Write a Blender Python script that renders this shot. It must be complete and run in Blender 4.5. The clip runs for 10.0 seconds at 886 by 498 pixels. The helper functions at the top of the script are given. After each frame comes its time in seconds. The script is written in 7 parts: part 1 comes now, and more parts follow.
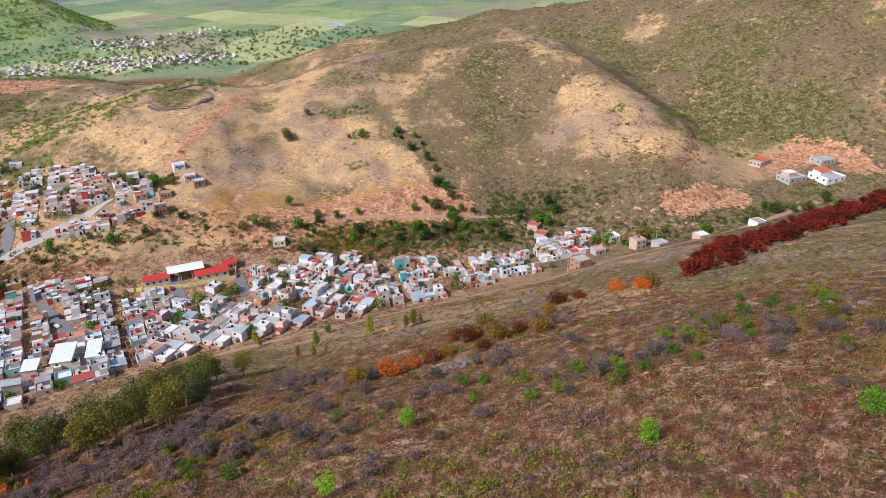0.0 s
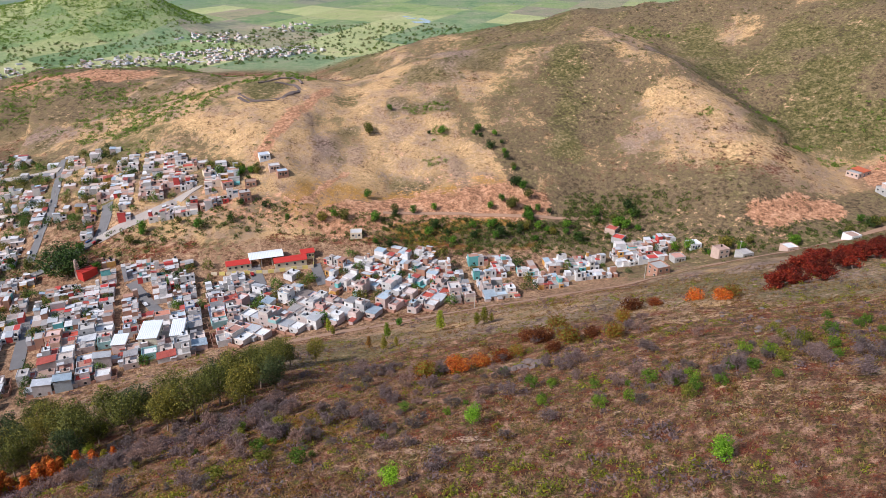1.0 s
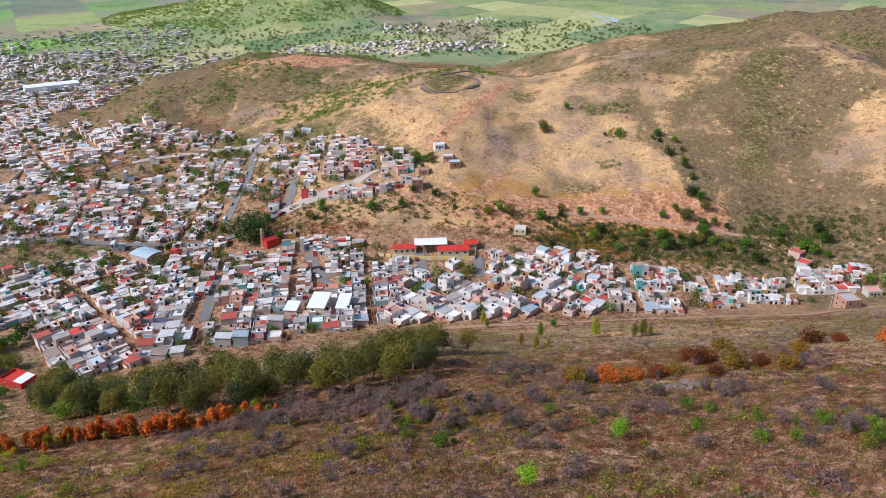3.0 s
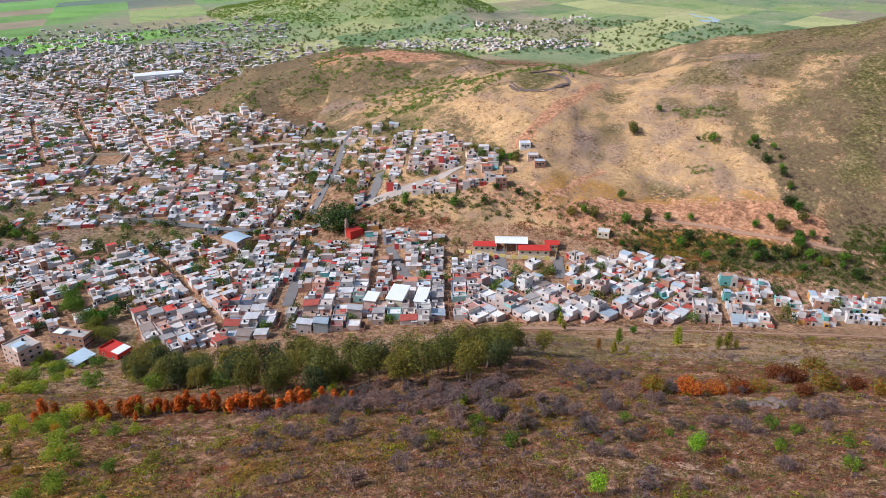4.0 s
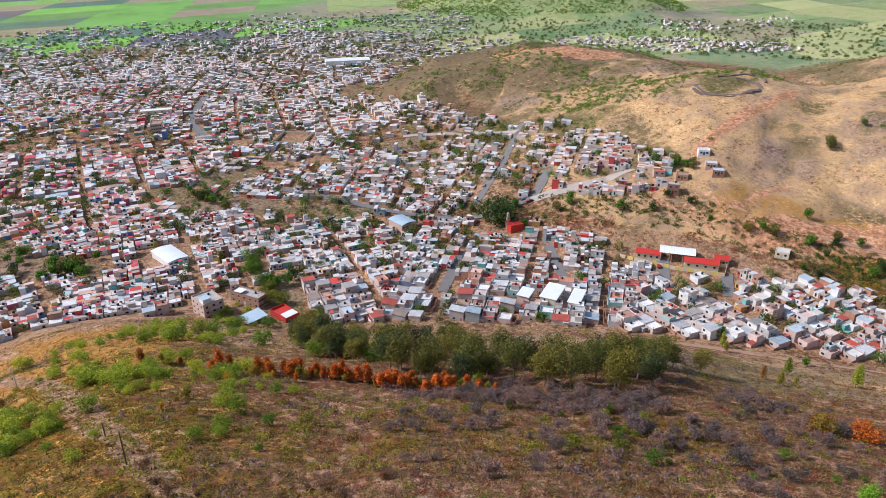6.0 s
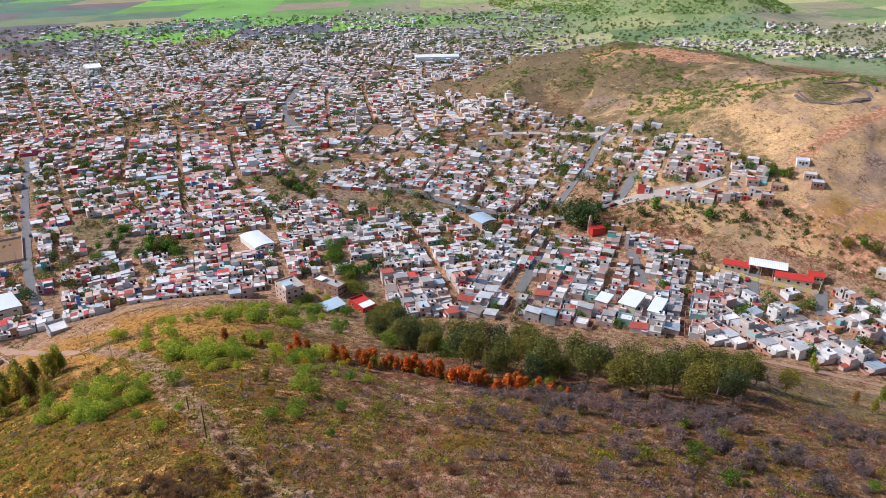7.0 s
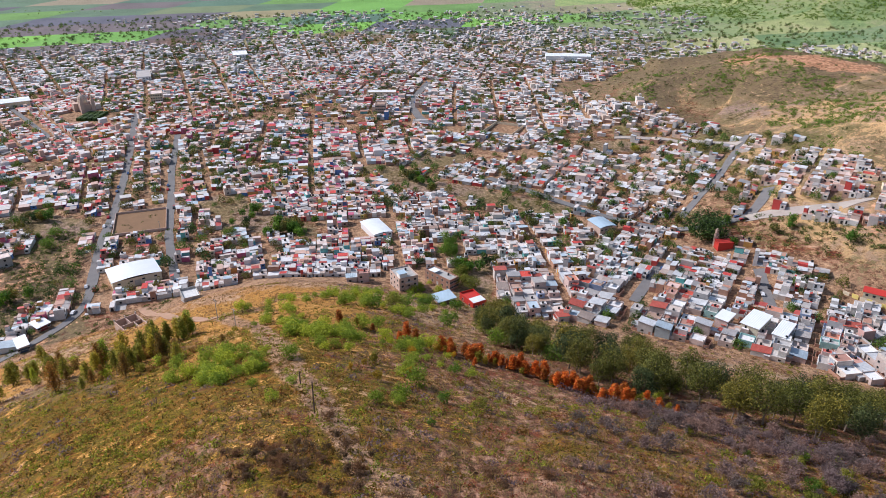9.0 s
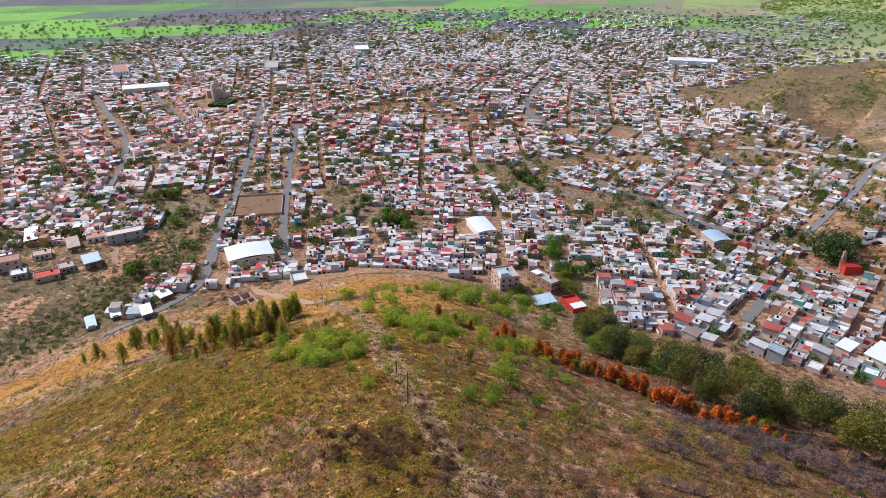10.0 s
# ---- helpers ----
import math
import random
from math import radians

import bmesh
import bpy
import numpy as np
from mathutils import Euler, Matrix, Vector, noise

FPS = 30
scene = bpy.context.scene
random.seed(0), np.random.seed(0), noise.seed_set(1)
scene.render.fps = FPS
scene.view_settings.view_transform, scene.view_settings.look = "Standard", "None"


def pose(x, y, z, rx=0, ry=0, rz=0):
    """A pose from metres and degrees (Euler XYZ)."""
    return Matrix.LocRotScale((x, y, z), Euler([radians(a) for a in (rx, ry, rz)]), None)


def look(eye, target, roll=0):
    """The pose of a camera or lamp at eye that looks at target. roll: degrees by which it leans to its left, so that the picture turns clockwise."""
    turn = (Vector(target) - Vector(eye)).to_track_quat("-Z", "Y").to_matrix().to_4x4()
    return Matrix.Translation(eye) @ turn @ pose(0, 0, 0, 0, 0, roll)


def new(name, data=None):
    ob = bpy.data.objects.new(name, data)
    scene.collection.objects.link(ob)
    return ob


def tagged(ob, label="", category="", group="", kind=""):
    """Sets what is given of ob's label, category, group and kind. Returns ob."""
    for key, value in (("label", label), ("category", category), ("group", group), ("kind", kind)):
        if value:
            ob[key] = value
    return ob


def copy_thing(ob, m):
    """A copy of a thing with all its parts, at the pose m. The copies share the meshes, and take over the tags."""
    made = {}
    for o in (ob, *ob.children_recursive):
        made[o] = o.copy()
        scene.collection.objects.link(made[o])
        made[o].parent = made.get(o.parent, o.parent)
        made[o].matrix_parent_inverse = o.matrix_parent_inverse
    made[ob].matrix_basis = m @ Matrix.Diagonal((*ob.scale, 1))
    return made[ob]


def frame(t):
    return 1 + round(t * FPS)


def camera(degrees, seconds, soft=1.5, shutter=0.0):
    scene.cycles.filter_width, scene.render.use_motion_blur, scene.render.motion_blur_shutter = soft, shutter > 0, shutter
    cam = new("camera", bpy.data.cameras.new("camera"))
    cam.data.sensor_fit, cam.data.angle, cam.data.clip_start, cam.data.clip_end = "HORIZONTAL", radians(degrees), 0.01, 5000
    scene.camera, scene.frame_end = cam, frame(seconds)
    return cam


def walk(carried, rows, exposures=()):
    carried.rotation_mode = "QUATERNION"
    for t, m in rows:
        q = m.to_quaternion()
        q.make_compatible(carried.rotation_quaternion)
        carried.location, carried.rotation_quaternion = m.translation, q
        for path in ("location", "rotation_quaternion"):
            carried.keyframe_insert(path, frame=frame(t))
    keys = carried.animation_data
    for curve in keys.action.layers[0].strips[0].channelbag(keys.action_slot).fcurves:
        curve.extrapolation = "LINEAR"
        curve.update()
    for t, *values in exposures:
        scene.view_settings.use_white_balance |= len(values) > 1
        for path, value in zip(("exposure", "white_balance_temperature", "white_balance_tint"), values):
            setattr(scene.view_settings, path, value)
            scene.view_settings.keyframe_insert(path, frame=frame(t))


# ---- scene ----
# ---- camera: it hovers and turns to the left ----
EYE = (0.0, 0.0, 185.0)
cam = camera(64.43, 10.0, soft=0.75)
# seconds, yaw, pitch, roll
TURN = [
    (0, -0.089, -24.334, -0.248),
    (0.5, 3.189, -24.428, -0.250),
    (1, 6.534, -24.484, -0.223),
    (1.5, 10.125, -24.531, -0.234),
    (2, 13.726, -24.565, -0.154),
    (2.5, 17.357, -24.616, -0.157),
    (4, 28.156, -24.899, -0.258),
    (4.5, 31.775, -24.983, -0.251),
    (5, 35.393, -25.085, -0.313),
    (6.5, 45.876, -25.305, -0.280),
    (7, 49.456, -25.385, -0.221),
    (7.5, 52.996, -25.446, -0.196),
    (8, 56.434, -25.516, -0.167),
    (8.5, 58.323, -25.553, -0.129),
    (9, 59.763, -25.584, -0.002),
    (9.5, 64.351, -25.643, 0.035),
    (10, 69.086, -25.687, 0.072),
]


def heading(yaw, pitch, roll):
    a, b = radians(yaw), radians(pitch)
    way = Vector((-math.sin(a) * math.cos(b), math.cos(a) * math.cos(b), math.sin(b)))
    return look(EYE, Vector(EYE) + way * 100, roll)


walk(cam, [(t, heading(y, p, r)) for t, y, p, r in TURN])

# ---- daylight: hazy sun from the left, behind the camera, under a bright sky ----
SUN_BEARING, SUN_HEIGHT = 128.0, 41.0
sun_way = Vector((-math.sin(radians(SUN_BEARING)) * math.cos(radians(SUN_HEIGHT)), math.cos(radians(SUN_BEARING)) * math.cos(radians(SUN_HEIGHT)), math.sin(radians(SUN_HEIGHT))))
world = bpy.data.worlds.new("sky")
scene.world = world
world.use_nodes = True
sky = world.node_tree.nodes.new("ShaderNodeTexSky")
sky.sky_type, sky.sun_disc = "NISHITA", False
sky.sun_elevation, sky.sun_rotation = radians(SUN_HEIGHT), math.atan2(sun_way.x, sun_way.y)
sky.air_density, sky.dust_density, sky.ozone_density = 1.0, 1.5, 1.0
back = world.node_tree.nodes["Background"]
back.inputs["Strength"].default_value = 0.135
world.node_tree.links.new(sky.outputs[0], back.inputs["Color"])
lamp = bpy.data.lights.new("sun", "SUN")
lamp.energy, lamp.angle, lamp.color = 3.75, radians(4), (1.0, 0.965, 1.0)
sun = new("sun", lamp)
sun.matrix_world = look(sun_way * 900, (0, 0, 0))
scene.view_settings.exposure = 0.15

# ---- materials ----
def nodes_of(name, roughness=0.85, metallic=0.0, specular=0.3):
    mat = bpy.data.materials.new(name)
    mat.use_nodes = True
    tree = mat.node_tree
    shader = tree.nodes["Principled BSDF"]
    shader.inputs["Roughness"].default_value = roughness
    shader.inputs["Metallic"].default_value = metallic
    shader.inputs["Specular IOR Level"].default_value = specular
    return mat, tree, shader


def ramp_node(tree, stops, constant=False):
    node = tree.nodes.new("ShaderNodeValToRGB")
    band = node.color_ramp
    band.interpolation = "CONSTANT" if constant else "LINEAR"
    while len(band.elements) < len(stops):
        band.elements.new(0.5)
    for element, (at, rgb) in zip(band.elements, stops):
        element.position = at
    for element, (at, rgb) in zip(band.elements, stops):
        element.color = (*rgb, 1)
    return node


def palette(tree, source, colours):
    """A ramp with even, sharp steps through the colours, chosen by a random number."""
    node = ramp_node(tree, [(k / len(colours), c) for k, c in enumerate(colours)], True)
    tree.links.new(source, node.inputs[0])
    return node.outputs[0]


def noise_node(tree, vector, scale, detail=4.0, rough=0.6):
    node = tree.nodes.new("ShaderNodeTexNoise")
    node.inputs["Scale"].default_value, node.inputs["Detail"].default_value, node.inputs["Roughness"].default_value = scale, detail, rough
    tree.links.new(vector, node.inputs["Vector"])
    return node.outputs[0]


def mixed(tree, kind, factor, a, b):
    """Mix of two colours; factor, a and b are sockets or plain values."""
    node = tree.nodes.new("ShaderNodeMix")
    node.data_type, node.blend_type = "RGBA", kind
    for socket, value in ((node.inputs["Factor"], factor), (node.inputs["A"], a), (node.inputs["B"], b)):
        if isinstance(value, bpy.types.NodeSocket):
            tree.links.new(value, socket)
        elif isinstance(value, tuple):
            socket.default_value = (*value, 1)
        else:
            socket.default_value = value
    return node.outputs["Result"]


def maths(tree, kind, a, b, c=None):
    node = tree.nodes.new("ShaderNodeMath")
    node.operation = kind
    for socket, value in zip(node.inputs, (a, b, c)):
        if isinstance(value, bpy.types.NodeSocket):
            tree.links.new(value, socket)
        elif value is not None:
            socket.default_value = value
    return node.outputs[0]


def bumped(tree, shader, height, strength, distance):
    node = tree.nodes.new("ShaderNodeBump")
    node.inputs["Strength"].default_value, node.inputs["Distance"].default_value = strength, distance
    tree.links.new(height, node.inputs["Height"])
    tree.links.new(node.outputs[0], shader.inputs["Normal"])


def weathered(name, colour, roughness=0.85, scale=1.2, grime=0.35, metallic=0.0, relief=0.15):
    """One colour with stains at two sizes and a fine relief."""
    mat, tree, shader = nodes_of(name, roughness, metallic)
    place = tree.nodes.new("ShaderNodeNewGeometry").outputs["Position"]
    big, small = noise_node(tree, place, 0.35 * scale), noise_node(tree, place, 3.5 * scale, 6)
    spots = ramp_node(tree, [(0.3, (1 - grime,) * 3), (0.7, (1 + 0.25 * grime,) * 3)])
    tree.links.new(maths(tree, "MULTIPLY_ADD", small, 0.5, maths(tree, "MULTIPLY", big, 0.5)), spots.inputs[0])
    tree.links.new(mixed(tree, "MULTIPLY", 1.0, colour, spots.outputs[0]), shader.inputs["Base Color"])
    bumped(tree, shader, small, relief, 0.1)
    return mat


def assorted(name, colours, per_island=False, roughness=0.85, grime=0.35, scale=1.0, metallic=0.0, gain=1.0):
    """A surface whose colour is picked for each object (or each island of a joined mesh), with stains."""
    mat, tree, shader = nodes_of(name, roughness, metallic)
    geometry = tree.nodes.new("ShaderNodeNewGeometry")
    chance = geometry.outputs["Random Per Island"] if per_island else tree.nodes.new("ShaderNodeObjectInfo").outputs["Random"]
    colour = palette(tree, chance, colours)
    place = geometry.outputs["Position"]
    big, small = noise_node(tree, place, 0.3 * scale), noise_node(tree, place, 2.5 * scale, 6)
    spots = ramp_node(tree, [(0.3, (1 - grime,) * 3), (0.7, (1 + 0.3 * grime,) * 3)])
    tree.links.new(maths(tree, "MULTIPLY_ADD", small, 0.55, maths(tree, "MULTIPLY", big, 0.45)), spots.inputs[0])
    tree.links.new(mixed(tree, "MULTIPLY", 1.0, colour, spots.outputs[0]), shader.inputs["Base Color"])
    bumped(tree, shader, small, 0.2, 0.08)
    return mat


def leafy(name, dark, light, other=None, translucent=0.3, each_plant=True):
    """Leaves: each one its own shade, each plant a little different."""
    mat, tree, shader = nodes_of(name, 0.65, 0.0, 0.25)
    geometry = tree.nodes.new("ShaderNodeNewGeometry")
    stops = [(0.0, dark), (0.75, light)] + ([(1.0, other)] if other else [])
    band = ramp_node(tree, stops)
    tree.links.new(geometry.outputs["Random Per Island"], band.inputs[0])
    info = tree.nodes.new("ShaderNodeObjectInfo")
    plant = ramp_node(tree, [(0.0, (0.62, 0.70, 0.62)), (0.5, (1.0, 1.0, 1.0)), (1.0, (1.45, 1.25, 1.0))])
    tree.links.new(info.outputs["Random"], plant.inputs[0])
    colour = mixed(tree, "MULTIPLY", 1.0 if each_plant else 0.0, band.outputs[0], plant.outputs[0])
    tree.links.new(colour, shader.inputs["Base Color"])
    through_leaf = tree.nodes.new("ShaderNodeBsdfTranslucent")
    tree.links.new(colour, through_leaf.inputs["Color"])
    both = tree.nodes.new("ShaderNodeMixShader")
    both.inputs[0].default_value = translucent
    tree.links.new(shader.outputs[0], both.inputs[1])
    tree.links.new(through_leaf.outputs[0], both.inputs[2])
    tree.links.new(both.outputs[0], tree.nodes["Material Output"].inputs["Surface"])
    return mat


WALL_COLOURS = [(0.64, 0.36, 0.29), (0.58, 0.29, 0.22), (0.70, 0.44, 0.36), (0.80, 0.66, 0.56), (0.70, 0.62, 0.56), (0.80, 0.78, 0.76), (0.60, 0.55, 0.52), (0.74, 0.52, 0.45), (0.47, 0.30, 0.24), (0.52, 0.35, 0.29), (0.40, 0.22, 0.15), (0.45, 0.41, 0.38), (0.36, 0.33, 0.32), (0.72, 0.69, 0.65), (0.50, 0.28, 0.20),
                (0.58, 0.46, 0.38), (0.42, 0.38, 0.36), (0.75, 0.72, 0.66), (0.55, 0.36, 0.30), (0.62, 0.50, 0.30), (0.66, 0.62, 0.58), (0.44, 0.26, 0.19),
                (0.55, 0.16, 0.10), (0.40, 0.37, 0.36), (0.60, 0.42, 0.36), (0.33, 0.45, 0.50), (0.78, 0.75, 0.72), (0.50, 0.33, 0.27), (0.16, 0.52, 0.48), (0.72, 0.30, 0.10), (0.12, 0.24, 0.52)]
ROOF_COLOURS = [(0.64, 0.34, 0.28), (0.70, 0.50, 0.45), (0.56, 0.13, 0.10), (0.45, 0.24, 0.19), (0.76, 0.62, 0.57), (0.62, 0.66, 0.74), (0.50, 0.28, 0.24), (0.80, 0.80, 0.80), (0.70, 0.67, 0.66), (0.62, 0.45, 0.39), (0.76, 0.74, 0.74), (0.66, 0.09, 0.07), (0.72, 0.58, 0.52), (0.50, 0.47, 0.45), (0.62, 0.60, 0.59), (0.78, 0.77, 0.77), (0.55, 0.40, 0.35), (0.47, 0.43, 0.41), (0.56, 0.52, 0.49),
                (0.50, 0.33, 0.27), (0.66, 0.63, 0.60), (0.55, 0.10, 0.07), (0.82, 0.82, 0.83), (0.58, 0.49, 0.44),
                (0.40, 0.27, 0.21), (0.52, 0.50, 0.49), (0.60, 0.25, 0.17), (0.70, 0.69, 0.68), (0.48, 0.58, 0.66)]
M_WALL = assorted("house_wall", [(0.62 * r + 0.24, 0.62 * g + 0.245, 0.62 * b + 0.25) for r, g, b in WALL_COLOURS])
M_ROOF = assorted("house_roof", ROOF_COLOURS, grime=0.3)
M_SHEET = assorted("metal_sheet", [(0.70, 0.71, 0.73), (0.56, 0.56, 0.57), (0.44, 0.53, 0.60), (0.38, 0.30, 0.26), (0.40, 0.38, 0.38), (0.50, 0.11, 0.08), (0.62, 0.63, 0.65), (0.46, 0.42, 0.40)], False, 0.5, 0.4, metallic=0.2)
M_BRICK = weathered("raw_brick", (0.44, 0.24, 0.17), 0.9, 2.0)
M_CONCRETE = weathered("concrete", (0.46, 0.44, 0.42), 0.9, 1.5)
M_WHITE = weathered("white_paint", (0.80, 0.79, 0.78), 0.7, 0.8, 0.15)
M_CREAM = weathered("cream_plaster", (0.72, 0.60, 0.44), 0.85, 1.0, 0.2)
M_PINKISH = weathered("pinkish_plaster", (0.58, 0.42, 0.35), 0.85, 1.0, 0.25)
M_YELLOW = weathered("yellow_paint", (0.75, 0.60, 0.20), 0.8, 1.0, 0.15)
M_RED = weathered("red_paint", (0.55, 0.045, 0.035), 0.6, 0.8, 0.2)
M_ORANGE_TILE = weathered("orange_roof", (0.62, 0.15, 0.07), 0.75, 1.5, 0.25)
M_WHITE_SHEET = weathered("white_sheet", (0.83, 0.86, 0.89), 0.45, 0.5, 0.12, 0.1)
M_BLUE_SHEET = weathered("blue_grey_sheet", (0.45, 0.58, 0.68), 0.5, 0.5, 0.2, 0.1)
M_GLASS = weathered("dark_window", (0.035, 0.037, 0.042), 0.25, 1.0, 0.3)
M_FRAME = weathered("pale_frame", (0.60, 0.57, 0.53), 0.6, 1.0, 0.2)
M_DOOR = assorted("door_paint", [(0.10, 0.07, 0.05), (0.5, 0.48, 0.46), (0.25, 0.05, 0.04), (0.06, 0.10, 0.16), (0.16, 0.10, 0.06)], False, 0.55)
M_TANK = weathered("black_plastic", (0.018, 0.018, 0.020), 0.45, 2.0, 0.3)
M_ASPHALT = weathered("asphalt", (0.20, 0.19, 0.19), 0.9, 0.6, 0.3)
M_PAVED = weathered("pale_paving", (0.44, 0.38, 0.34), 0.9, 0.5, 0.25)
M_TRACK = weathered("dirt_track", (0.42, 0.255, 0.17), 0.95, 0.5, 0.3)
M_BARK = weathered("bark", (0.20, 0.15, 0.115), 0.95, 4.0, 0.45)
M_PALE_BARK = weathered("pale_bark", (0.36, 0.28, 0.22), 0.9, 4.0, 0.4)
M_TWIG = assorted("bare_twigs", [(0.20, 0.14, 0.135), (0.24, 0.165, 0.145), (0.18, 0.125, 0.125), (0.27, 0.19, 0.15)], False, 0.95)
M_ROCK = weathered("rock", (0.20, 0.15, 0.135), 0.95, 1.2, 0.45, relief=0.5)
M_POLE = weathered("weathered_pole", (0.16, 0.11, 0.085), 0.9, 3.0)
M_GREY_POLE = weathered("concrete_pole", (0.55, 0.51, 0.47), 0.9, 3.0)
M_CAR = assorted("car_paint", [(0.7, 0.7, 0.71), (0.03, 0.03, 0.035), (0.35, 0.03, 0.03), (0.25, 0.26, 0.28), (0.05, 0.09, 0.2), (0.6, 0.6, 0.62)], False, 0.3, 0.1)
M_RUBBER = weathered("rubber", (0.02, 0.02, 0.02), 0.8)
M_POND = weathered("pond_water", (0.35, 0.42, 0.48), 0.08, 0.1, 0.1, relief=0.02)
L_OLIVE = leafy("eucalyptus_leaves", (0.052, 0.056, 0.011), (0.185, 0.180, 0.034), (0.30, 0.26, 0.05), 0.25)
L_GREEN = leafy("green_leaves", (0.03, 0.085, 0.010), (0.12, 0.26, 0.025), (0.22, 0.36, 0.04))
L_BRIGHT = leafy("bright_leaves", (0.09, 0.22, 0.012), (0.26, 0.48, 0.03), (0.36, 0.56, 0.06))
L_DARK = leafy("dark_leaves", (0.012, 0.026, 0.008), (0.05, 0.10, 0.02), (0.08, 0.14, 0.03))
L_RUST = leafy("rust_leaves", (0.28, 0.06, 0.015), (0.62, 0.16, 0.025), (0.60, 0.32, 0.05))
L_RED = leafy("dark_red_leaves", (0.075, 0.011, 0.008), (0.25, 0.026, 0.013), (0.31, 0.075, 0.028), 0.35)
L_PURPLE = leafy("dry_twig_haze", (0.14, 0.098, 0.096), (0.29, 0.212, 0.21), (0.33, 0.225, 0.19), 0.45)
L_GRASS = leafy("dry_grass", (0.21, 0.115, 0.050), (0.42, 0.26, 0.115), (0.32, 0.23, 0.07), 0.5, False)
L_OLIVE_GRASS = leafy("olive_grass", (0.075, 0.055, 0.013), (0.29, 0.228, 0.046), (0.44, 0.27, 0.06), 0.5, False)
L_HERB = leafy("hill_herbs", (0.13, 0.08, 0.04), (0.19, 0.17, 0.045), (0.27, 0.10, 0.04), 0.45, False)


def ground_material():
    mat, tree, shader = nodes_of("ground", 0.95, 0.0, 0.15)
    place = tree.nodes.new("ShaderNodeNewGeometry").outputs["Position"]
    cover = tree.nodes.new("ShaderNodeAttribute")
    cover.attribute_name = "cover"
    split = tree.nodes.new("ShaderNodeSeparateColor")
    tree.links.new(cover.outputs["Color"], split.inputs[0])
    gold, lush, bare, fields = split.outputs[0], split.outputs[1], split.outputs[2], cover.outputs["Alpha"]
    wide, patch, fine, grit, herbs = (noise_node(tree, place, *s) for s in ((0.012, 3), (0.075, 6, 0.7), (0.42, 7, 0.72), (2.2, 5, 0.75), (0.9, 5, 0.7)))

    def sum_of(base, *terms):
        for socket, share in terms:
            base = maths(tree, "MULTIPLY_ADD", socket, share, base)
        return base

    # three noises, spread to use the whole of each ramp
    blend = sum_of(-0.75, (patch, 0.85), (fine, 0.95), (grit, 0.70))
    tuft = sum_of(-0.80, (fine, 0.9), (herbs, 1.0), (grit, 0.70))

    def at(value, low, high):
        node = tree.nodes.new("ShaderNodeMapRange")
        node.inputs["From Min"].default_value, node.inputs["From Max"].default_value = low, high
        tree.links.new(value, node.inputs["Value"])
        return node.outputs[0]

    def ramp_of(source, *stops):
        node = ramp_node(tree, stops)
        tree.links.new(source, node.inputs[0])
        return node.outputs[0]

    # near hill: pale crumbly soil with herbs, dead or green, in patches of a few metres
    # patches are stretched out from a point under the camera, to fit its view
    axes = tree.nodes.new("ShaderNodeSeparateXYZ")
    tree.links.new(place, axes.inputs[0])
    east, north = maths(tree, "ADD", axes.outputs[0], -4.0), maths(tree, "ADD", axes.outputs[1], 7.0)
    round_camera = maths(tree, "MULTIPLY", maths(tree, "ARCTAN2", east, north), 95.0)
    out_from_camera = maths(tree, "MULTIPLY", maths(tree, "SQRT", maths(tree, "MULTIPLY_ADD", east, east, maths(tree, "MULTIPLY", north, north)), 0.0), 0.42)
    view_stretch = tree.nodes.new("ShaderNodeCombineXYZ")
    tree.links.new(round_camera, view_stretch.inputs[0])
    tree.links.new(out_from_camera, view_stretch.inputs[1])
    rusty, weedy, shady, crumb, pebble = (noise_node(tree, view_stretch.outputs[0], *q) for q in ((0.24, 7, 0.74), (0.33, 7, 0.74), (0.47, 7, 0.75), (0.5, 7, 0.72), (2.4, 5, 0.75)))
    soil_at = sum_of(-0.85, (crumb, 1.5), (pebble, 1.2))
    # scrub and dense ramps run dark: cloud shade put into the hill's colour
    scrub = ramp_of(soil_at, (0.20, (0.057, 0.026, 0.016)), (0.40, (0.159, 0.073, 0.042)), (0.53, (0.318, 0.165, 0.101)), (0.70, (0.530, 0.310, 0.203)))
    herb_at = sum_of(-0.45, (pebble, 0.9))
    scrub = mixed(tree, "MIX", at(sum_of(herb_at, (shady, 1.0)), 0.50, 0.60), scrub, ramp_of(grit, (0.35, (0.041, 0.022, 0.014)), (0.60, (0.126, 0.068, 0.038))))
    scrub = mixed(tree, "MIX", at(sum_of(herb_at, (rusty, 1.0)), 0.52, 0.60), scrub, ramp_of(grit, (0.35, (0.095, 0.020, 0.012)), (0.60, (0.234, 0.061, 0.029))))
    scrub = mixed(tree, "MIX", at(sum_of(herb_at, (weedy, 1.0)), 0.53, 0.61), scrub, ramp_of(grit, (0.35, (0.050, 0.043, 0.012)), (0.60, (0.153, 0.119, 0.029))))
    # dry grass runs bright, sunlight on the golden hill put into its colour
    dry = ramp_of(blend, (0.22, (0.180, 0.100, 0.055)), (0.36, (0.356, 0.219, 0.108)), (0.47, (0.618, 0.384, 0.194)), (0.54, (0.452, 0.296, 0.140)), (0.64, (0.737, 0.473, 0.254)), (0.78, (0.405, 0.255, 0.128)))
    green = ramp_of(blend, (0.22, (0.053, 0.045, 0.021)), (0.35, (0.150, 0.107, 0.054)), (0.44, (0.123, 0.102, 0.038)), (0.52, (0.264, 0.180, 0.103)), (0.60, (0.176, 0.139, 0.058)), (0.72, (0.334, 0.230, 0.142)))
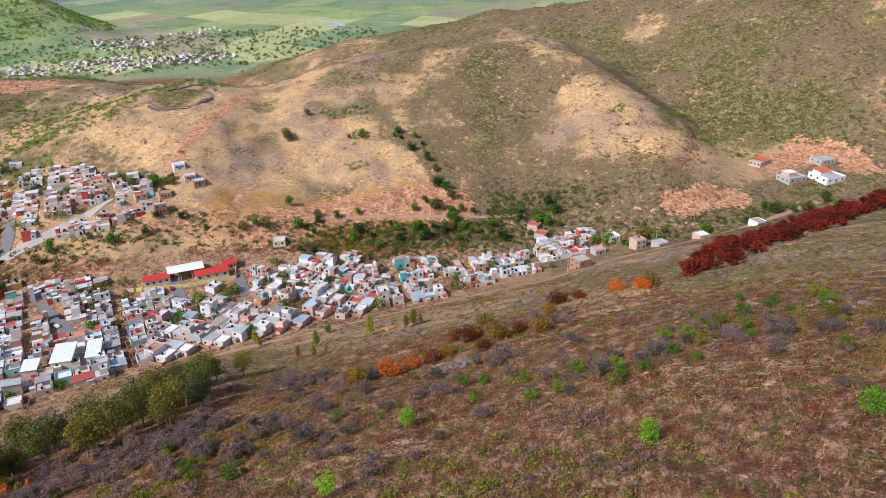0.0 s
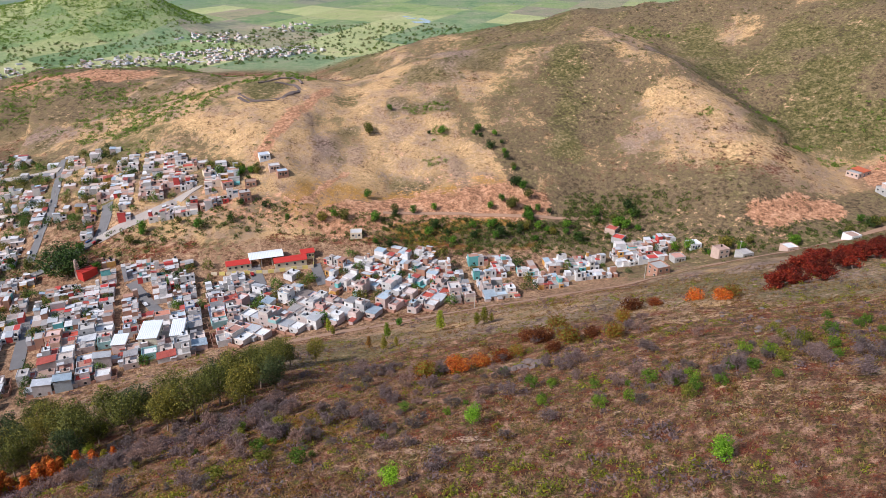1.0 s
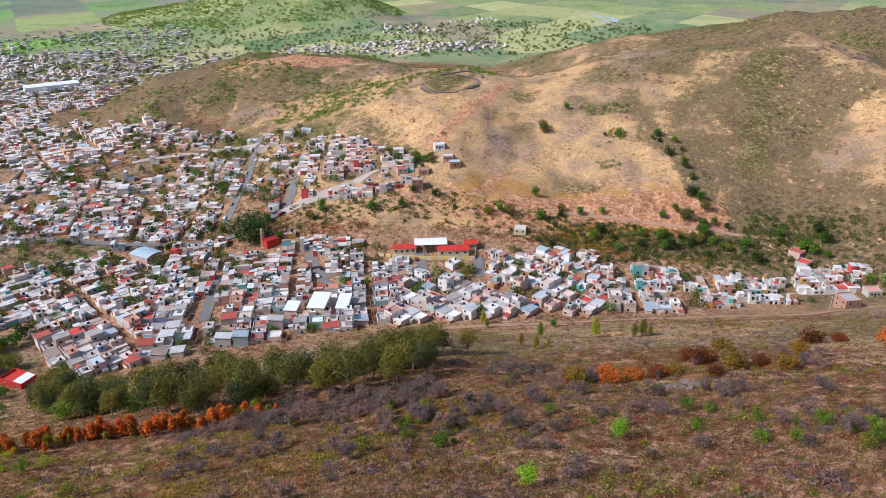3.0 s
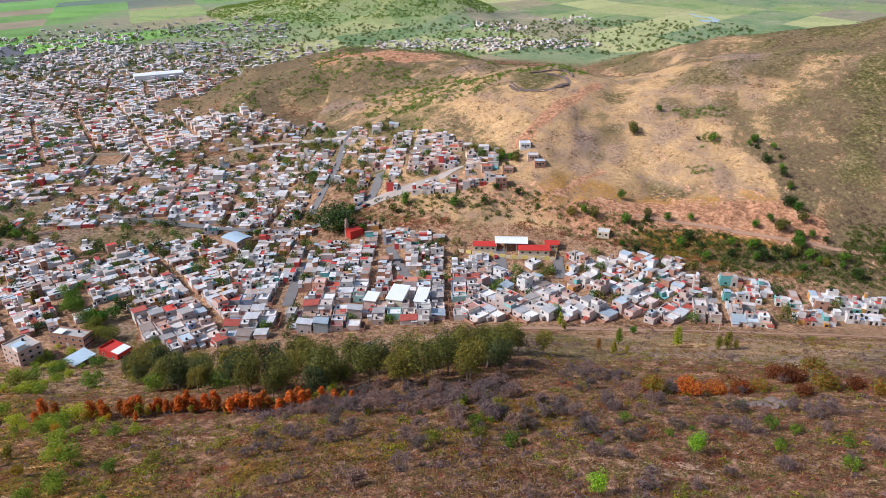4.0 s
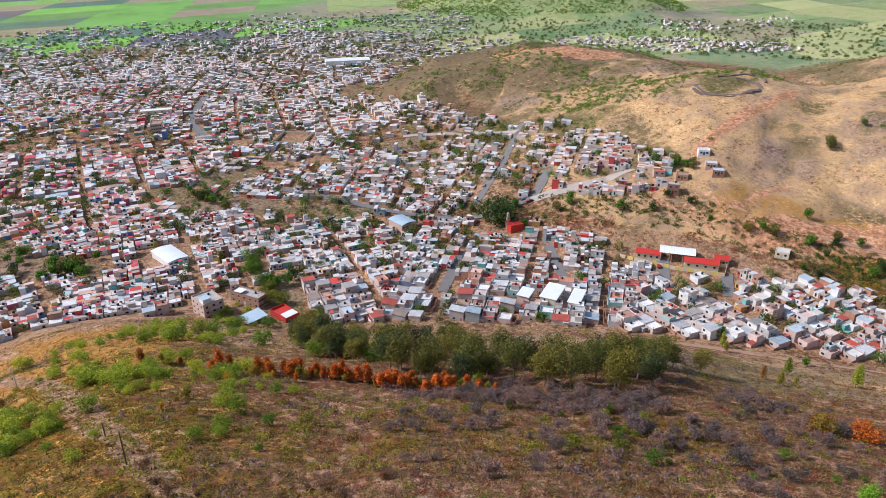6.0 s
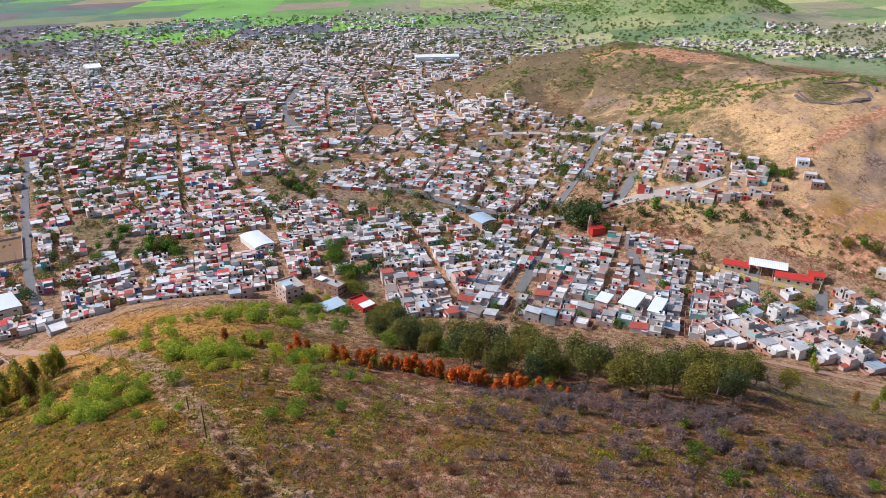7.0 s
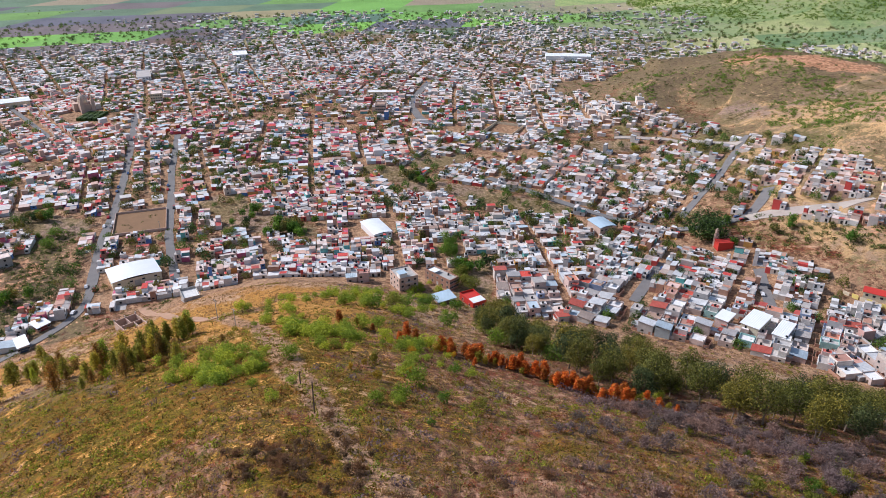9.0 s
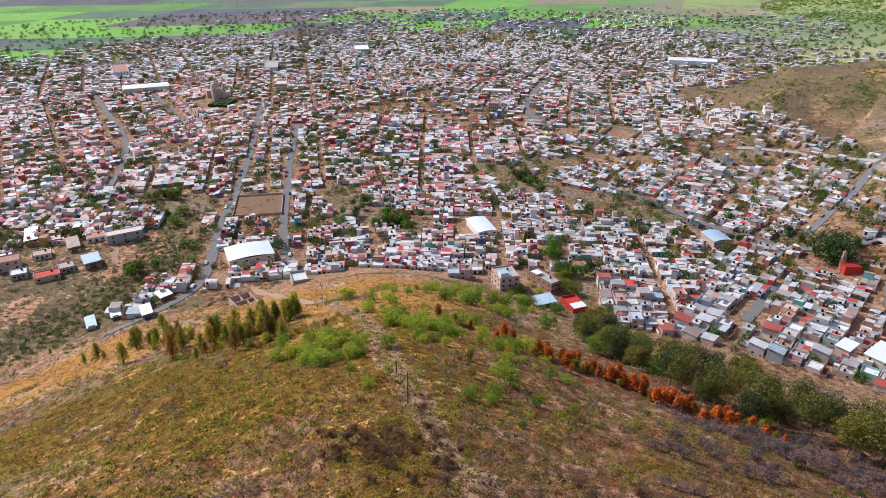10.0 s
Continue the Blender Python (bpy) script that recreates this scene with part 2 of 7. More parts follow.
    brownish = ramp_of(blend, (0.22, (0.095, 0.061, 0.048)), (0.40, (0.224, 0.143, 0.108)), (0.52, (0.347, 0.237, 0.188)), (0.60, (0.246, 0.171, 0.114)), (0.74, (0.448, 0.314, 0.249)))
    green = mixed(tree, "MIX", at(sum_of(-0.30, (noise_node(tree, place, 0.020, 8, 0.66), 1.0), (fine, 0.6)), 0.46, 0.60), green, brownish)
    parched = sum_of(-0.30, (noise_node(tree, place, 0.034, 8, 0.68), 1.0), (fine, 0.6))
    dry = mixed(tree, "MIX", maths(tree, "MULTIPLY", at(parched, 0.46, 0.58), 0.75), dry, brownish)
    earth = ramp_of(blend, (0.22, (0.120, 0.072, 0.048)), (0.40, (0.240, 0.142, 0.087)), (0.55, (0.350, 0.205, 0.122)), (0.74, (0.460, 0.300, 0.185)))
    dense = ramp_of(soil_at, (0.20, (0.054, 0.025, 0.004)), (0.40, (0.140, 0.064, 0.012)), (0.55, (0.282, 0.127, 0.021)), (0.75, (0.423, 0.192, 0.037)))
    dense = mixed(tree, "MIX", at(sum_of(herb_at, (shady, 1.0)), 0.50, 0.60), dense, ramp_of(grit, (0.35, (0.036, 0.022, 0.004)), (0.60, (0.129, 0.064, 0.011))))
    dense = mixed(tree, "MIX", at(sum_of(herb_at, (rusty, 1.0)), 0.54, 0.62), dense, ramp_of(grit, (0.35, (0.118, 0.032, 0.004)), (0.60, (0.293, 0.087, 0.012))))
    dense = mixed(tree, "MIX", at(sum_of(herb_at, (weedy, 1.0)), 0.44, 0.54), dense, ramp_of(grit, (0.35, (0.059, 0.043, 0.004)), (0.60, (0.194, 0.127, 0.012))))
    # dry grass tone with the sun's warmth painted in
    warm = ramp_of(blend, (0.22, (0.115, 0.053, 0.014)), (0.38, (0.287, 0.137, 0.036)), (0.50, (0.460, 0.215, 0.056)), (0.57, (0.310, 0.173, 0.041)), (0.70, (0.575, 0.284, 0.081)))
    edge = maths(tree, "MULTIPLY_ADD", blend, 1.6, -0.80)
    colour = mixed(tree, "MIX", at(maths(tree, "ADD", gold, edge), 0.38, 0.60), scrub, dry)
    colour = mixed(tree, "MIX", at(maths(tree, "ADD", lush, edge), 0.44, 0.58), colour, green)
    # this mask lays the darker ramp where the hill lies in cloud shade
    thick = tree.nodes.new("ShaderNodeAttribute")
    thick.attribute_name = "thicket"
    colour = mixed(tree, "MIX", at(maths(tree, "ADD", thick.outputs["Fac"], edge), 0.36, 0.62), colour, dense)
    sunlit_straw = tree.nodes.new("ShaderNodeAttribute")
    sunlit_straw.attribute_name = "sunlit_straw"
    colour = mixed(tree, "MIX", at(maths(tree, "ADD", sunlit_straw.outputs["Fac"], edge), 0.38, 0.62), colour, warm)
    colour = mixed(tree, "MIX", at(maths(tree, "ADD", bare, edge), 0.40, 0.60), colour, earth)
    slopes = tree.nodes.new("ShaderNodeAttribute")
    slopes.attribute_name = "slopes"
    soils = tree.nodes.new("ShaderNodeSeparateColor")
    tree.links.new(slopes.outputs["Color"], soils.inputs[0])
    clump = sum_of(-0.62, (noise_node(tree, place, 0.14, 6, 0.7), 1.1), (fine, 1.15))
    brush = ramp_of(clump, (0.20, (0.053, 0.043, 0.024)), (0.36, (0.112, 0.079, 0.043)), (0.50, (0.202, 0.138, 0.082)), (0.62, (0.155, 0.122, 0.055)), (0.78, (0.318, 0.213, 0.130)))
    clay = ramp_of(clump, (0.20, (0.190, 0.094, 0.052)), (0.40, (0.343, 0.168, 0.094)), (0.55, (0.488, 0.246, 0.139)), (0.75, (0.560, 0.328, 0.203)))
    weeds = ramp_of(clump, (0.20, (0.040, 0.044, 0.014)), (0.42, (0.101, 0.091, 0.031)), (0.58, (0.176, 0.139, 0.061)), (0.75, (0.264, 0.193, 0.108)))
    fringe = maths(tree, "MULTIPLY_ADD", clump, 1.7, -0.85)
    colour = mixed(tree, "MIX", at(maths(tree, "ADD", soils.outputs[1], fringe), 0.42, 0.56), colour, brush)
    colour = mixed(tree, "MIX", at(maths(tree, "ADD", soils.outputs[2], fringe), 0.42, 0.56), colour, weeds)
    colour = mixed(tree, "MIX", at(maths(tree, "ADD", soils.outputs[0], fringe), 0.42, 0.58), colour, clay)
    meadow = tree.nodes.new("ShaderNodeAttribute")
    meadow.attribute_name = "meadow"
    grass = ramp_of(maths(tree, "MULTIPLY_ADD", wide, 0.6, maths(tree, "MULTIPLY", patch, 0.4)), (0.34, (0.07, 0.14, 0.06)), (0.43, (0.15, 0.24, 0.08)), (0.50, (0.36, 0.40, 0.15)), (0.56, (0.30, 0.26, 0.16)), (0.62, (0.58, 0.52, 0.28)))
    # the plain's fields: strips of many crops, their tones lifted for haze
    turn = tree.nodes.new("ShaderNodeMapping")
    turn.inputs["Rotation"].default_value = (0, 0, radians(24))
    turn.inputs["Scale"].default_value = (1 / 105, 1 / 190, 0)
    tree.links.new(place, turn.inputs["Vector"])
    whole = tree.nodes.new("ShaderNodeVectorMath")
    whole.operation = "FLOOR"
    tree.links.new(turn.outputs[0], whole.inputs[0])
    pick = tree.nodes.new("ShaderNodeTexWhiteNoise")
    tree.links.new(whole.outputs[0], pick.inputs["Vector"])
    crops = palette(tree, pick.outputs["Value"], [(0.20, 0.42, 0.10), (0.24, 0.50, 0.10), (0.16, 0.145, 0.17), (0.34, 0.28, 0.20), (0.15, 0.23, 0.15), (0.13, 0.22, 0.16), (0.20, 0.165, 0.17),
                                                 (0.36, 0.31, 0.18), (0.18, 0.33, 0.10), (0.15, 0.15, 0.19), (0.22, 0.27, 0.15), (0.27, 0.50, 0.11)])
    crops = mixed(tree, "MULTIPLY", 0.3, crops, at(wide, 0.2, 0.6))
    colour = mixed(tree, "MIX", fields, colour, crops)
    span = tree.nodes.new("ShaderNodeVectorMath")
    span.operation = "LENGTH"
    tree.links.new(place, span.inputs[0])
    haze_distance = maths(tree, "MULTIPLY_ADD", wide, 500.0, span.outputs["Value"])
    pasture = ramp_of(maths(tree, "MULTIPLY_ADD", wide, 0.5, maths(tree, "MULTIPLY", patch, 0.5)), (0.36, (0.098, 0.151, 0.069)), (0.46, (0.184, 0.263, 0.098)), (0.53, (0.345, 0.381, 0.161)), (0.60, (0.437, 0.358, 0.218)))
    # pasture pales with distance: haze put into the far grass colour
    grass = mixed(tree, "MIX", at(haze_distance, 1650, 1950), pasture, grass)
    strips = palette(tree, pick.outputs["Value"], [(0.143, 0.225, 0.125), (0.234, 0.325, 0.138), (0.429, 0.450, 0.200), (0.351, 0.263, 0.213), (0.572, 0.575, 0.275), (0.169, 0.263, 0.163), (0.312, 0.400, 0.163), (0.260, 0.213, 0.200)])
    grass = mixed(tree, "MIX", 0.55, grass, strips)
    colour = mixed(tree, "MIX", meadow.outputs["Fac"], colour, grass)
    # far ground fades to blue-green, haze and cloud shade painted in
    colour = mixed(tree, "MIX", at(haze_distance, 2150, 3300), colour, (0.10, 0.175, 0.19))
    speck = ramp_node(tree, [(0.36, (0.45, 0.45, 0.45)), (0.50, (0.95, 0.95, 0.95)), (0.64, (1.50, 1.46, 1.40))])
    tree.links.new(maths(tree, "MULTIPLY_ADD", grit, 0.5, maths(tree, "MULTIPLY", fine, 0.5)), speck.inputs[0])
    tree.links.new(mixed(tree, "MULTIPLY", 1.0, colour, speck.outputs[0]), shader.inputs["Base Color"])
    bumped(tree, shader, maths(tree, "MULTIPLY_ADD", grit, 0.35, fine), 0.75, 0.7)
    return mat


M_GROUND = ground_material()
# ---- the lie of the land ----
def lattice(ix, iy, seed):
    h = np.sin(ix * 127.1 + iy * 311.7 + seed * 74.7) * 43758.5453
    return h - np.floor(h)


def vnoise(x, y, scale, seed=0):
    """Smooth value noise from -1 to 1, on arrays."""
    u, v = np.asarray(x, float) / scale, np.asarray(y, float) / scale
    i, j = np.floor(u), np.floor(v)
    a, b = u - i, v - j
    a, b = a * a * (3 - 2 * a), b * b * (3 - 2 * b)
    low = lattice(i, j, seed) * (1 - a) + lattice(i + 1, j, seed) * a
    high = lattice(i, j + 1, seed) * (1 - a) + lattice(i + 1, j + 1, seed) * a
    return 2 * (low * (1 - b) + high * b) - 1


def fractal(x, y, scale, seed=0, octaves=4, gain=0.5):
    return sum(gain ** k * vnoise(x, y, scale / 2 ** k, seed + k) for k in range(octaves))


def smooth(a, b, v):
    s = np.clip((v - a) / (b - a), 0, 1)
    return s * s * (3 - 2 * s)


def to_line(x, y, line):
    """The distance to a polyline, and its third coordinate at the nearest place."""
    best, height = np.full(np.shape(x), 1e9), np.zeros(np.shape(x))
    for (x0, y0, z0), (x1, y1, z1) in zip(line, line[1:]):
        dx, dy = x1 - x0, y1 - y0
        s = np.clip(((x - x0) * dx + (y - y0) * dy) / (dx * dx + dy * dy), 0, 1)
        d = np.hypot(x - x0 - s * dx, y - y0 - s * dy)
        near = d < best
        best, height = np.where(near, d, best), np.where(near, z0 + s * (z1 - z0), height)
    return best, height


def ridge(x, y, line, width, crown=30.0):
    """A ridge along a line, that falls to nothing over its width."""
    d, z = to_line(x, y, line)
    d = np.sqrt(d * d + crown * crown) - crown
    s = np.clip(1 - d / width, 0, 1)
    return z * (0.75 * s + 0.25 * s * s * (3 - 2 * s))


# slope of the near hill by bearing (degrees to the left of +y), seen from its top
HILL_BEARING = (-180, -120, -70, -45, -34, -28, -22, -16.5, -11, 0, 8, 15, 25, 40, 55, 61, 66, 71, 78, 86, 93, 100, 107, 130, 180)
HILL_SLOPE = (0.16, 0.12, 0.10, 0.16, 0.2275, 0.269, 0.313, 0.339, 0.385, 0.427, 0.455, 0.472, 0.478, 0.49, 0.476, 0.452, 0.425,
              0.41, 0.40, 0.425, 0.434, 0.445, 0.473, 0.42, 0.16)
HILL_TOP = 146.0
GOLDEN_HILL = ((-195, 567, 68), (-146, 583, 60), (-79, 617, 78), (-11, 645, 90), (61, 670, 98))
GOLDEN_SPUR = ((61, 670, 98), (101, 600, 93), (138, 544, 74), (171, 502, 50), (221, 482, 26))
FAR_RIDGE = ((-270, 850, 15), (-150, 867, 58), (45, 870, 95), (270, 790, 128), (420, 690, 150), (700, 560, 170), (1400, 300, 190))
BUSHY_HILL = ((-195, 567, 64), (-288, 627, 60), (-398, 662, 58), (-484, 674, 52), (-539, 578, 33), (-590, 540, 10))
GREEN_MOUNTAIN = ((-1230, 1190, 6), (-1080, 1310, 36), (-960, 1420, 70), (-880, 1490, 84), (-850, 1560, 56), (-765, 1640, 6))
RAVINE = ((-310, -120, 9), (-332, -84, 9), (-352, -60, 9), (-370, -44, 8), (-390, -34, 7), (-416, -22, 5), (-466, -8, 2))
# green strips that the town has left open: line, half width, how lush
TOWN_GREENS = ((((-480, 222, 0), (-436, 234, 0), (-392, 260, 0), (-347, 288, 0)), 15, 1.0), (((-515, -25, 0), (-478, -2, 0)), 17, 1.0), (((-474, 98, 0), (-430, 104, 0), (-398, 127, 0)), 15, 0.9),
               (((-636, -22, 0), (-606, 36, 0)), 11, 0.8), (((-436, 414, 0), (-412, 430, 0)), 10, 1.0), (((-472, 262, 0), (-464, 318, 0)), 15, 0.35), (((-300, 205, 0), (-262, 168, 0)), 10, 1.0))
CREEK = ((-330, 330, 5), (-235, 365, 6), (-150, 395, 6), (-60, 402, 6), (20, 418, 5), (90, 440, 3))


def floor_z(x, y):
    s = (x - 45) * 0.83 + (y - 375) * 0.55
    z = 0.105 * 10 * np.logaddexp(0, np.clip(s, -400, 400) / 10) * smooth(1000, 700, y)
    z = z + 8 * smooth(380, 560, y + 0.35 * x) * smooth(-520, -300, x)
    z = z - 5 * smooth(-340, -420, x) * smooth(60, -40, y)
    d, deep = to_line(x, y, RAVINE)
    z = z - deep * np.exp(-(d / 16) ** 2)
    d, deep = to_line(x, y, CREEK)
    return z - deep * np.exp(-(d / 14) ** 2)


def ground_z(x, y):
    x, y = np.asarray(x, float), np.asarray(y, float)
    r, bearing = np.hypot(x, y), np.degrees(np.arctan2(-x, y))
    base = floor_z(x, y)
    slope = sum(np.interp(bearing + k, HILL_BEARING, HILL_SLOPE) for k in (-4, -2, 0, 2, 4)) / 5
    hill = HILL_TOP - slope * r
    near = smooth(0, 25, hill - base)
    hill = hill + near * (2.2 * fractal(x, y, 55, 3, 4) * np.clip(r / 120, 0.25, 1) + 0.5 * fractal(x, y, 9, 9, 3))
    soft = 3.0
    z = soft * np.logaddexp(base / soft, hill / soft)
    z = np.where(hill - base > 40, hill, z)
    rise = np.zeros_like(z)
    for line, width, crown in ((GOLDEN_HILL, 215, 40), (GOLDEN_SPUR, 140, 14), (FAR_RIDGE, 300, 30), (BUSHY_HILL, 175, 50), (GREEN_MOUNTAIN, 250, 30)):
        h = ridge(x, y, line, width, crown)
        rise = np.maximum(rise, h) + 2.0 * np.exp(-((rise - h) / 6) ** 2) * (np.minimum(rise, h) > 0.5)
    rough = smooth(3, 30, rise - base)
    rise = rise + rough * (4.0 * fractal(x, y, 90, 21, 5) - 2.4 * np.exp(-np.abs(fractal(x, y, 55, 31, 3)) * 5) - 0.3 + 1.6 * fractal(x, y, 30, 331, 2) - 1.5 * np.exp(-np.abs(fractal(x, y, 34, 337, 2)) * 6))
    rise = np.where(r > 300, rise, -50 + (rise + 50) * smooth(240, 300, r))
    z = np.where(np.abs(rise - z) < 40, 3.0 * np.logaddexp(z / 3.0, rise / 3.0), np.maximum(z, rise))
    return z + 0.35 * fractal(x, y, 30, 41, 3)


def bearing_of(x, y):
    return np.degrees(np.arctan2(-np.asarray(x, float), y))


HILL_PATHS = (((-135, 412, 0), (-129, 431, 0), (-119, 452, 0), (-114, 487, 0), (-110, 540, 0)), ((-170, 440, 0), (-164, 454, 0), (-159, 495, 0), (-157, 560, 0)), ((-452, 581, 0), (-420, 590, 0), (-367, 570, 0), (-330, 590, 0)))
TRAIL = ((-55, 30, 0), (-78, 30, 0), (-104, 34, 0), (-130, 37, 0), (-160, 42, 0), (-191, 45, 0), (-232, 42, 0))


def cover_at(x, y, z):
    """Land cover: golden grass with a sun patch put into its colour, lush green, bare earth, fields."""
    r, b = np.hypot(x, y), bearing_of(x, y)
    n1, n2, n3, n4 = fractal(x, y, 70, 51, 4), fractal(x, y, 160, 61, 3), fractal(x, y, 28, 101, 4), fractal(x, y, 45, 111, 4)
    near = smooth(345, 300, r + 25 * n1) * smooth(4, 14, z)
    far_hill = (1 - near) * smooth(8, 26, z - floor_z(x, y))
    d_spur, _ = to_line(x, y, GOLDEN_SPUR)
    d_gold, _ = to_line(x, y, ((-173, 372, 0), (-128, 409, 0), (-79, 412, 0), (-51, 410, 0), (-9, 433, 0), (-40, 470, 0), (-130, 490, 0), (-185, 530, 0)))
    d_bush, _ = to_line(x, y, BUSHY_HILL[1:])
    d_trail, _ = to_line(x, y, TRAIL)
    d_shoulder, _ = to_line(x, y, ((-233, 488, 0), (-184, 498, 0), (-150, 526, 0), (-205, 545, 0), (-200, 578, 0)))
    # the sun patch on the golden hill, painted as brighter grass
    sunny = np.maximum(np.maximum(smooth(60, 18, d_spur), smooth(75, 30, d_gold)), smooth(70, 30, d_shoulder))
    gold = far_hill * (0.60 + 0.40 * n3 + 0.35 * n4 + 0.4 * sunny - 0.2 * smooth(120, 60, d_bush) - 0.2 * smooth(80, 200, x))
    gold = gold + near * (0.02 + 0.30 * n3 + 0.60 * smooth(88, 100, b) * smooth(200, 250, r) + 0.60 * smooth(190, 250, r))
    lush = far_hill * (0.42 + 0.55 * n3 + 0.55 * n4 - 0.45 * sunny + 0.25 * smooth(60, 220, x) - 0.15 * smooth(120, 60, d_bush))
    lush = lush + near * (0.02 + 0.35 * n4 + 0.42 * smooth(55, 80, b) * smooth(255, 200, r) + 0.62 * smooth(195, 240, r) * smooth(60, 40, b))
    d_creek, _ = to_line(x, y, CREEK)
    d_ravine, _ = to_line(x, y, RAVINE)
    valley = (1 - near) * (1 - far_hill)
    gold = np.maximum(gold, 0.75 * np.maximum(far_hill, valley * (x > 20) * (r < 800)))
    lush = lush + valley * (0.30 * smooth(900, 1100, r) + 0.55 * smooth(24, 10, d_creek) + 0.6 * smooth(16, 6, d_ravine))
    bare = valley * (0.66 * smooth(1100, 800, r) - 0.6 * smooth(24, 10, d_creek)) + near * (0.04 + 0.30 * n3 * smooth(70, 110, r) + 0.4 * smooth(285, 305, r) * smooth(92, 84, b))
    bare = bare + near * 0.80 * smooth(5.5, 1.5, d_trail + 2.0 * n3)
    bare = bare * (1 - 0.15 * smooth(90, 95, b) * smooth(320, 340, r) * smooth(480, 450, r))
    worn = np.minimum(to_line(x, y, HILL_PATHS[0])[0], np.minimum(to_line(x, y, HILL_PATHS[1])[0], to_line(x, y, HILL_PATHS[2])[0]))
    gold, lush = gold + 0.6 * far_hill * smooth(7, 1, worn + 3 * n3), lush * (1 - 0.8 * far_hill * smooth(7, 1, worn + 3 * n3))
    bare = bare + far_hill * (-0.05 + 0.25 * n1 + 0.2 * smooth(60, 25, to_line(x, y, ((-121, 396, 0), (-79, 412, 0), (-20, 425, 0), (50, 434, 0)))[0]))
    lush, bare = lush + 0.8 * smooth(34, 20, np.hypot(x + 489, y - 274)), bare - 0.6 * smooth(34, 20, np.hypot(x + 489, y - 274))
    for cx, cy, size in ((258, 472, 34), (177, 430, 17), (160, 437, 15), (-375, 613, 30)):
        bare = bare + smooth(1.1, 0.7, np.hypot(x - cx, y - cy) / size + 0.3 * n3)
        lush = lush * smooth(0.7, 1.1, np.hypot(x - cx, y - cy) / size)
    patch = 0.5 * smooth(0.6, 0.8, fractal(x, y, 85, 77, 2)) * valley * (x < -235)
    for line, size, green in TOWN_GREENS:
        patch = np.maximum(patch, green * valley * smooth(1.25, 0.75, to_line(x, y, line)[0] / size + 0.25 * n3))
    lush, bare = lush + 0.75 * patch, bare * (1 - 0.7 * patch) * (1 - 0.6 * valley * smooth(40, 120, x))
    lush = lush + 0.45 * valley * smooth(40, 120, x) * smooth(700, 600, y)
    fields = smooth(1120, 1260, r + 90 * n1 + 60 * smooth(70, 100, b)) * smooth(30, 12, z) * (1 - smooth(24, 10, b) * 0.4)
    d_mount, _ = to_line(x, y, GREEN_MOUNTAIN)
    wooded = smooth(290, 220, d_mount)
    gold, lush = gold * (1 - wooded), lush + 0.7 * wooded * far_hill
    return np.stack([gold, lush, bare, fields], -1).clip(0, 1)


FOLD_LINE = ((-62, 560, 0), (-39, 513, 0), (-18, 495, 0), (-3, 472, 0), (4, 444, 0), (9, 423, 0))


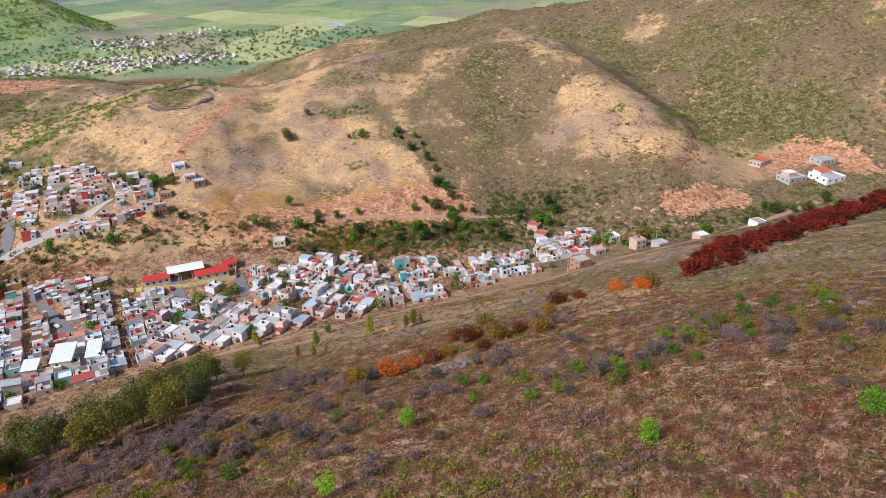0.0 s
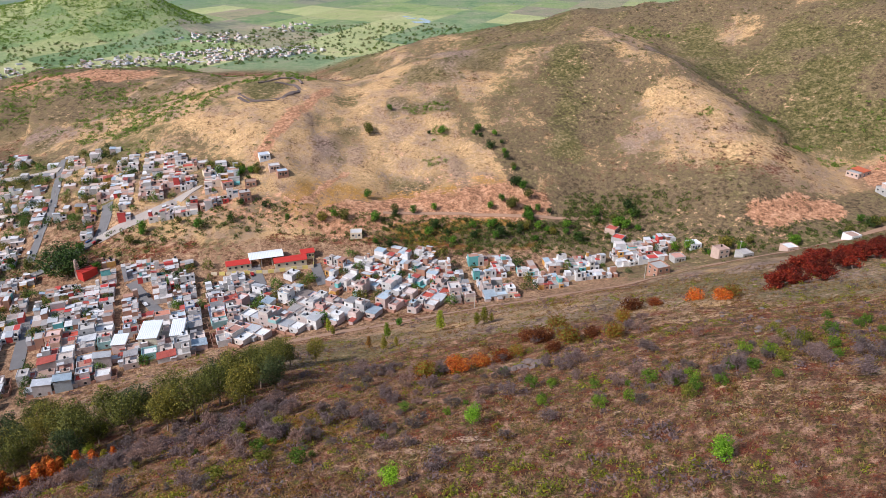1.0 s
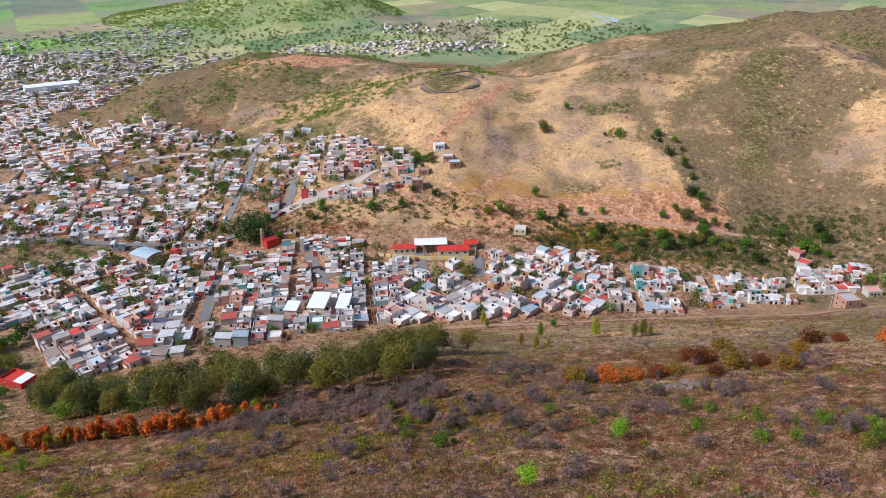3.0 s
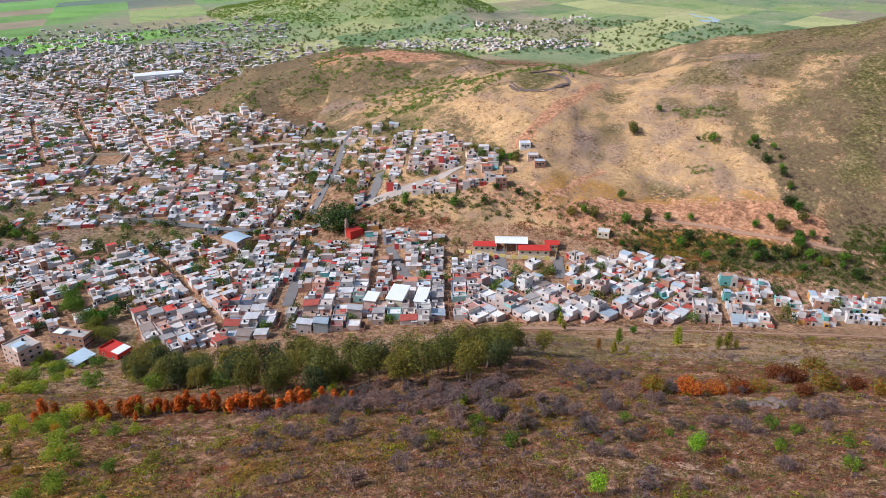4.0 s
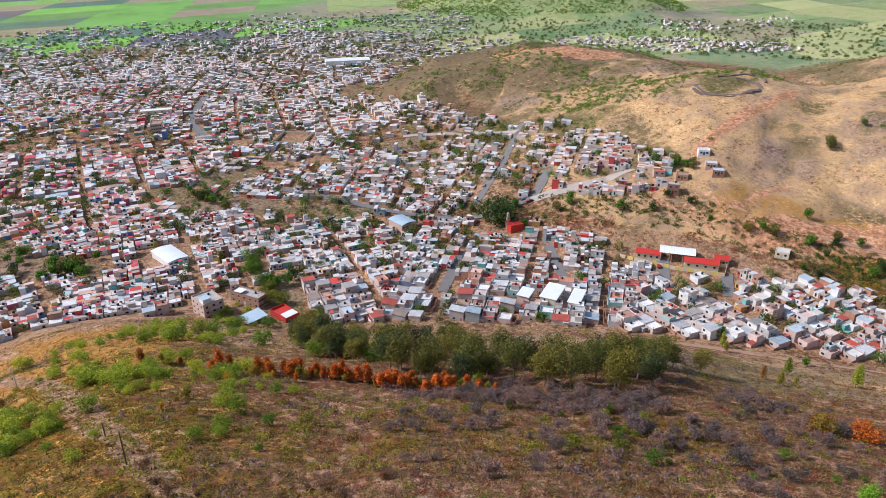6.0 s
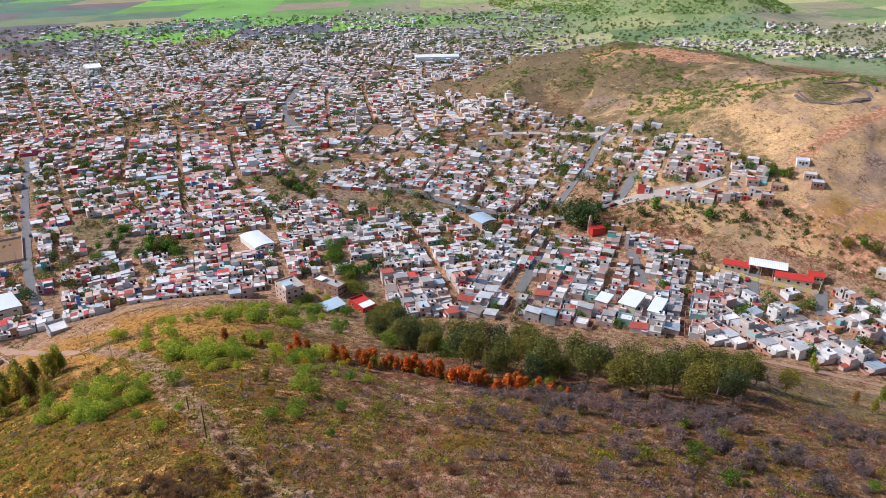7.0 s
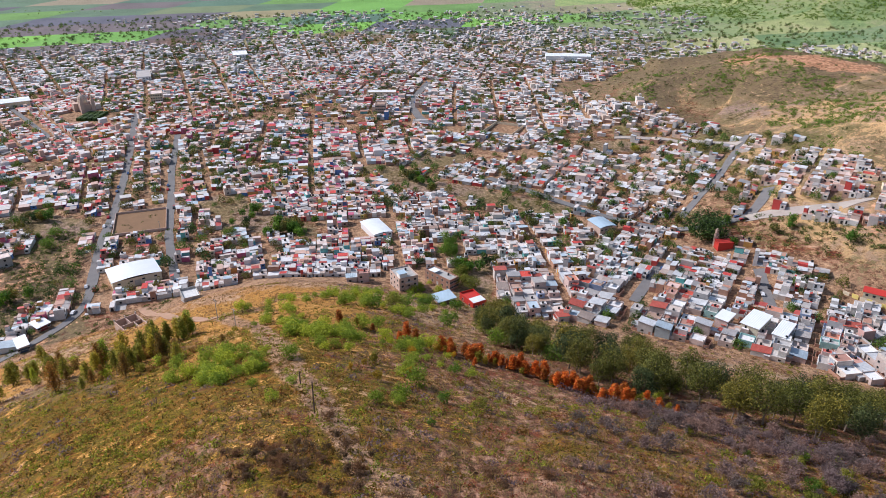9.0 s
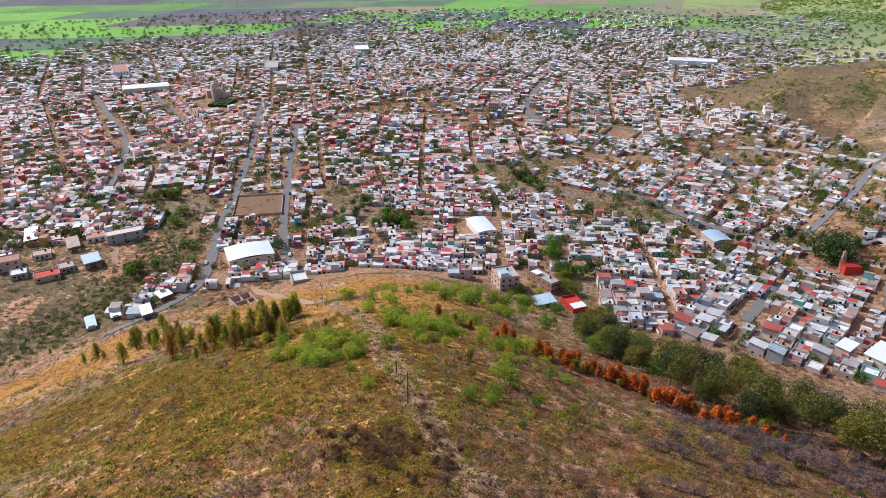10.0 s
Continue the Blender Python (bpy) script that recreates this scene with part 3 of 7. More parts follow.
def slopes_at(x, y, z):
    """The far hills' soils: orange clay in cuts and worn places, dark brush that also paints shade, green weeds."""
    r = np.hypot(x, y)
    n1, n2, n3 = fractal(x, y, 48, 201, 4), fractal(x, y, 22, 205, 4), fractal(x, y, 110, 209, 3)
    hill = smooth(335, 360, r) * np.maximum(smooth(3, 14, z - floor_z(x, y)), smooth(10, 40, x)) * (y > 300)
    ravine = smooth(88, 92, bearing_of(x, y)) * smooth(322, 335, r) * smooth(500, 460, r)

    def by(line, reach):
        return smooth(1.25, 0.55, to_line(x, y, line)[0] / reach + 0.35 * n2)

    clay = 1.1 * by(((-110, 402, 0), (-58, 424, 0), (-16, 436, 0), (5, 437, 0)), 17) + 0.30 * by(((-60, 448, 0), (-17, 460, 0)), 18) + 0.75 * by(((-159, 561, 0), (-166, 520, 0), (-172, 486, 0), (-178, 452, 0)), 6.5)
    clay = clay + 0.95 * by(((238, 478, 0), (262, 498, 0), (288, 482, 0), (288, 462, 0)), 13) + 0.85 * by(((156, 423, 0), (178, 434, 0), (190, 432, 0)), 13) + 0.22 * by(((62, 428, 0), (110, 415, 0), (150, 410, 0)), 24) + 0.5 * by(((-190, 402, 0), (-150, 400, 0), (-120, 398, 0)), 20)
    clay = clay + 0.8 * by(((-135, 412, 0), (-129, 431, 0), (-119, 452, 0)), 3.5) + 0.75 * by(((-500, 650, 0), (-440, 655, 0), (-375, 660, 0)), 22) + 0.15 * smooth(0.45, 0.9, n1)
    across = x - np.interp(y, [q[1] for q in FOLD_LINE[::-1]], [q[0] for q in FOLD_LINE[::-1]])
    d_spur = to_line(x, y, GOLDEN_SPUR)[0]
    # right of the fold, brush also puts the slope's shade into the colour
    brush = 0.62 * smooth(-8, 22, across) * smooth(10, 50, d_spur + 14 * n2) * (y > 405) + 0.36 * smooth(690, 740, y - 0.15 * x) + 0.36 * smooth(190, 240, x) + 0.5 * n1 + 0.3 * n3
    brush = brush + 0.9 * by(FOLD_LINE, 11) + 0.70 * smooth(14, 40, x) * smooth(490, 445, y) + 0.8 * by(((-72, 402, 0), (-30, 408, 0), (15, 414, 0)), 16) + 0.62 * smooth(-240, -330, x) * (y > 480)
    weeds = 0.10 + 0.20 * smooth(0, 40, across) + 0.55 * n3 + 0.5 * fractal(x, y, 34, 213, 4) + 0.30 * smooth(180, 240, x) - 0.10 * smooth(-260, -360, x) * (y > 500) - 0.35 * smooth(60, 20, d_spur)
    open_ground = smooth(70, 30, to_line(x, y, ((-145, 465, 0), (-72, 486, 0), (-66, 446, 0), (-128, 420, 0)))[0])
    open_ground = np.maximum(open_ground, smooth(45, 20, to_line(x, y, ((-228, 505, 0), (-212, 530, 0), (-190, 556, 0), (-205, 580, 0)))[0]))
    hill, brush, clay = np.maximum(hill, ravine), np.where(ravine > 0.3, 0.88 + 0.35 * n1, brush), np.where(ravine > 0.3, 0.26 + 0.5 * n2, clay)
    weeds = np.where(ravine > 0.3, 0.5 * n3, weeds)
    return np.stack([hill * clay, hill * (brush - 0.45 * open_ground), hill * (weeds - 0.35 * open_ground), 0 * x], -1).clip(0, 1)


def sunlit_straw_at(x, y, z):
    """Orange-gold dry grass on the spur below the crest and at the golden hill's foot; warm sunlight is put into its
    colour.
    """
    r, b = np.hypot(x, y), bearing_of(x, y)
    n = fractal(x, y, 24, 141, 4)
    low = smooth(64, 78, b) * smooth(0, 45, r - 150 - 60 * smooth(84, 94, b)) * smooth(1, 8, z - floor_z(x, y)) * smooth(345, 325, r)
    return (low * (0.72 + 0.55 * n) + (r < 330) * 0.24 * smooth(35, 65, b) * (1 + n) + 0.55 * smooth(40, 15, to_line(x, y, ((-128, 412, 0), (-79, 422, 0), (-51, 424, 0), (-9, 440, 0)))[0]) * (z > 4)).clip(0, 1)


def meadow_at(x, y, z):
    """Yellow-green pasture of the far plain, beyond the hills."""
    r, b = np.hypot(x, y), bearing_of(x, y)
    return (0.92 * smooth(960, 1080, r + 60 * fractal(x, y, 140, 91, 3)) * smooth(62, 34, b) * smooth(26, 12, z - floor_z(x, y)) + 0.9 * smooth(270, 200, to_line(x, y, GREEN_MOUNTAIN)[0])).clip(0, 1)


def shaded_scrub_at(x, y, z):
    """Dense dark scrub and weeds: on the near hill's two flanks, where cloud shade is put into the colour, and in the
    broken ground by the ravine.
    """
    r, b = np.hypot(x, y), bearing_of(x, y)
    n = fractal(x, y, 40, 131, 4)
    near = smooth(345, 300, r) * smooth(4, 14, z - floor_z(x, y))
    flank = 0.22 * smooth(8, 24, b) * smooth(60, 46, b) * smooth(190, 140, r) + 0.25 * smooth(0, -22, b) * smooth(230, 170, r) + 0.74 * smooth(50, 74, b) * smooth(270, 215, r + 40 * smooth(84, 96, b))
    broken = 0.42 * smooth(90, 95, b) * smooth(325, 345, r) * smooth(480, 450, r)
    return (near * (flank + 0.35 * n * smooth(230, 170, r)) + (1 - near) * (broken + 0.2 * n) * (b > 80) + (0.25 + 0.32 * smooth(-110, -70, x)) * smooth(85, 15, x) * smooth(24, 8, to_line(x, y, CREEK)[0] + 10 * n)).clip(0, 1)


def build_ground():
    """One sheet, in rings that widen with the distance, out to the horizon."""
    radii = [6.0]
    while radii[-1] < 4600:
        radii.append(radii[-1] + max(1.4, radii[-1] * 0.0115))
    radii = np.array(radii)
    bearings = np.radians(np.concatenate([np.arange(-50, 118, 0.42), np.arange(118, 310, 2.0)]))
    rr, bb = np.meshgrid(radii, bearings, indexing="ij")
    x, y = -np.sin(bb) * rr, np.cos(bb) * rr
    z = ground_z(x, y)
    rings, spokes = rr.shape
    verts = np.concatenate([np.stack([x, y, z], -1).reshape(-1, 3), [[0, 0, float(ground_z(0, 0))]]])
    i, j = np.meshgrid(np.arange(rings - 1), np.arange(spokes), indexing="ij")
    k = (j + 1) % spokes
    quads = np.stack([i * spokes + j, i * spokes + k, (i + 1) * spokes + k, (i + 1) * spokes + j], -1).reshape(-1, 4)[:, ::-1]
    mesh = bpy.data.meshes.new("ground")
    centre = [(len(verts) - 1, n, (n + 1) % spokes) for n in range(spokes)]
    mesh.from_pydata(verts.tolist(), [], quads.tolist() + centre)
    mesh.attributes.new("cover", "FLOAT_COLOR", "POINT").data.foreach_set("color", cover_at(verts[:, 0], verts[:, 1], verts[:, 2]).astype(np.float32).ravel())
    mesh.attributes.new("thicket", "FLOAT", "POINT").data.foreach_set("value", shaded_scrub_at(verts[:, 0], verts[:, 1], verts[:, 2]).astype(np.float32))
    mesh.attributes.new("sunlit_straw", "FLOAT", "POINT").data.foreach_set("value", sunlit_straw_at(verts[:, 0], verts[:, 1], verts[:, 2]).astype(np.float32))
    mesh.attributes.new("slopes", "FLOAT_COLOR", "POINT").data.foreach_set("color", slopes_at(verts[:, 0], verts[:, 1], verts[:, 2]).astype(np.float32).ravel())
    mesh.attributes.new("meadow", "FLOAT", "POINT").data.foreach_set("value", meadow_at(verts[:, 0], verts[:, 1], verts[:, 2]).astype(np.float32))
    mesh.polygons.foreach_set("use_smooth", np.ones(len(mesh.polygons), bool))
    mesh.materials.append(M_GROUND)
    mesh.validate()
    ob = tagged(new("ground", mesh), "dry scrubby hills round a valley plain", "ground", kind="structure")
    return ob


ground = build_ground()


# ---- builders shared by the things ----
def mesh_of(name, verts, faces, material, smooth_faces=False):
    mesh = bpy.data.meshes.new(name)
    mesh.from_pydata([tuple(v) for v in verts], [], [tuple(f) for f in faces])
    if material:
        mesh.materials.append(material)
    if smooth_faces:
        mesh.polygons.foreach_set("use_smooth", np.ones(len(mesh.polygons), bool))
    mesh.update()
    return mesh


class Form:
    """Collects solid pieces that become one mesh."""

    def __init__(self):
        self.verts, self.faces = [], []

    def box(self, x0, x1, y0, y1, z0, z1, lean=0.0):
        """A box; lean lifts its +y side."""
        n = len(self.verts)
        self.verts += [(x0, y0, z0), (x1, y0, z0), (x1, y1, z0 + lean), (x0, y1, z0 + lean), (x0, y0, z1), (x1, y0, z1), (x1, y1, z1 + lean), (x0, y1, z1 + lean)]
        self.faces += [(n + a, n + b, n + c, n + d) for a, b, c, d in ((3, 2, 1, 0), (4, 5, 6, 7), (0, 1, 5, 4), (1, 2, 6, 5), (2, 3, 7, 6), (3, 0, 4, 7))]
        return self

    def shell(self, x0, x1, y0, y1, z0, top, inner, thick=0.2):
        """House walls: closed outside, with a parapet that drops inside to the roof's level."""
        n = len(self.verts)
        for a, b, c, d, z in ((x0, x1, y0, y1, z0), (x0, x1, y0, y1, top), (x0 + thick, x1 - thick, y0 + thick, y1 - thick, top), (x0 + thick, x1 - thick, y0 + thick, y1 - thick, inner)):
            self.verts += [(a, c, z), (b, c, z), (b, d, z), (a, d, z)]
        for ring in range(3):
            for k in range(4):
                m = (k + 1) % 4
                self.faces.append((n + 4 * ring + k, n + 4 * ring + m, n + 4 * ring + 4 + m, n + 4 * ring + 4 + k))
        return self

    def lathe(self, x, y, profile, sides=10):
        """A turned form about the vertical through (x, y): (radius, z) from the bottom up."""
        n = len(self.verts)
        for radius, z in profile:
            self.verts += [(x + radius * math.cos(2 * math.pi * k / sides), y + radius * math.sin(2 * math.pi * k / sides), z) for k in range(sides)]
        for ring in range(len(profile) - 1):
            for k in range(sides):
                m = (k + 1) % sides
                self.faces.append((n + ring * sides + k, n + ring * sides + m, n + (ring + 1) * sides + m, n + (ring + 1) * sides + k))
        self.faces.append([n + (len(profile) - 1) * sides + k for k in range(sides)])
        return self

    def tube(self, a, b, ra, rb, sides=5):
        """A tapered limb from a to b."""
        a, b = Vector(a), Vector(b)
        way = (b - a).normalized()
        side = way.orthogonal().normalized()
        other = way.cross(side)
        n = len(self.verts)
        for centre, radius in ((a, ra), (b, rb)):
            self.verts += [tuple(centre + radius * (math.cos(2 * math.pi * k / sides) * side + math.sin(2 * math.pi * k / sides) * other)) for k in range(sides)]
        for k in range(sides):
            m = (k + 1) % sides
            self.faces.append((n + k, n + m, n + sides + m, n + sides + k))
        self.faces.append([n + sides + k for k in range(sides)])
        return self

    def mesh(self, name, material, smooth_faces=False):
        return mesh_of(name, self.verts, self.faces, material, smooth_faces)


def part(name, form, material, parent, label="", place=None, smooth_faces=False):
    """One mesh object under a thing or under a part."""
    data = form if isinstance(form, bpy.types.Mesh) else form.mesh(name, material, smooth_faces)
    ob = new(name, data)
    ob.parent = parent
    if place is not None:
        ob.matrix_basis = place
    if label:
        ob["label"] = label
    return ob


def thing(name, label, category, group=""):
    ob = new(name)
    ob.empty_display_size = 0.5
    return tagged(ob, label, category, group)


def level(x, y):
    return float(ground_z(x, y))


def pads(params, name, material, parent, label=""):
    """Many upright boxes (x, y, z, half u, half v, height, angle, lift of one side) joined into one mesh."""
    p = np.array(params, float)
    c, s = np.cos(p[:, 6]), np.sin(p[:, 6])
    corners = np.array([(-1, -1, 0), (1, -1, 0), (1, 1, 0), (-1, 1, 0), (-1, -1, 1), (1, -1, 1), (1, 1, 1), (-1, 1, 1)], float)
    u, v, w = corners[:, 0] * p[:, 3:4], corners[:, 1] * p[:, 4:5], corners[:, 2] * p[:, 5:6]
    if p.shape[1] > 7:
        w = w + (corners[:, 1] > 0) * p[:, 7:8]
    verts = np.stack([p[:, 0:1] + u * c[:, None] - v * s[:, None], p[:, 1:2] + u * s[:, None] + v * c[:, None], p[:, 2:3] + w], -1).reshape(-1, 3)
    faces = np.array([(4, 5, 6, 7), (0, 1, 5, 4), (1, 2, 6, 5), (2, 3, 7, 6), (3, 0, 4, 7)])
    faces = (faces[None] + 8 * np.arange(len(p))[:, None, None]).reshape(-1, 4)
    ob = part(name, mesh_of(name, verts.tolist(), faces.tolist(), material), None, parent, label)
    ob["kind"] = "stuff"
    return ob


def waves(x0, x1, y0, y1, z, step=0.9, deep=0.09, lean=0.0, arch=0.0, thick=0.12):
    """A corrugated metal sheet, flat, leaning or arched over x, as one skin with a thickness."""
    count = max(4, int((y1 - y0) / step * 2))
    across = 12 if arch else 1
    form = Form()
    for under in (0, 1):
        for k in range(count + 1):
            for j in range(across + 1):
                s = j / across
                rise = arch * math.sin(math.pi * s) + lean * s
                form.verts.append((x0 + (x1 - x0) * s, y0 + (y1 - y0) * k / count, z + rise + (deep if k % 2 else 0) - under * thick))
    n, half = across + 1, (across + 1) * (count + 1)
    for k in range(count):
        for j in range(across):
            a = k * n + j
            form.faces += [(a, a + 1, a + n + 1, a + n), (half + a, half + a + n, half + a + n + 1, half + a + 1)]
        a, b = k * n, k * n + across
        form.faces += [(a, a + n, half + a + n, half + a), (b + n, b, half + b, half + b + n)]
    for j in range(across):
        a, b = j, count * n + j
        form.faces += [(a + 1, a, half + a, half + a + 1), (b, b + 1, half + b + 1, half + b)]
    return form


# ---- streets and tracks ----
def ribbon(name, points, width, material, label, category="road", lift=0.3):
    """A strip that lies on the ground along a line, with a thickness."""
    line = [Vector((*p, 0)) for p in points]
    fine = []
    for a, b in zip(line, line[1:]):
        steps = max(1, int((b - a).length / 4))
        fine += [a.lerp(b, k / steps) for k in range(steps)]
    fine.append(line[-1])
    for _ in range(6):
        fine = [fine[0]] + [(fine[k - 1] + fine[k] * 2 + fine[k + 1]) / 4 for k in range(1, len(fine) - 1)] + [fine[-1]]
    across = (-0.5, -0.25, 0.0, 0.25, 0.5)
    verts, faces = [], []
    for k, p in enumerate(fine):
        way = (fine[min(k + 1, len(fine) - 1)] - fine[max(k - 1, 0)]).normalized()
        side = Vector((-way.y, way.x, 0))
        wobble = 1 + 0.12 * float(vnoise(p.x, p.y, 9, 5))
        row = [p + side * (a * width * wobble) for a in across]
        heights = ground_z([q.x for q in row], [q.y for q in row])
        verts += [(q.x, q.y, float(h) + lift) for q, h in zip(row, heights)]
        verts += [(row[0].x, row[0].y, float(heights[0]) - 0.3), (row[-1].x, row[-1].y, float(heights[-1]) - 0.3)]
    n = len(across) + 2
    for k in range(len(fine) - 1):
        a, b = k * n, (k + 1) * n
        faces += [(a + j, b + j, b + j + 1, a + j + 1) for j in range(4)]
        faces += [(a + 5, b + 5, b, a), (a + 4, b + 4, b + 6, a + 6)]
    ob = new(name, mesh_of(name, verts, faces, material))
    return tagged(ob, label, category, kind="structure")


STREETS = [
    ("street_1", ((-388, 4), (-442, 15), (-484, 27), (-545, 42), (-640, 62), (-760, 84)), 5.6, M_ASPHALT),
    ("street_2", ((-372, 45), (-431, 53), (-486, 65), (-560, 80), (-660, 105)), 5.2, M_ASPHALT),
    ("street_3", ((-289, 349), (-298, 374), (-309, 406), (-341, 467), (-352, 490)), 5.4, M_ASPHALT),
    ("street_4", ((-255, 367), (-256, 380), (-266, 402)), 6.5, M_ASPHALT),
    ("street_5", ((-255, 367), (-243, 378), (-224, 395), (-209, 418)), 7.5, M_PAVED),
    ("street_6", ((-420, 285), (-375, 296), (-330, 307), (-298, 321), (-274, 340), (-262, 358), (-255, 367)), 5.6, M_ASPHALT),
    ("street_7", ((-225, 246), (-241, 275), (-250, 292)), 6.0, M_ASPHALT),
    ("street_8", ((-214, 330), (-200, 317), (-184, 302)), 6.0, M_ASPHALT),
    ("street_9", ((-150, 350), (-141, 335)), 7.0, M_ASPHALT),
    ("street_10", ((-116, 358), (-107, 341)), 6.0, M_ASPHALT),
    ("street_11", ((-560, 318), (-598, 322), (-640, 336), (-669, 352), (-734, 408)), 7.5, M_ASPHALT),
    ("street_12", ((-546, -56), (-585, -49), (-647, -46), (-700, -52), (-738, -60), (-788, -70), (-860, -84)), 4.6, M_ASPHALT),
    ("street_13", ((-678, -35), (-712, 4), (-760, -6), (-830, -20), (-905, -36)), 4.2, M_ASPHALT),
    ("street_14", ((-318, -50), (-327, -38), (-338, -24), (-352, -8), (-366, 0), (-388, 4)), 4.6, M_ASPHALT),
    ("street_15", ((-341, 467), (-372, 470), (-410, 462), (-440, 430)), 5.0, M_PAVED),
    ("dirt_track_1", ((240, 420), (195, 398), (150, 372), (100, 352), (66, 343), (5, 324), (-40, 305), (-77, 292), (-104, 278)), 5.0, M_TRACK),
    ("dirt_track_2", ((-238, 40), (-262, 36), (-290, 30), (-322, 26), (-345, 24)), 4.5, M_TRACK),
    ("dirt_track_3", ((-378, -20), (-394, -32), (-402, -46), (-412, -50), (-428, -46), (-450, -58)), 3.4, M_TRACK),
    ("stone_loop", ((-220, 526), (-212, 520), (-203, 520), (-187, 530), (-178, 544), (-180, 560), (-188, 571), (-204, 566)), 2.6, M_ROCK),
    ("dirt_track_4", ((-86, 414), (-63, 419), (-20, 425), (7, 428), (30, 431), (55, 435)), 2.4, M_TRACK),
]
for name, points, width, material in STREETS:
    ribbon(name, points, width, material, lift=0.3 if np.hypot(*points[0]) < 500 else 0.7, label="worn grey asphalt street between the houses" if material is M_ASPHALT else "pale dusty lane on the ground")
STREET_LINES = [[(x, y, 0) for x, y in points] for _, points, _, _ in STREETS]


# ---- the town: where houses may stand ----
KEEP_FREE = [(-385, 26, 17), (-463, 41, 25), (-314, 44, 12), (-277, 14, 12), (-298, 148, 20), (-290, 171, 24), (-268, 172, 16), (-377, 168, 18), (-312, 300, 18), (-263, 345, 17),
             (-246, 342, 10), (-257, 332, 15), (-298, 185, 11), (-322, 193, 12), (-240, 331, 8), (-783, 37, 22), (-762, 44, 24), (-520, 368, 21), (-146, 359, 20), (-122, 362, 14), (-160, 348, 9), (-806, 113, 14), (-545, 330, 14), (-230, 255, 10), (-455, 345, 14)]
BLOCKS = [(-430, 30, 167), (-700, -60, 190), (-330, 200, 67), (-290, 410, 113), (-200, 300, 119), (-90, 330, 160), (10, 360, 16), (-560, 200, 160), (-620, 380, 150), (-850, 200, 172),
          (-960, 480, 165), (-520, 60, 172), (-420, 300, 125), (-780, 420, 140), (-430, 1120, 150), (-700, 1020, 140), (-1000, -100, 184)]


def clear_of_streets(x, y, room):
    ok = np.ones(np.shape(x), bool)
    for line in STREET_LINES:
        ok &= to_line(x, y, line)[0] > room
    return ok


def town_density(x, y):
    """How full of houses the place is, from 0 to 1."""
    r, b = np.hypot(x, y), bearing_of(x, y)
    floor = floor_z(x, y)
    above = ground_z(x, y) - floor
    inner = np.interp(b, (-30, -12, -8, 0, 8, 20, 40, 55, 62, 68, 74, 86, 93, 100, 110), (900, 388, 368, 340, 322, 309, 300, 306, 318, 338, 350, 352, 348, 350, 354))
    d_creek, _ = to_line(x, y, CREEK)
    creek_y = np.interp(x, [p[0] for p in CREEK], [p[1] for p in CREEK])
    d = (r > inner) * (above < 9) * 1.0
    arm = (x > -235)
    d = d * np.where(arm & (y > creek_y - 15 - 16 * smooth(-70, -20, x)), 0, 1)
    top = np.interp(x, (-560, -540, -528, -470, -405, -362, -315, -262, -200), (430, 446, 500, 500, 506, 482, 480, 462, 440))
    slope_town = (x > -556) & (x < -186 - 0.30 * (y - 420)) & (y > 368) & (y < top) & (above < 40)
    d = np.where(slope_town, 0.85, d)
    d = d * np.where((d_creek < 13) & (x > -300), 0, 1)
    d = d * np.where((b > 92) & (r < 452), np.where((to_line(x, y, RAVINE)[0] > 14) & (y > -30) & (y > -0.5 * (x + 400) - 48), 0.95, 0), 1)
    d = d * np.where(to_line(x, y, RAVINE)[0] < 13, 0, 1)
    d = np.where((to_line(x, y, ((-345, -36, 0), (-354, -20, 0), (-366, -10, 0), (-384, -12, 0)))[0] < 10) & (to_line(x, y, RAVINE)[0] > 9), 1.0, d)
    d = d * smooth(1270, 1100, r) * np.where(x > 105, 0, 1) * (b < 109)
    d = d * np.where(r > 880, 0.15 + 0.85 * smooth(30, 62, b + 10 * fractal(x, y, 90, 97, 2)), 1) * np.where((b < 30) & (r > 880), 0, 1)
    out = (r > 930) & (above < 12) & (b > 40) & (b < 88)
    d = d * smooth(1500, 900, r + 120 * fractal(x, y, 160, 95, 3))
    loose = 0.55 * smooth(1650, 1150, r) * smooth(88, 72, b) * (0.55 + 0.7 * fractal(x, y, 110, 99, 3))
    d = np.where(out, np.maximum(d, loose), d)
    for cx, cy, size, full in ((-490, 1090, 110, 0.34), (-385, 1120, 70, 0.62), (-610, 1000, 90, 0.26), (-560, 1290, 90, 0.14), (-470, 1450, 80, 0.12), (-900, 800, 130, 0.40)):
        d = np.maximum(d, full * smooth(1.0, 0.5, np.hypot(x - cx, y - cy) / size) * (above < 12))
    for line, size, _ in TOWN_GREENS:
        d = np.where(to_line(x, y, line)[0] + 5 * vnoise(x, y, 14, 191) < size, 0, d)
    d = d * np.where((fractal(x, y, 85, 77, 2) > 0.8) & (x < -235), 0.3, 1)
    for cx, cy, size in KEEP_FREE:
        d = np.where(np.hypot(x - cx, y - cy) < size, 0, d)
    return d


GARDENS = []


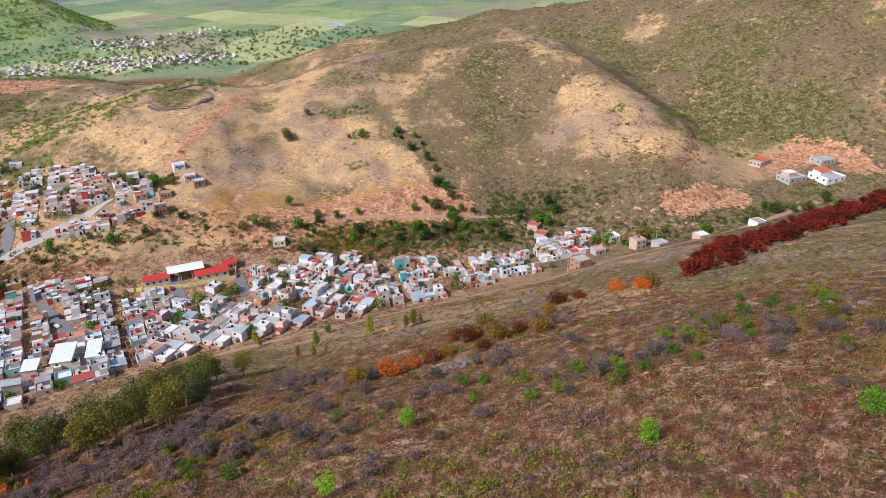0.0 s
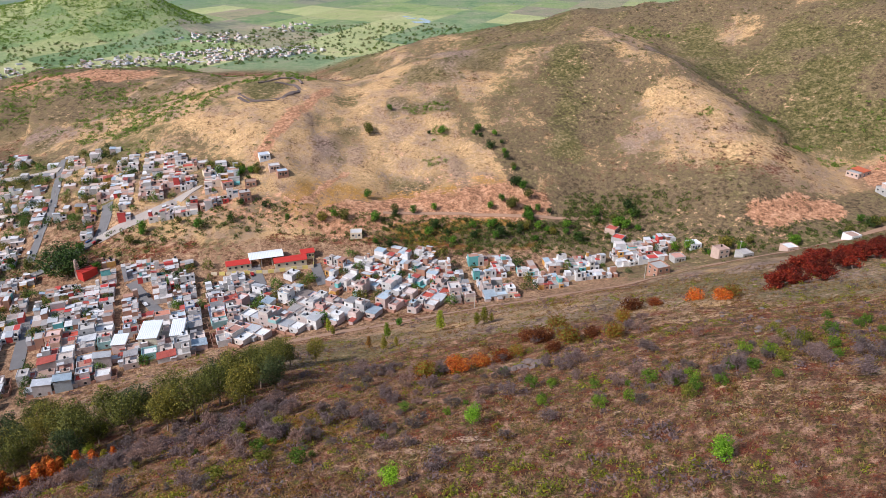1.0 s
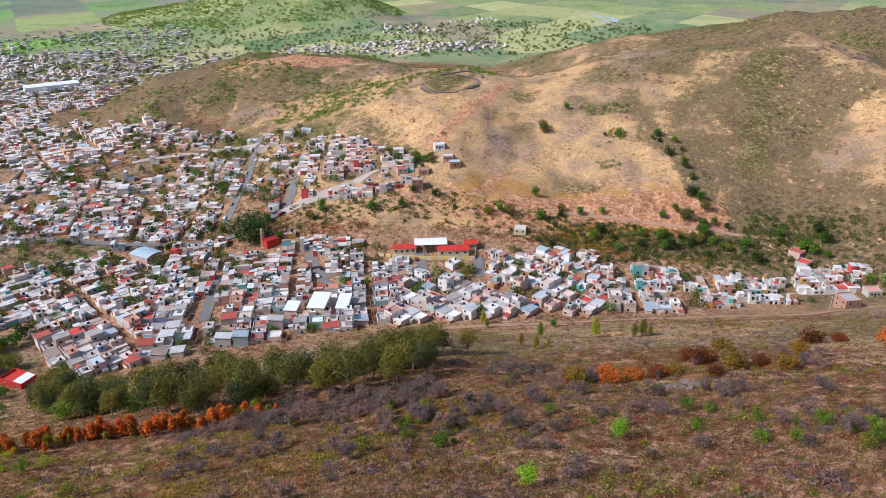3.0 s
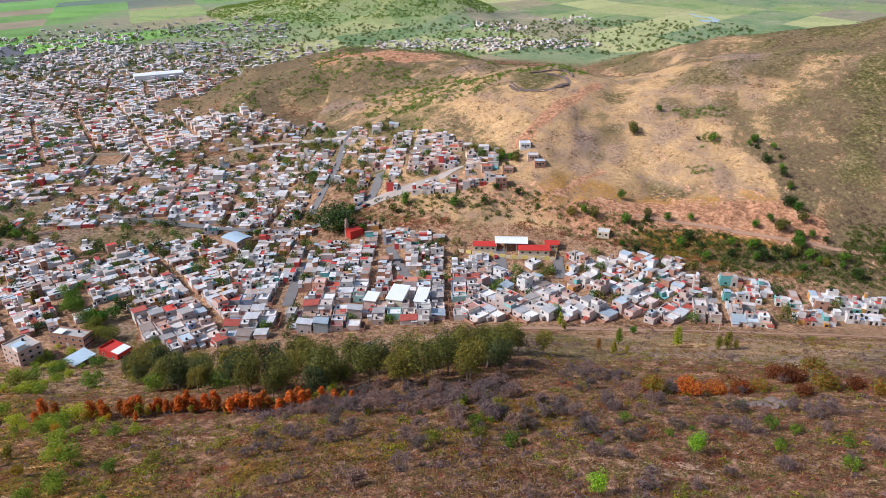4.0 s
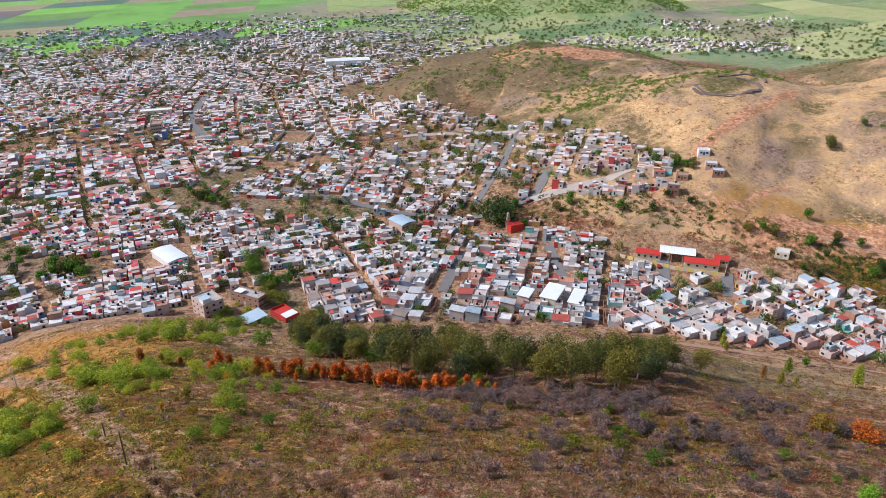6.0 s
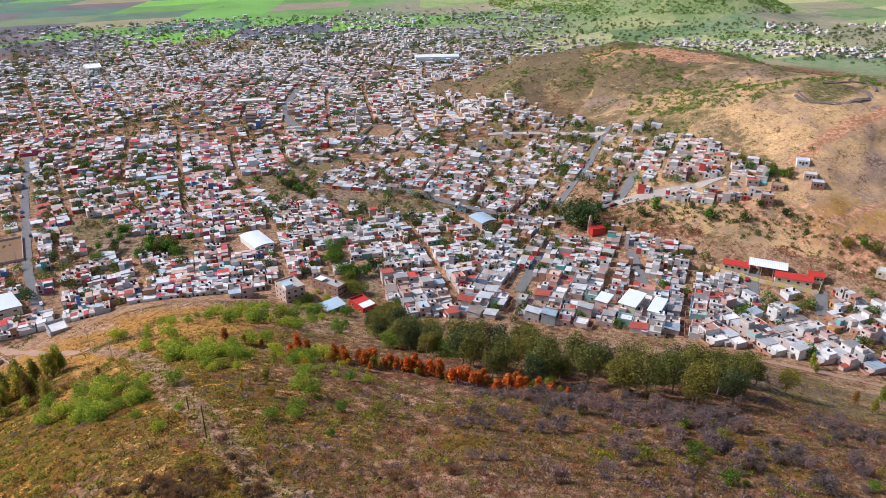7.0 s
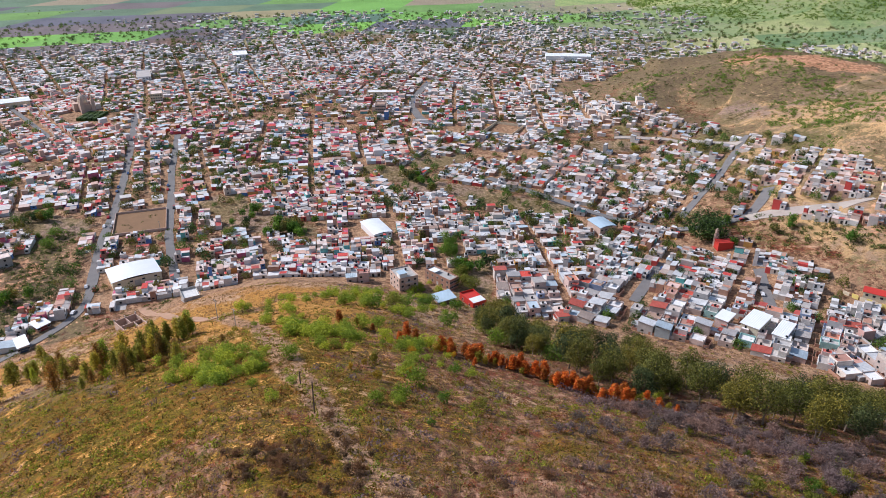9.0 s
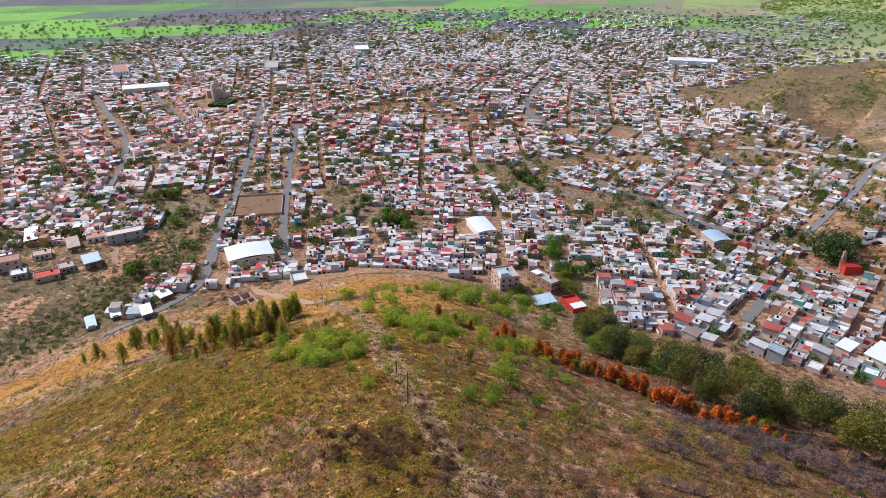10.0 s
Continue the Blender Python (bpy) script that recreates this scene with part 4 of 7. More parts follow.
def plan_town():
    """Rows of plots, block by block: x, y, angle, half frontage, half depth, storeys."""
    rng = np.random.default_rng(5)
    plots = []
    seeds = np.array(BLOCKS, float)
    for number, (cx, cy, turn) in enumerate(BLOCKS):
        a = radians(turn)
        c, s = math.cos(a), math.sin(a)
        u = np.arange(-70, 71) * 6.3
        v = np.arange(-60, 61) * 7.6
        u = u + np.floor(np.arange(len(u)) / 13) * 5.2 - 28
        v = v + np.floor(np.arange(len(v)) / 5) * 4.4 - 42
        uu, vv = np.meshgrid(u, v, indexing="ij")
        uu = uu + 1.2 * vnoise(uu, vv, 30, 90) + 5 * vnoise(uu, vv, 140, 91)
        vv = vv + 5 * vnoise(uu, vv, 120, 92)
        x, y = cx + uu * c - vv * s, cy + uu * s + vv * c
        x, y = x.ravel() + rng.normal(0, 0.3, x.size), y.ravel() + rng.normal(0, 0.3, x.size)
        d = np.hypot(x[:, None] - seeds[:, 0], y[:, None] - seeds[:, 1])
        mine = d[:, number] <= np.min(d, axis=1) + 2
        x, y = x[mine], y[mine]
        full, off_street = town_density(x, y), clear_of_streets(x, y, 5.4)
        dice = rng.random(len(x))
        built = np.where(np.hypot(x, y) < 900, 0.93, 0.86) - 0.40 * smooth(0.0, 0.55, fractal(x, y, 42, 303, 3))
        keep = (dice < full * built) & off_street
        green = (dice >= full * built) & (dice < full) & off_street
        GARDENS.extend(zip(x[green] + rng.normal(0, 1, green.sum()), y[green] + rng.normal(0, 1, green.sum())))
        for px, py in zip(x[keep], y[keep]):
            plots.append((px, py, a + rng.normal(0, 0.035) + (math.pi if rng.random() < 0.5 else 0), rng.uniform(2.5, 3.4), rng.uniform(3.0, 4.1), 1 if rng.random() < 0.84 else 2))
    plots.sort(key=lambda p: math.hypot(p[0], p[1]))
    return plots


PLOTS = plan_town()
NEAR_HOUSES = 180


# ---- a house, with its parts ----
def window_part(parent, x, y, z, wide, high, turn):
    """A framed window with a sill and a dark pane, set in a wall that faces -y before the turn."""
    place = pose(x, y, z, 0, 0, turn)
    frame_form = Form().box(-wide / 2 - 0.08, -wide / 2, -0.06, 0.02, 0, high).box(wide / 2, wide / 2 + 0.08, -0.06, 0.02, 0, high)
    frame_form.box(-wide / 2 - 0.08, wide / 2 + 0.08, -0.06, 0.02, high, high + 0.08).box(-wide / 2 - 0.12, wide / 2 + 0.12, -0.12, 0.02, -0.1, 0)
    window = part("window", frame_form, M_FRAME, parent, "", place)
    part("pane", Form().box(-wide / 2, wide / 2, -0.025, 0.01, 0, high), M_GLASS, window, "dark glass pane")


def tank_form(x, y, z, radius=0.55, high=1.2):
    return Form().lathe(x, y, [(radius, z), (radius, z + high * 0.35), (radius * 0.95, z + high * 0.4), (radius, z + high * 0.45), (radius, z + high * 0.72), (radius * 0.75, z + high * 0.9), (radius * 0.3, z + high), (radius * 0.28, z + high * 1.06)])


def build_house(hx, hy, storeys, rng, label):
    """Half frontage, half depth: block walls with a parapet, flat roof or metal sheets, windows, door, water tank."""
    house = thing("house", label, "house", "houses of the village")
    high = 2.75 * storeys
    sheet = rng.random() < 0.16
    rim = 0.0 if sheet else rng.choice((0.25, 0.5, 0.9))
    part("wall_shell", Form().shell(-hx, hx, -hy, hy, -2.2, high + rim + 0.05, high - 0.02), M_WALL, house)
    if sheet:
        lean = rng.uniform(0.4, 0.9)
        roof = waves(-hy - 0.3, hy + 0.3, -hx - 0.3, hx + 0.3, high + 0.12, lean=lean)
        roof.verts = [(-y, x, z) for x, y, z in roof.verts]
        part("gable_wall", Form().box(-hx + 0.02, hx - 0.02, hy - 0.2, hy - 0.02, high, high + lean * 0.9), M_WALL, house)
        part("roof_sheet", roof, M_SHEET, house)
    else:
        part("roof", Form().box(-hx + 0.2, hx - 0.2, -hy + 0.2, hy - 0.2, high - 0.2, high), M_ROOF, house)
    if not sheet and rng.random() < 0.28:
        wx, wy = hx * rng.uniform(0.55, 0.95), hy * rng.uniform(0.4, 0.7)
        x, y = (hx - wx) * rng.choice((-1, 1)) * 0.96, (hy - wy) * rng.choice((-1, 1)) * 0.96
        part("upper_room", Form().shell(x - wx, x + wx, y - wy, y + wy, high - 0.05, high + 2.7, high + 2.45), M_WALL, house)
        part("upper_roof", Form().box(x - wx + 0.2, x + wx - 0.2, y - wy + 0.2, y + wy - 0.2, high + 2.3, high + 2.47), M_ROOF, house)
        window_part(house, x, y - wy, high + 0.9, 1.2, 1.1, 0)
        if rng.random() < 0.6:
            part("water_tank", tank_form(x, y, high + 2.47), M_TANK, house, "black plastic water tank", None, True)
    elif not sheet and rng.random() < 0.6:
        part("water_tank", tank_form(hx * rng.uniform(-0.6, 0.6), hy * rng.uniform(-0.6, 0.6), high), M_TANK, house, "black plastic water tank", None, True)
    if not sheet and rng.random() < 0.3:
        for x in (-hx + 0.18, hx - 0.18):
            for y in (-hy + 0.18, hy - 0.18):
                part("column_stub", Form().box(x - 0.15, x + 0.15, y - 0.15, y + 0.15, high + rim, high + rim + 1.1), M_CONCRETE, house)
    if not sheet and rng.random() < 0.5:
        # a lean-to of old sheets over part of the roof
        wx, wy = hx * rng.uniform(0.3, 0.6), hy * rng.uniform(0.3, 0.5)
        x, y = (hx - wx - 0.3) * rng.choice((-1, 1)), (hy - wy - 0.3) * rng.choice((-1, 1))
        part("awning", waves(x - wx, x + wx, y - wy, y + wy, high + 2.1, lean=0.3), M_SHEET, house)
        for px in (x - wx + 0.1, x + wx - 0.1):
            part("awning_post", Form().box(px - 0.06, px + 0.06, y - wy + 0.06, y - wy + 0.18, high, high + 2.1), M_GREY_POLE, house)
    if rng.random() < 0.55:
        # a walled back yard
        deep = rng.uniform(1.6, 3.0)
        part("yard_wall", Form().box(-hx, -hx + 0.15, hy, hy + deep, -2.2, 1.9).box(hx - 0.15, hx, hy, hy + deep, -2.2, 1.9).box(-hx + 0.15, hx - 0.15, hy + deep - 0.15, hy + deep, -2.2, 1.9), M_BRICK, house, "raw brick yard wall")
    for k in range(rng.choice((0, 1, 1, 2))):
        ax, ay, az = rng.uniform(1.0, 1.8), rng.uniform(1.0, 2.0), rng.uniform(2.1, 2.6)
        x, y = rng.choice((-1, 1)) * (hx - 0.1) * rng.uniform(0.2, 0.8), (1 if k else -1) * (hy + ay - 0.05)
        part("annex", Form().shell(x - ax, x + ax, y - ay, y + ay, -2.2, az, az - 0.15, 0.15), M_WALL, house)
        part("annex_roof", waves(x - ax - 0.2, x + ax + 0.2, y - ay - 0.2, y + ay + 0.2, az + 0.12, lean=0.25), M_SHEET, house)
    part("door", Form().box(hx * 0.35 - 0.5, hx * 0.35 + 0.5, -hy - 0.05, -hy + 0.02, 0, 2.1), M_DOOR, house)
    for k in range(storeys):
        window_part(house, -hx * 0.45, -hy, 0.95 + 2.75 * k, rng.uniform(1.0, 1.7), 1.15, 0)
        window_part(house, hx * 0.4 if k else hx * 0.3, hy, 1.0 + 2.75 * k, rng.uniform(0.9, 1.5), 1.1, 180)
        if rng.random() < 0.4:
            window_part(house, hx * rng.choice((-1, 1)), hy * 0.3, 1.0 + 2.75 * k, 1.1, 1.1, 90)
    return house


def build_near_houses():
    rng = random.Random(11)
    labels = ["flat-roofed block house with weathered plaster walls in the village", "small brick and concrete house with a flat roof",
              "low village house with stained walls beside others", "two-storey concrete house with a walled flat roof"]
    kinds = {}
    for x, y, a, hx, hy, storeys in PLOTS[:NEAR_HOUSES]:
        key = (storeys, rng.randrange(22))
        m = pose(x, y, level(x, y), 0, 0, math.degrees(a))
        if key not in kinds:
            kinds[key] = build_house(hx, hy, storeys, rng, labels[3] if storeys == 2 else rng.choice(labels[:3]))
            kinds[key].matrix_basis = m
        else:
            copy_thing(kinds[key], m)


def split_plot(rng, u0, u1, v0, v1, depth):
    """Rooms and yards of one plot: it is halved again and again."""
    if depth == 0 or (u1 - u0 < 3.4 and v1 - v0 < 3.4):
        return [(u0, u1, v0, v1)]
    s = rng.uniform(0.32, 0.68)
    if v1 - v0 > (u1 - u0) * rng.uniform(0.75, 1.2):
        m = v0 + (v1 - v0) * s
        return split_plot(rng, u0, u1, v0, m, depth - 1) + split_plot(rng, u0, u1, m, v1, depth - 1)
    m = u0 + (u1 - u0) * s
    return split_plot(rng, u0, m, v0, v1, depth - 1) + split_plot(rng, m, u1, v0, v1, depth - 1)


def district(x, y):
    """Which part of the town a plot lies in: old centre, outskirts, slope or village."""
    r, b = math.hypot(x, y), math.degrees(math.atan2(-x, y))
    if math.hypot(x + 735, 0.8 * (y + 5)) < 130 + 30 * math.sin(y / 23):
        return "centre"
    if r > 930:
        return "outskirts"
    if b > 60 + 5 * math.sin(r / 60) and r > 360:
        return "old_town"
    if y > 350 + 0.25 * (x + 300) and x < -190:
        return "slope_town"
    return "village"


def build_far_houses():
    """The rest of the town, house by house: rooms of several heights round small yards, sheet roofs, upper rooms, windows, tanks."""
    rng = random.Random(23)
    kinds = {k: ([], [], []) for k in DISTRICTS}
    panes, tanks = [], []
    xs, ys = np.array([p[0] for p in PLOTS]), np.array([p[1] for p in PLOTS])
    heights = ground_z(xs, ys)
    for (x, y, a, hx, hy, storeys), z in list(zip(PLOTS, heights))[NEAR_HOUSES:]:
        r = math.hypot(x, y)
        walls, roofs, sheets = kinds[district(x, y)]
        c, s = math.cos(a), math.sin(a)
        hx, hy = rng.uniform(2.95, 3.22), rng.uniform(3.5, 3.9)

        def at(u, v):
            return x + u * c - v * s, y + u * s + v * c

        for u0, u1, v0, v1 in split_plot(rng, -hx, hx, -hy, hy, rng.choice((1, 2, 2, 3)) if r < 480 else rng.choice((0, 1, 1, 2))):
            px, py = at((u0 + u1) / 2, (v0 + v1) / 2)
            pu, pv = (u1 - u0) / 2 - 0.02, (v1 - v0) / 2 - 0.02
            dice = rng.random()
            if dice < 0.10:
                # open yard behind a low wall
                walls.append((px, py, z - 1.5, pu, pv, 1.5 + rng.uniform(0.1, 0.35), a))
                continue
            high = rng.uniform(2.5, 3.1) - 0.4 * (r > 480) + (2.6 if rng.random() < (0.20 if storeys == 2 else 0.06) else 0) + (2.7 if rng.random() < 0.02 else 0)
            walls.append((px, py, z - 1.5, pu, pv, high + 1.5, a))
            if dice < 0.27:
                sheets.append((px, py, z + high + 0.02, pu + 0.15, pv + 0.15, 0.1, a, rng.uniform(0.15, 0.6)))
            else:
                rim = -0.18 if rng.random() < 0.75 else 0.12
                roofs.append((px, py, z + high - 0.1, pu + rim, pv + rim, 0.16, a))
                if rng.random() < 0.16 and pu > 1.2 and pv > 1.2:
                    # stair head or upper room
                    wu, wv, top = pu * rng.uniform(0.35, 0.7), pv * rng.uniform(0.35, 0.7), rng.uniform(1.9, 2.7)
                    qx, qy = at((u0 + u1) / 2 + (pu - wu) * rng.choice((-1, 1)), (v0 + v1) / 2 + (pv - wv) * rng.choice((-1, 1)))
                    walls.append((qx, qy, z + high, wu, wv, top, a))
                    roofs.append((qx, qy, z + high + top - 0.05, wu + 0.08, wv + 0.08, 0.14, a))
                elif rng.random() < 0.14 and r < 620:
                    tanks.append((px + rng.uniform(-0.5, 0.5), py + rng.uniform(-0.5, 0.5), z + high + 0.05, 0.48, 0.48, 1.15, a + 0.6))
            if r < 540:
                for edge, du, dv, wide in ((u0 < -hx + 0.1, u0, (v0 + v1) / 2, 0), (v0 < -hy + 0.1, (u0 + u1) / 2, v0, 1), (v1 > hy - 0.1, (u0 + u1) / 2, v1, 1), (u1 > hx - 0.1, u1, (v0 + v1) / 2, 0)):
                    for k in range(1 if high < 4.5 else 2):
                        if edge and rng.random() < 0.42:
                            w, tall = rng.uniform(0.4, 0.75), rng.choice((0.9, 1.1, 1.9))
                            qx, qy = at(du, dv)
                            panes.append((qx, qy, z + (0.2 if tall > 1.5 else 0.95) + 2.8 * k, w if wide else 0.05, 0.05 if wide else w, tall, a))
    for name, (walls, roofs, sheets) in kinds.items():
        wall_paint, roof_paint, label = DISTRICTS[name]
        town = tagged(new(name + "_houses"), label, "town", kind="stuff")
        pads(walls, "walls", assorted(name + "_wall", wall_paint, True, grime=0.3), town)
        pads(roofs, "roofs", assorted(name + "_roof", roof_paint, True, grime=0.4), town)
        pads(sheets, "roof_sheets", M_SHEET_FAR, town)
    fittings = tagged(new("house_fittings"), "dark windows and black water tanks of the town's houses", "town", kind="stuff")
    pads(panes, "windows", M_GLASS, fittings)
    pads(tanks, "water_tanks", M_TANK, fittings)


RAW_BRICK = [(0.42, 0.22, 0.15), (0.48, 0.27, 0.19), (0.36, 0.20, 0.15), (0.52, 0.33, 0.25)]
PLASTER = [(0.55, 0.50, 0.46), (0.66, 0.61, 0.56), (0.74, 0.71, 0.68), (0.44, 0.41, 0.39), (0.60, 0.47, 0.40), (0.70, 0.56, 0.48)]
SLABS = [(0.48, 0.44, 0.42), (0.56, 0.52, 0.50), (0.40, 0.37, 0.36), (0.62, 0.58, 0.56), (0.52, 0.43, 0.39), (0.45, 0.36, 0.32)]
WHITES = [(0.76, 0.75, 0.75), (0.70, 0.69, 0.70)]
TERRACOTTA = [(0.50, 0.27, 0.20), (0.44, 0.24, 0.19), (0.56, 0.34, 0.27), (0.60, 0.40, 0.33)]
PALE = [(0.72, 0.58, 0.54), (0.68, 0.62, 0.60), (0.74, 0.66, 0.64), (0.66, 0.50, 0.45)]
BRIGHTS = [(0.60, 0.08, 0.07), (0.62, 0.33, 0.10), (0.16, 0.46, 0.45), (0.70, 0.56, 0.18), (0.12, 0.24, 0.52), (0.55, 0.13, 0.22)]
DISTRICTS = {
    "village": (RAW_BRICK + PLASTER[:4] + [(0.64, 0.63, 0.63), (0.56, 0.55, 0.56), (0.72, 0.71, 0.71)] + PLASTER[:3] + WHITES + RAW_BRICK[:2] + WHITES + BRIGHTS[:3], SLABS + SLABS + PALE[1:3] + WHITES + WHITES + TERRACOTTA[:2] + BRIGHTS[:1], "close-packed grey and white block houses of the village"),
    "old_town": (RAW_BRICK[1:] + PLASTER + TERRACOTTA[2:] + WHITES + PLASTER[1:3] + PALE + BRIGHTS, SLABS[:4] + TERRACOTTA + TERRACOTTA[2:] + PALE + WHITES + PALE[:2] + [BRIGHTS[0], BRIGHTS[5], (0.50, 0.10, 0.09)], "old town houses under terracotta and grey flat roofs"),
    "centre": (TERRACOTTA + PALE + PLASTER[:3] + BRIGHTS[:2], TERRACOTTA + PALE + SLABS[1:4] + WHITES[:1] + [(0.54, 0.10, 0.09), (0.60, 0.16, 0.14), (0.50, 0.11, 0.16), (0.58, 0.20, 0.17)], "old centre houses, many under red painted roofs"),
    # cream and peach carry a patch of warm sunlight put into the paint
    "slope_town": (PLASTER + PLASTER + [(0.74, 0.58, 0.44), (0.70, 0.48, 0.36)] + RAW_BRICK[1:] + BRIGHTS[:2] + WHITES + PALE, SLABS[1:4] + PALE + WHITES + WHITES + [(0.68, 0.54, 0.45), (0.72, 0.60, 0.50)] + TERRACOTTA, "cream and peach houses on the lower slope"),
    # outskirts hold more white: distance haze put into the wall and roof paint
    "outskirts": (PLASTER + PALE + WHITES + TERRACOTTA[3:], SLABS[1:4] + WHITES + WHITES + PALE + TERRACOTTA[1:] + [(0.66, 0.58, 0.54)], "pale low houses at the far edge of the town"),
}
M_SHEET_FAR = assorted("old_metal_sheet", [(0.74, 0.75, 0.77), (0.58, 0.59, 0.61), (0.48, 0.58, 0.66), (0.36, 0.34, 0.34), (0.40, 0.28, 0.23), (0.66, 0.67, 0.69), (0.50, 0.10, 0.08)], True, 0.5, 0.3, metallic=0.15)
build_near_houses()
build_far_houses()


# ---- buildings that stand out ----
def placed(name, label, category, x, y, turn, group="", z=None):
    ob = thing(name, label, category, group)
    ob.matrix_basis = pose(x, y, level(x, y) if z is None else z, 0, 0, turn)
    return ob


def window_rows(parent, hx, hy, rows, columns, base=1.0, storey=2.9, wide=1.3, high=1.2, sides=(0, 90, 180, 270)):
    for side in sides:
        reach, depth = (hx, hy) if side in (0, 180) else (hy, hx)
        for row in range(rows):
            for k in range(columns):
                along = -reach + 2 * reach * (k + 0.5) / columns
                a = radians(side)
                window_part(parent, along * math.cos(a) + depth * math.sin(a), along * math.sin(a) - depth * math.cos(a), base + storey * row, wide, high, side)


def flat_building(name, label, x, y, turn, hx, hy, storeys, wall, roof, columns=3, tank=True, rim=0.7, category="building", sides=(0, 90, 180, 270)):
    ob = placed(name, label, category, x, y, turn)
    high = 2.9 * storeys
    part("wall_shell", Form().shell(-hx, hx, -hy, hy, -2.5, high + rim, high - 0.02), wall, ob)
    part("roof", Form().box(-hx + 0.2, hx - 0.2, -hy + 0.2, hy - 0.2, high - 0.2, high), roof, ob)
    window_rows(ob, hx, hy, storeys, columns, sides=sides)
    part("door", Form().box(-0.6, 0.6, -hy - 0.05, -hy + 0.02, 0, 2.2), M_DOOR, ob)
    if tank:
        part("water_tank", tank_form(hx * 0.4, hy * 0.4, high), M_TANK, ob, "black plastic water tank", None, True)
    return ob


def sheet_hall(name, label, x, y, turn, hx, hy, eaves, wall, sheet, arch=0.0, lean=0.8, open_sides=False):
    """A hall under one metal roof, walled or on posts."""
    ob = placed(name, label, "hall", x, y, turn)
    if open_sides:
        for px in (-hx + 0.3, hx - 0.3):
            for k in range(4):
                py = -hy + 0.3 + (2 * hy - 0.6) * k / 3
                part("post", Form().box(px - 0.15, px + 0.15, py - 0.15, py + 0.15, -1.0, eaves), M_GREY_POLE, ob)
    else:
        part("wall_shell", Form().shell(-hx, hx, -hy, hy, -2.5, eaves, eaves - 0.2), wall, ob)
        window_rows(ob, hx, hy, 1, 4, base=eaves * 0.55, wide=1.6, high=0.9, sides=(0, 180))
        part("gate", Form().box(-1.6, 1.6, -hy - 0.06, -hy + 0.02, 0, 3.2), M_DOOR, ob)
    part("roof_sheet", waves(-hx - 0.5, hx + 0.5, -hy - 0.5, hy + 0.5, eaves + 0.1, lean=lean, arch=arch), sheet, ob)
    return ob


def build_marks():
    # covered sports hall by the two streets
    sheet_hall("sports_hall", "large sports hall under a white metal roof", -384, 26, 93, 12.6, 9.2, 4.8, M_CREAM, M_WHITE_SHEET, arch=1.0, lean=0.0)
    # bare playing field inside a low wall
    field = placed("playing_field", "bare brown earth field inside a low wall", "field", -465, 42, 169)
    part("soil", Form().box(-18, 18, -15.5, 15.5, 0.1, 0.35), weathered("field_soil", (0.25, 0.145, 0.080), 0.95, 0.4, 0.25), field)
    for x0, x1, y0, y1 in ((-18.5, 18.5, -16, -15.7), (-18.5, 18.5, 15.7, 16), (-18.5, -18.2, -15.7, 15.7), (18.2, 18.5, -15.7, 15.7)):
        part("low_wall", Form().box(x0, x1, y0, y1, -0.5, 1.6), M_PINKISH, field)
    # roofless house under construction
    ruin = placed("unfinished_house", "roofless unfinished brick house with bare rooms", "house", -302, 15, 106)
    for x0, x1, y0, y1, z in ((-5, 5, -6, -5.7, 2.6), (-5, 5, 5.7, 6, 2.7), (-5, -4.7, -5.7, 5.7, 2.6), (4.7, 5, -5.7, 5.7, 2.5), (-4.7, 4.7, -0.2, 0.1, 2.4), (-0.15, 0.15, 0.1, 5.7, 2.5), (1.2, 1.5, -5.7, -0.2, 2.3)):
        part("brick_wall", Form().box(x0, x1, y0, y1, -2.5, z), M_PINKISH, ruin)
    for x in (-4.85, 0, 4.85):
        for y in (-5.85, 5.85):
            part("column", Form().box(x - 0.18, x + 0.18, y - 0.2, y + 0.2, 2.4, 3.6), M_CONCRETE, ruin)
    part("sand_heap", Form().lathe(11, -3, [(2.6, -0.6), (2.0, 0.5), (1.1, 1.2), (0.2, 1.6)], 11), M_ROCK, ruin)
    flat_building("box_house", "pale grey block house with an open roof terrace", -333, 46, 89, 4.0, 5.6, 1, M_CONCRETE, M_ROOF, 2, False, 1.2, "house")
    flats = flat_building("apartment_house", "three-storey pinkish apartment house with a roof terrace", -297, 149, 86, 5.4, 6.6, 3, M_PINKISH, M_CONCRETE, 3)
    part("roof_room", Form().shell(-4.8, -0.6, -5.8, -1.5, 8.6, 11.4, 11.1), M_WHITE, flats)
    part("roof_room_slab", Form().box(-5.0, -0.4, -6.0, -1.3, 11.4, 11.55), M_BLUE_SHEET, flats)
    for k in range(2):
        part("balcony", Form().box(-2.4, 2.4, -7.9, -6.6, 2.9 * (k + 1) - 0.15, 2.9 * (k + 1) + 0.8), M_PINKISH, flats)
    hall = flat_building("brick_block", "long two-storey raw brick building", -293, 170, 14, 9.6, 3.3, 2, M_BRICK, M_CONCRETE, 5)
    part("white_awning", waves(-6.5, -1.5, -3.6, 0.5, 7.0, lean=0.2), M_WHITE_SHEET, hall)
    red = flat_building("red_house", "bright red painted house with white roof sheets", -266, 173, 88, 4.1, 6.8, 1, M_RED, M_RED, 2, False, 1.0, "house")
    part("white_sheet", waves(-3.5, 3.6, -6.6, -1.5, 3.9, lean=0.3), M_WHITE_SHEET, red)
    sheet_hall("blue_shed", "low shed under a pale blue metal roof", -272, 159, 84, 4.7, 4.4, 2.8, M_CONCRETE, M_BLUE_SHEET)
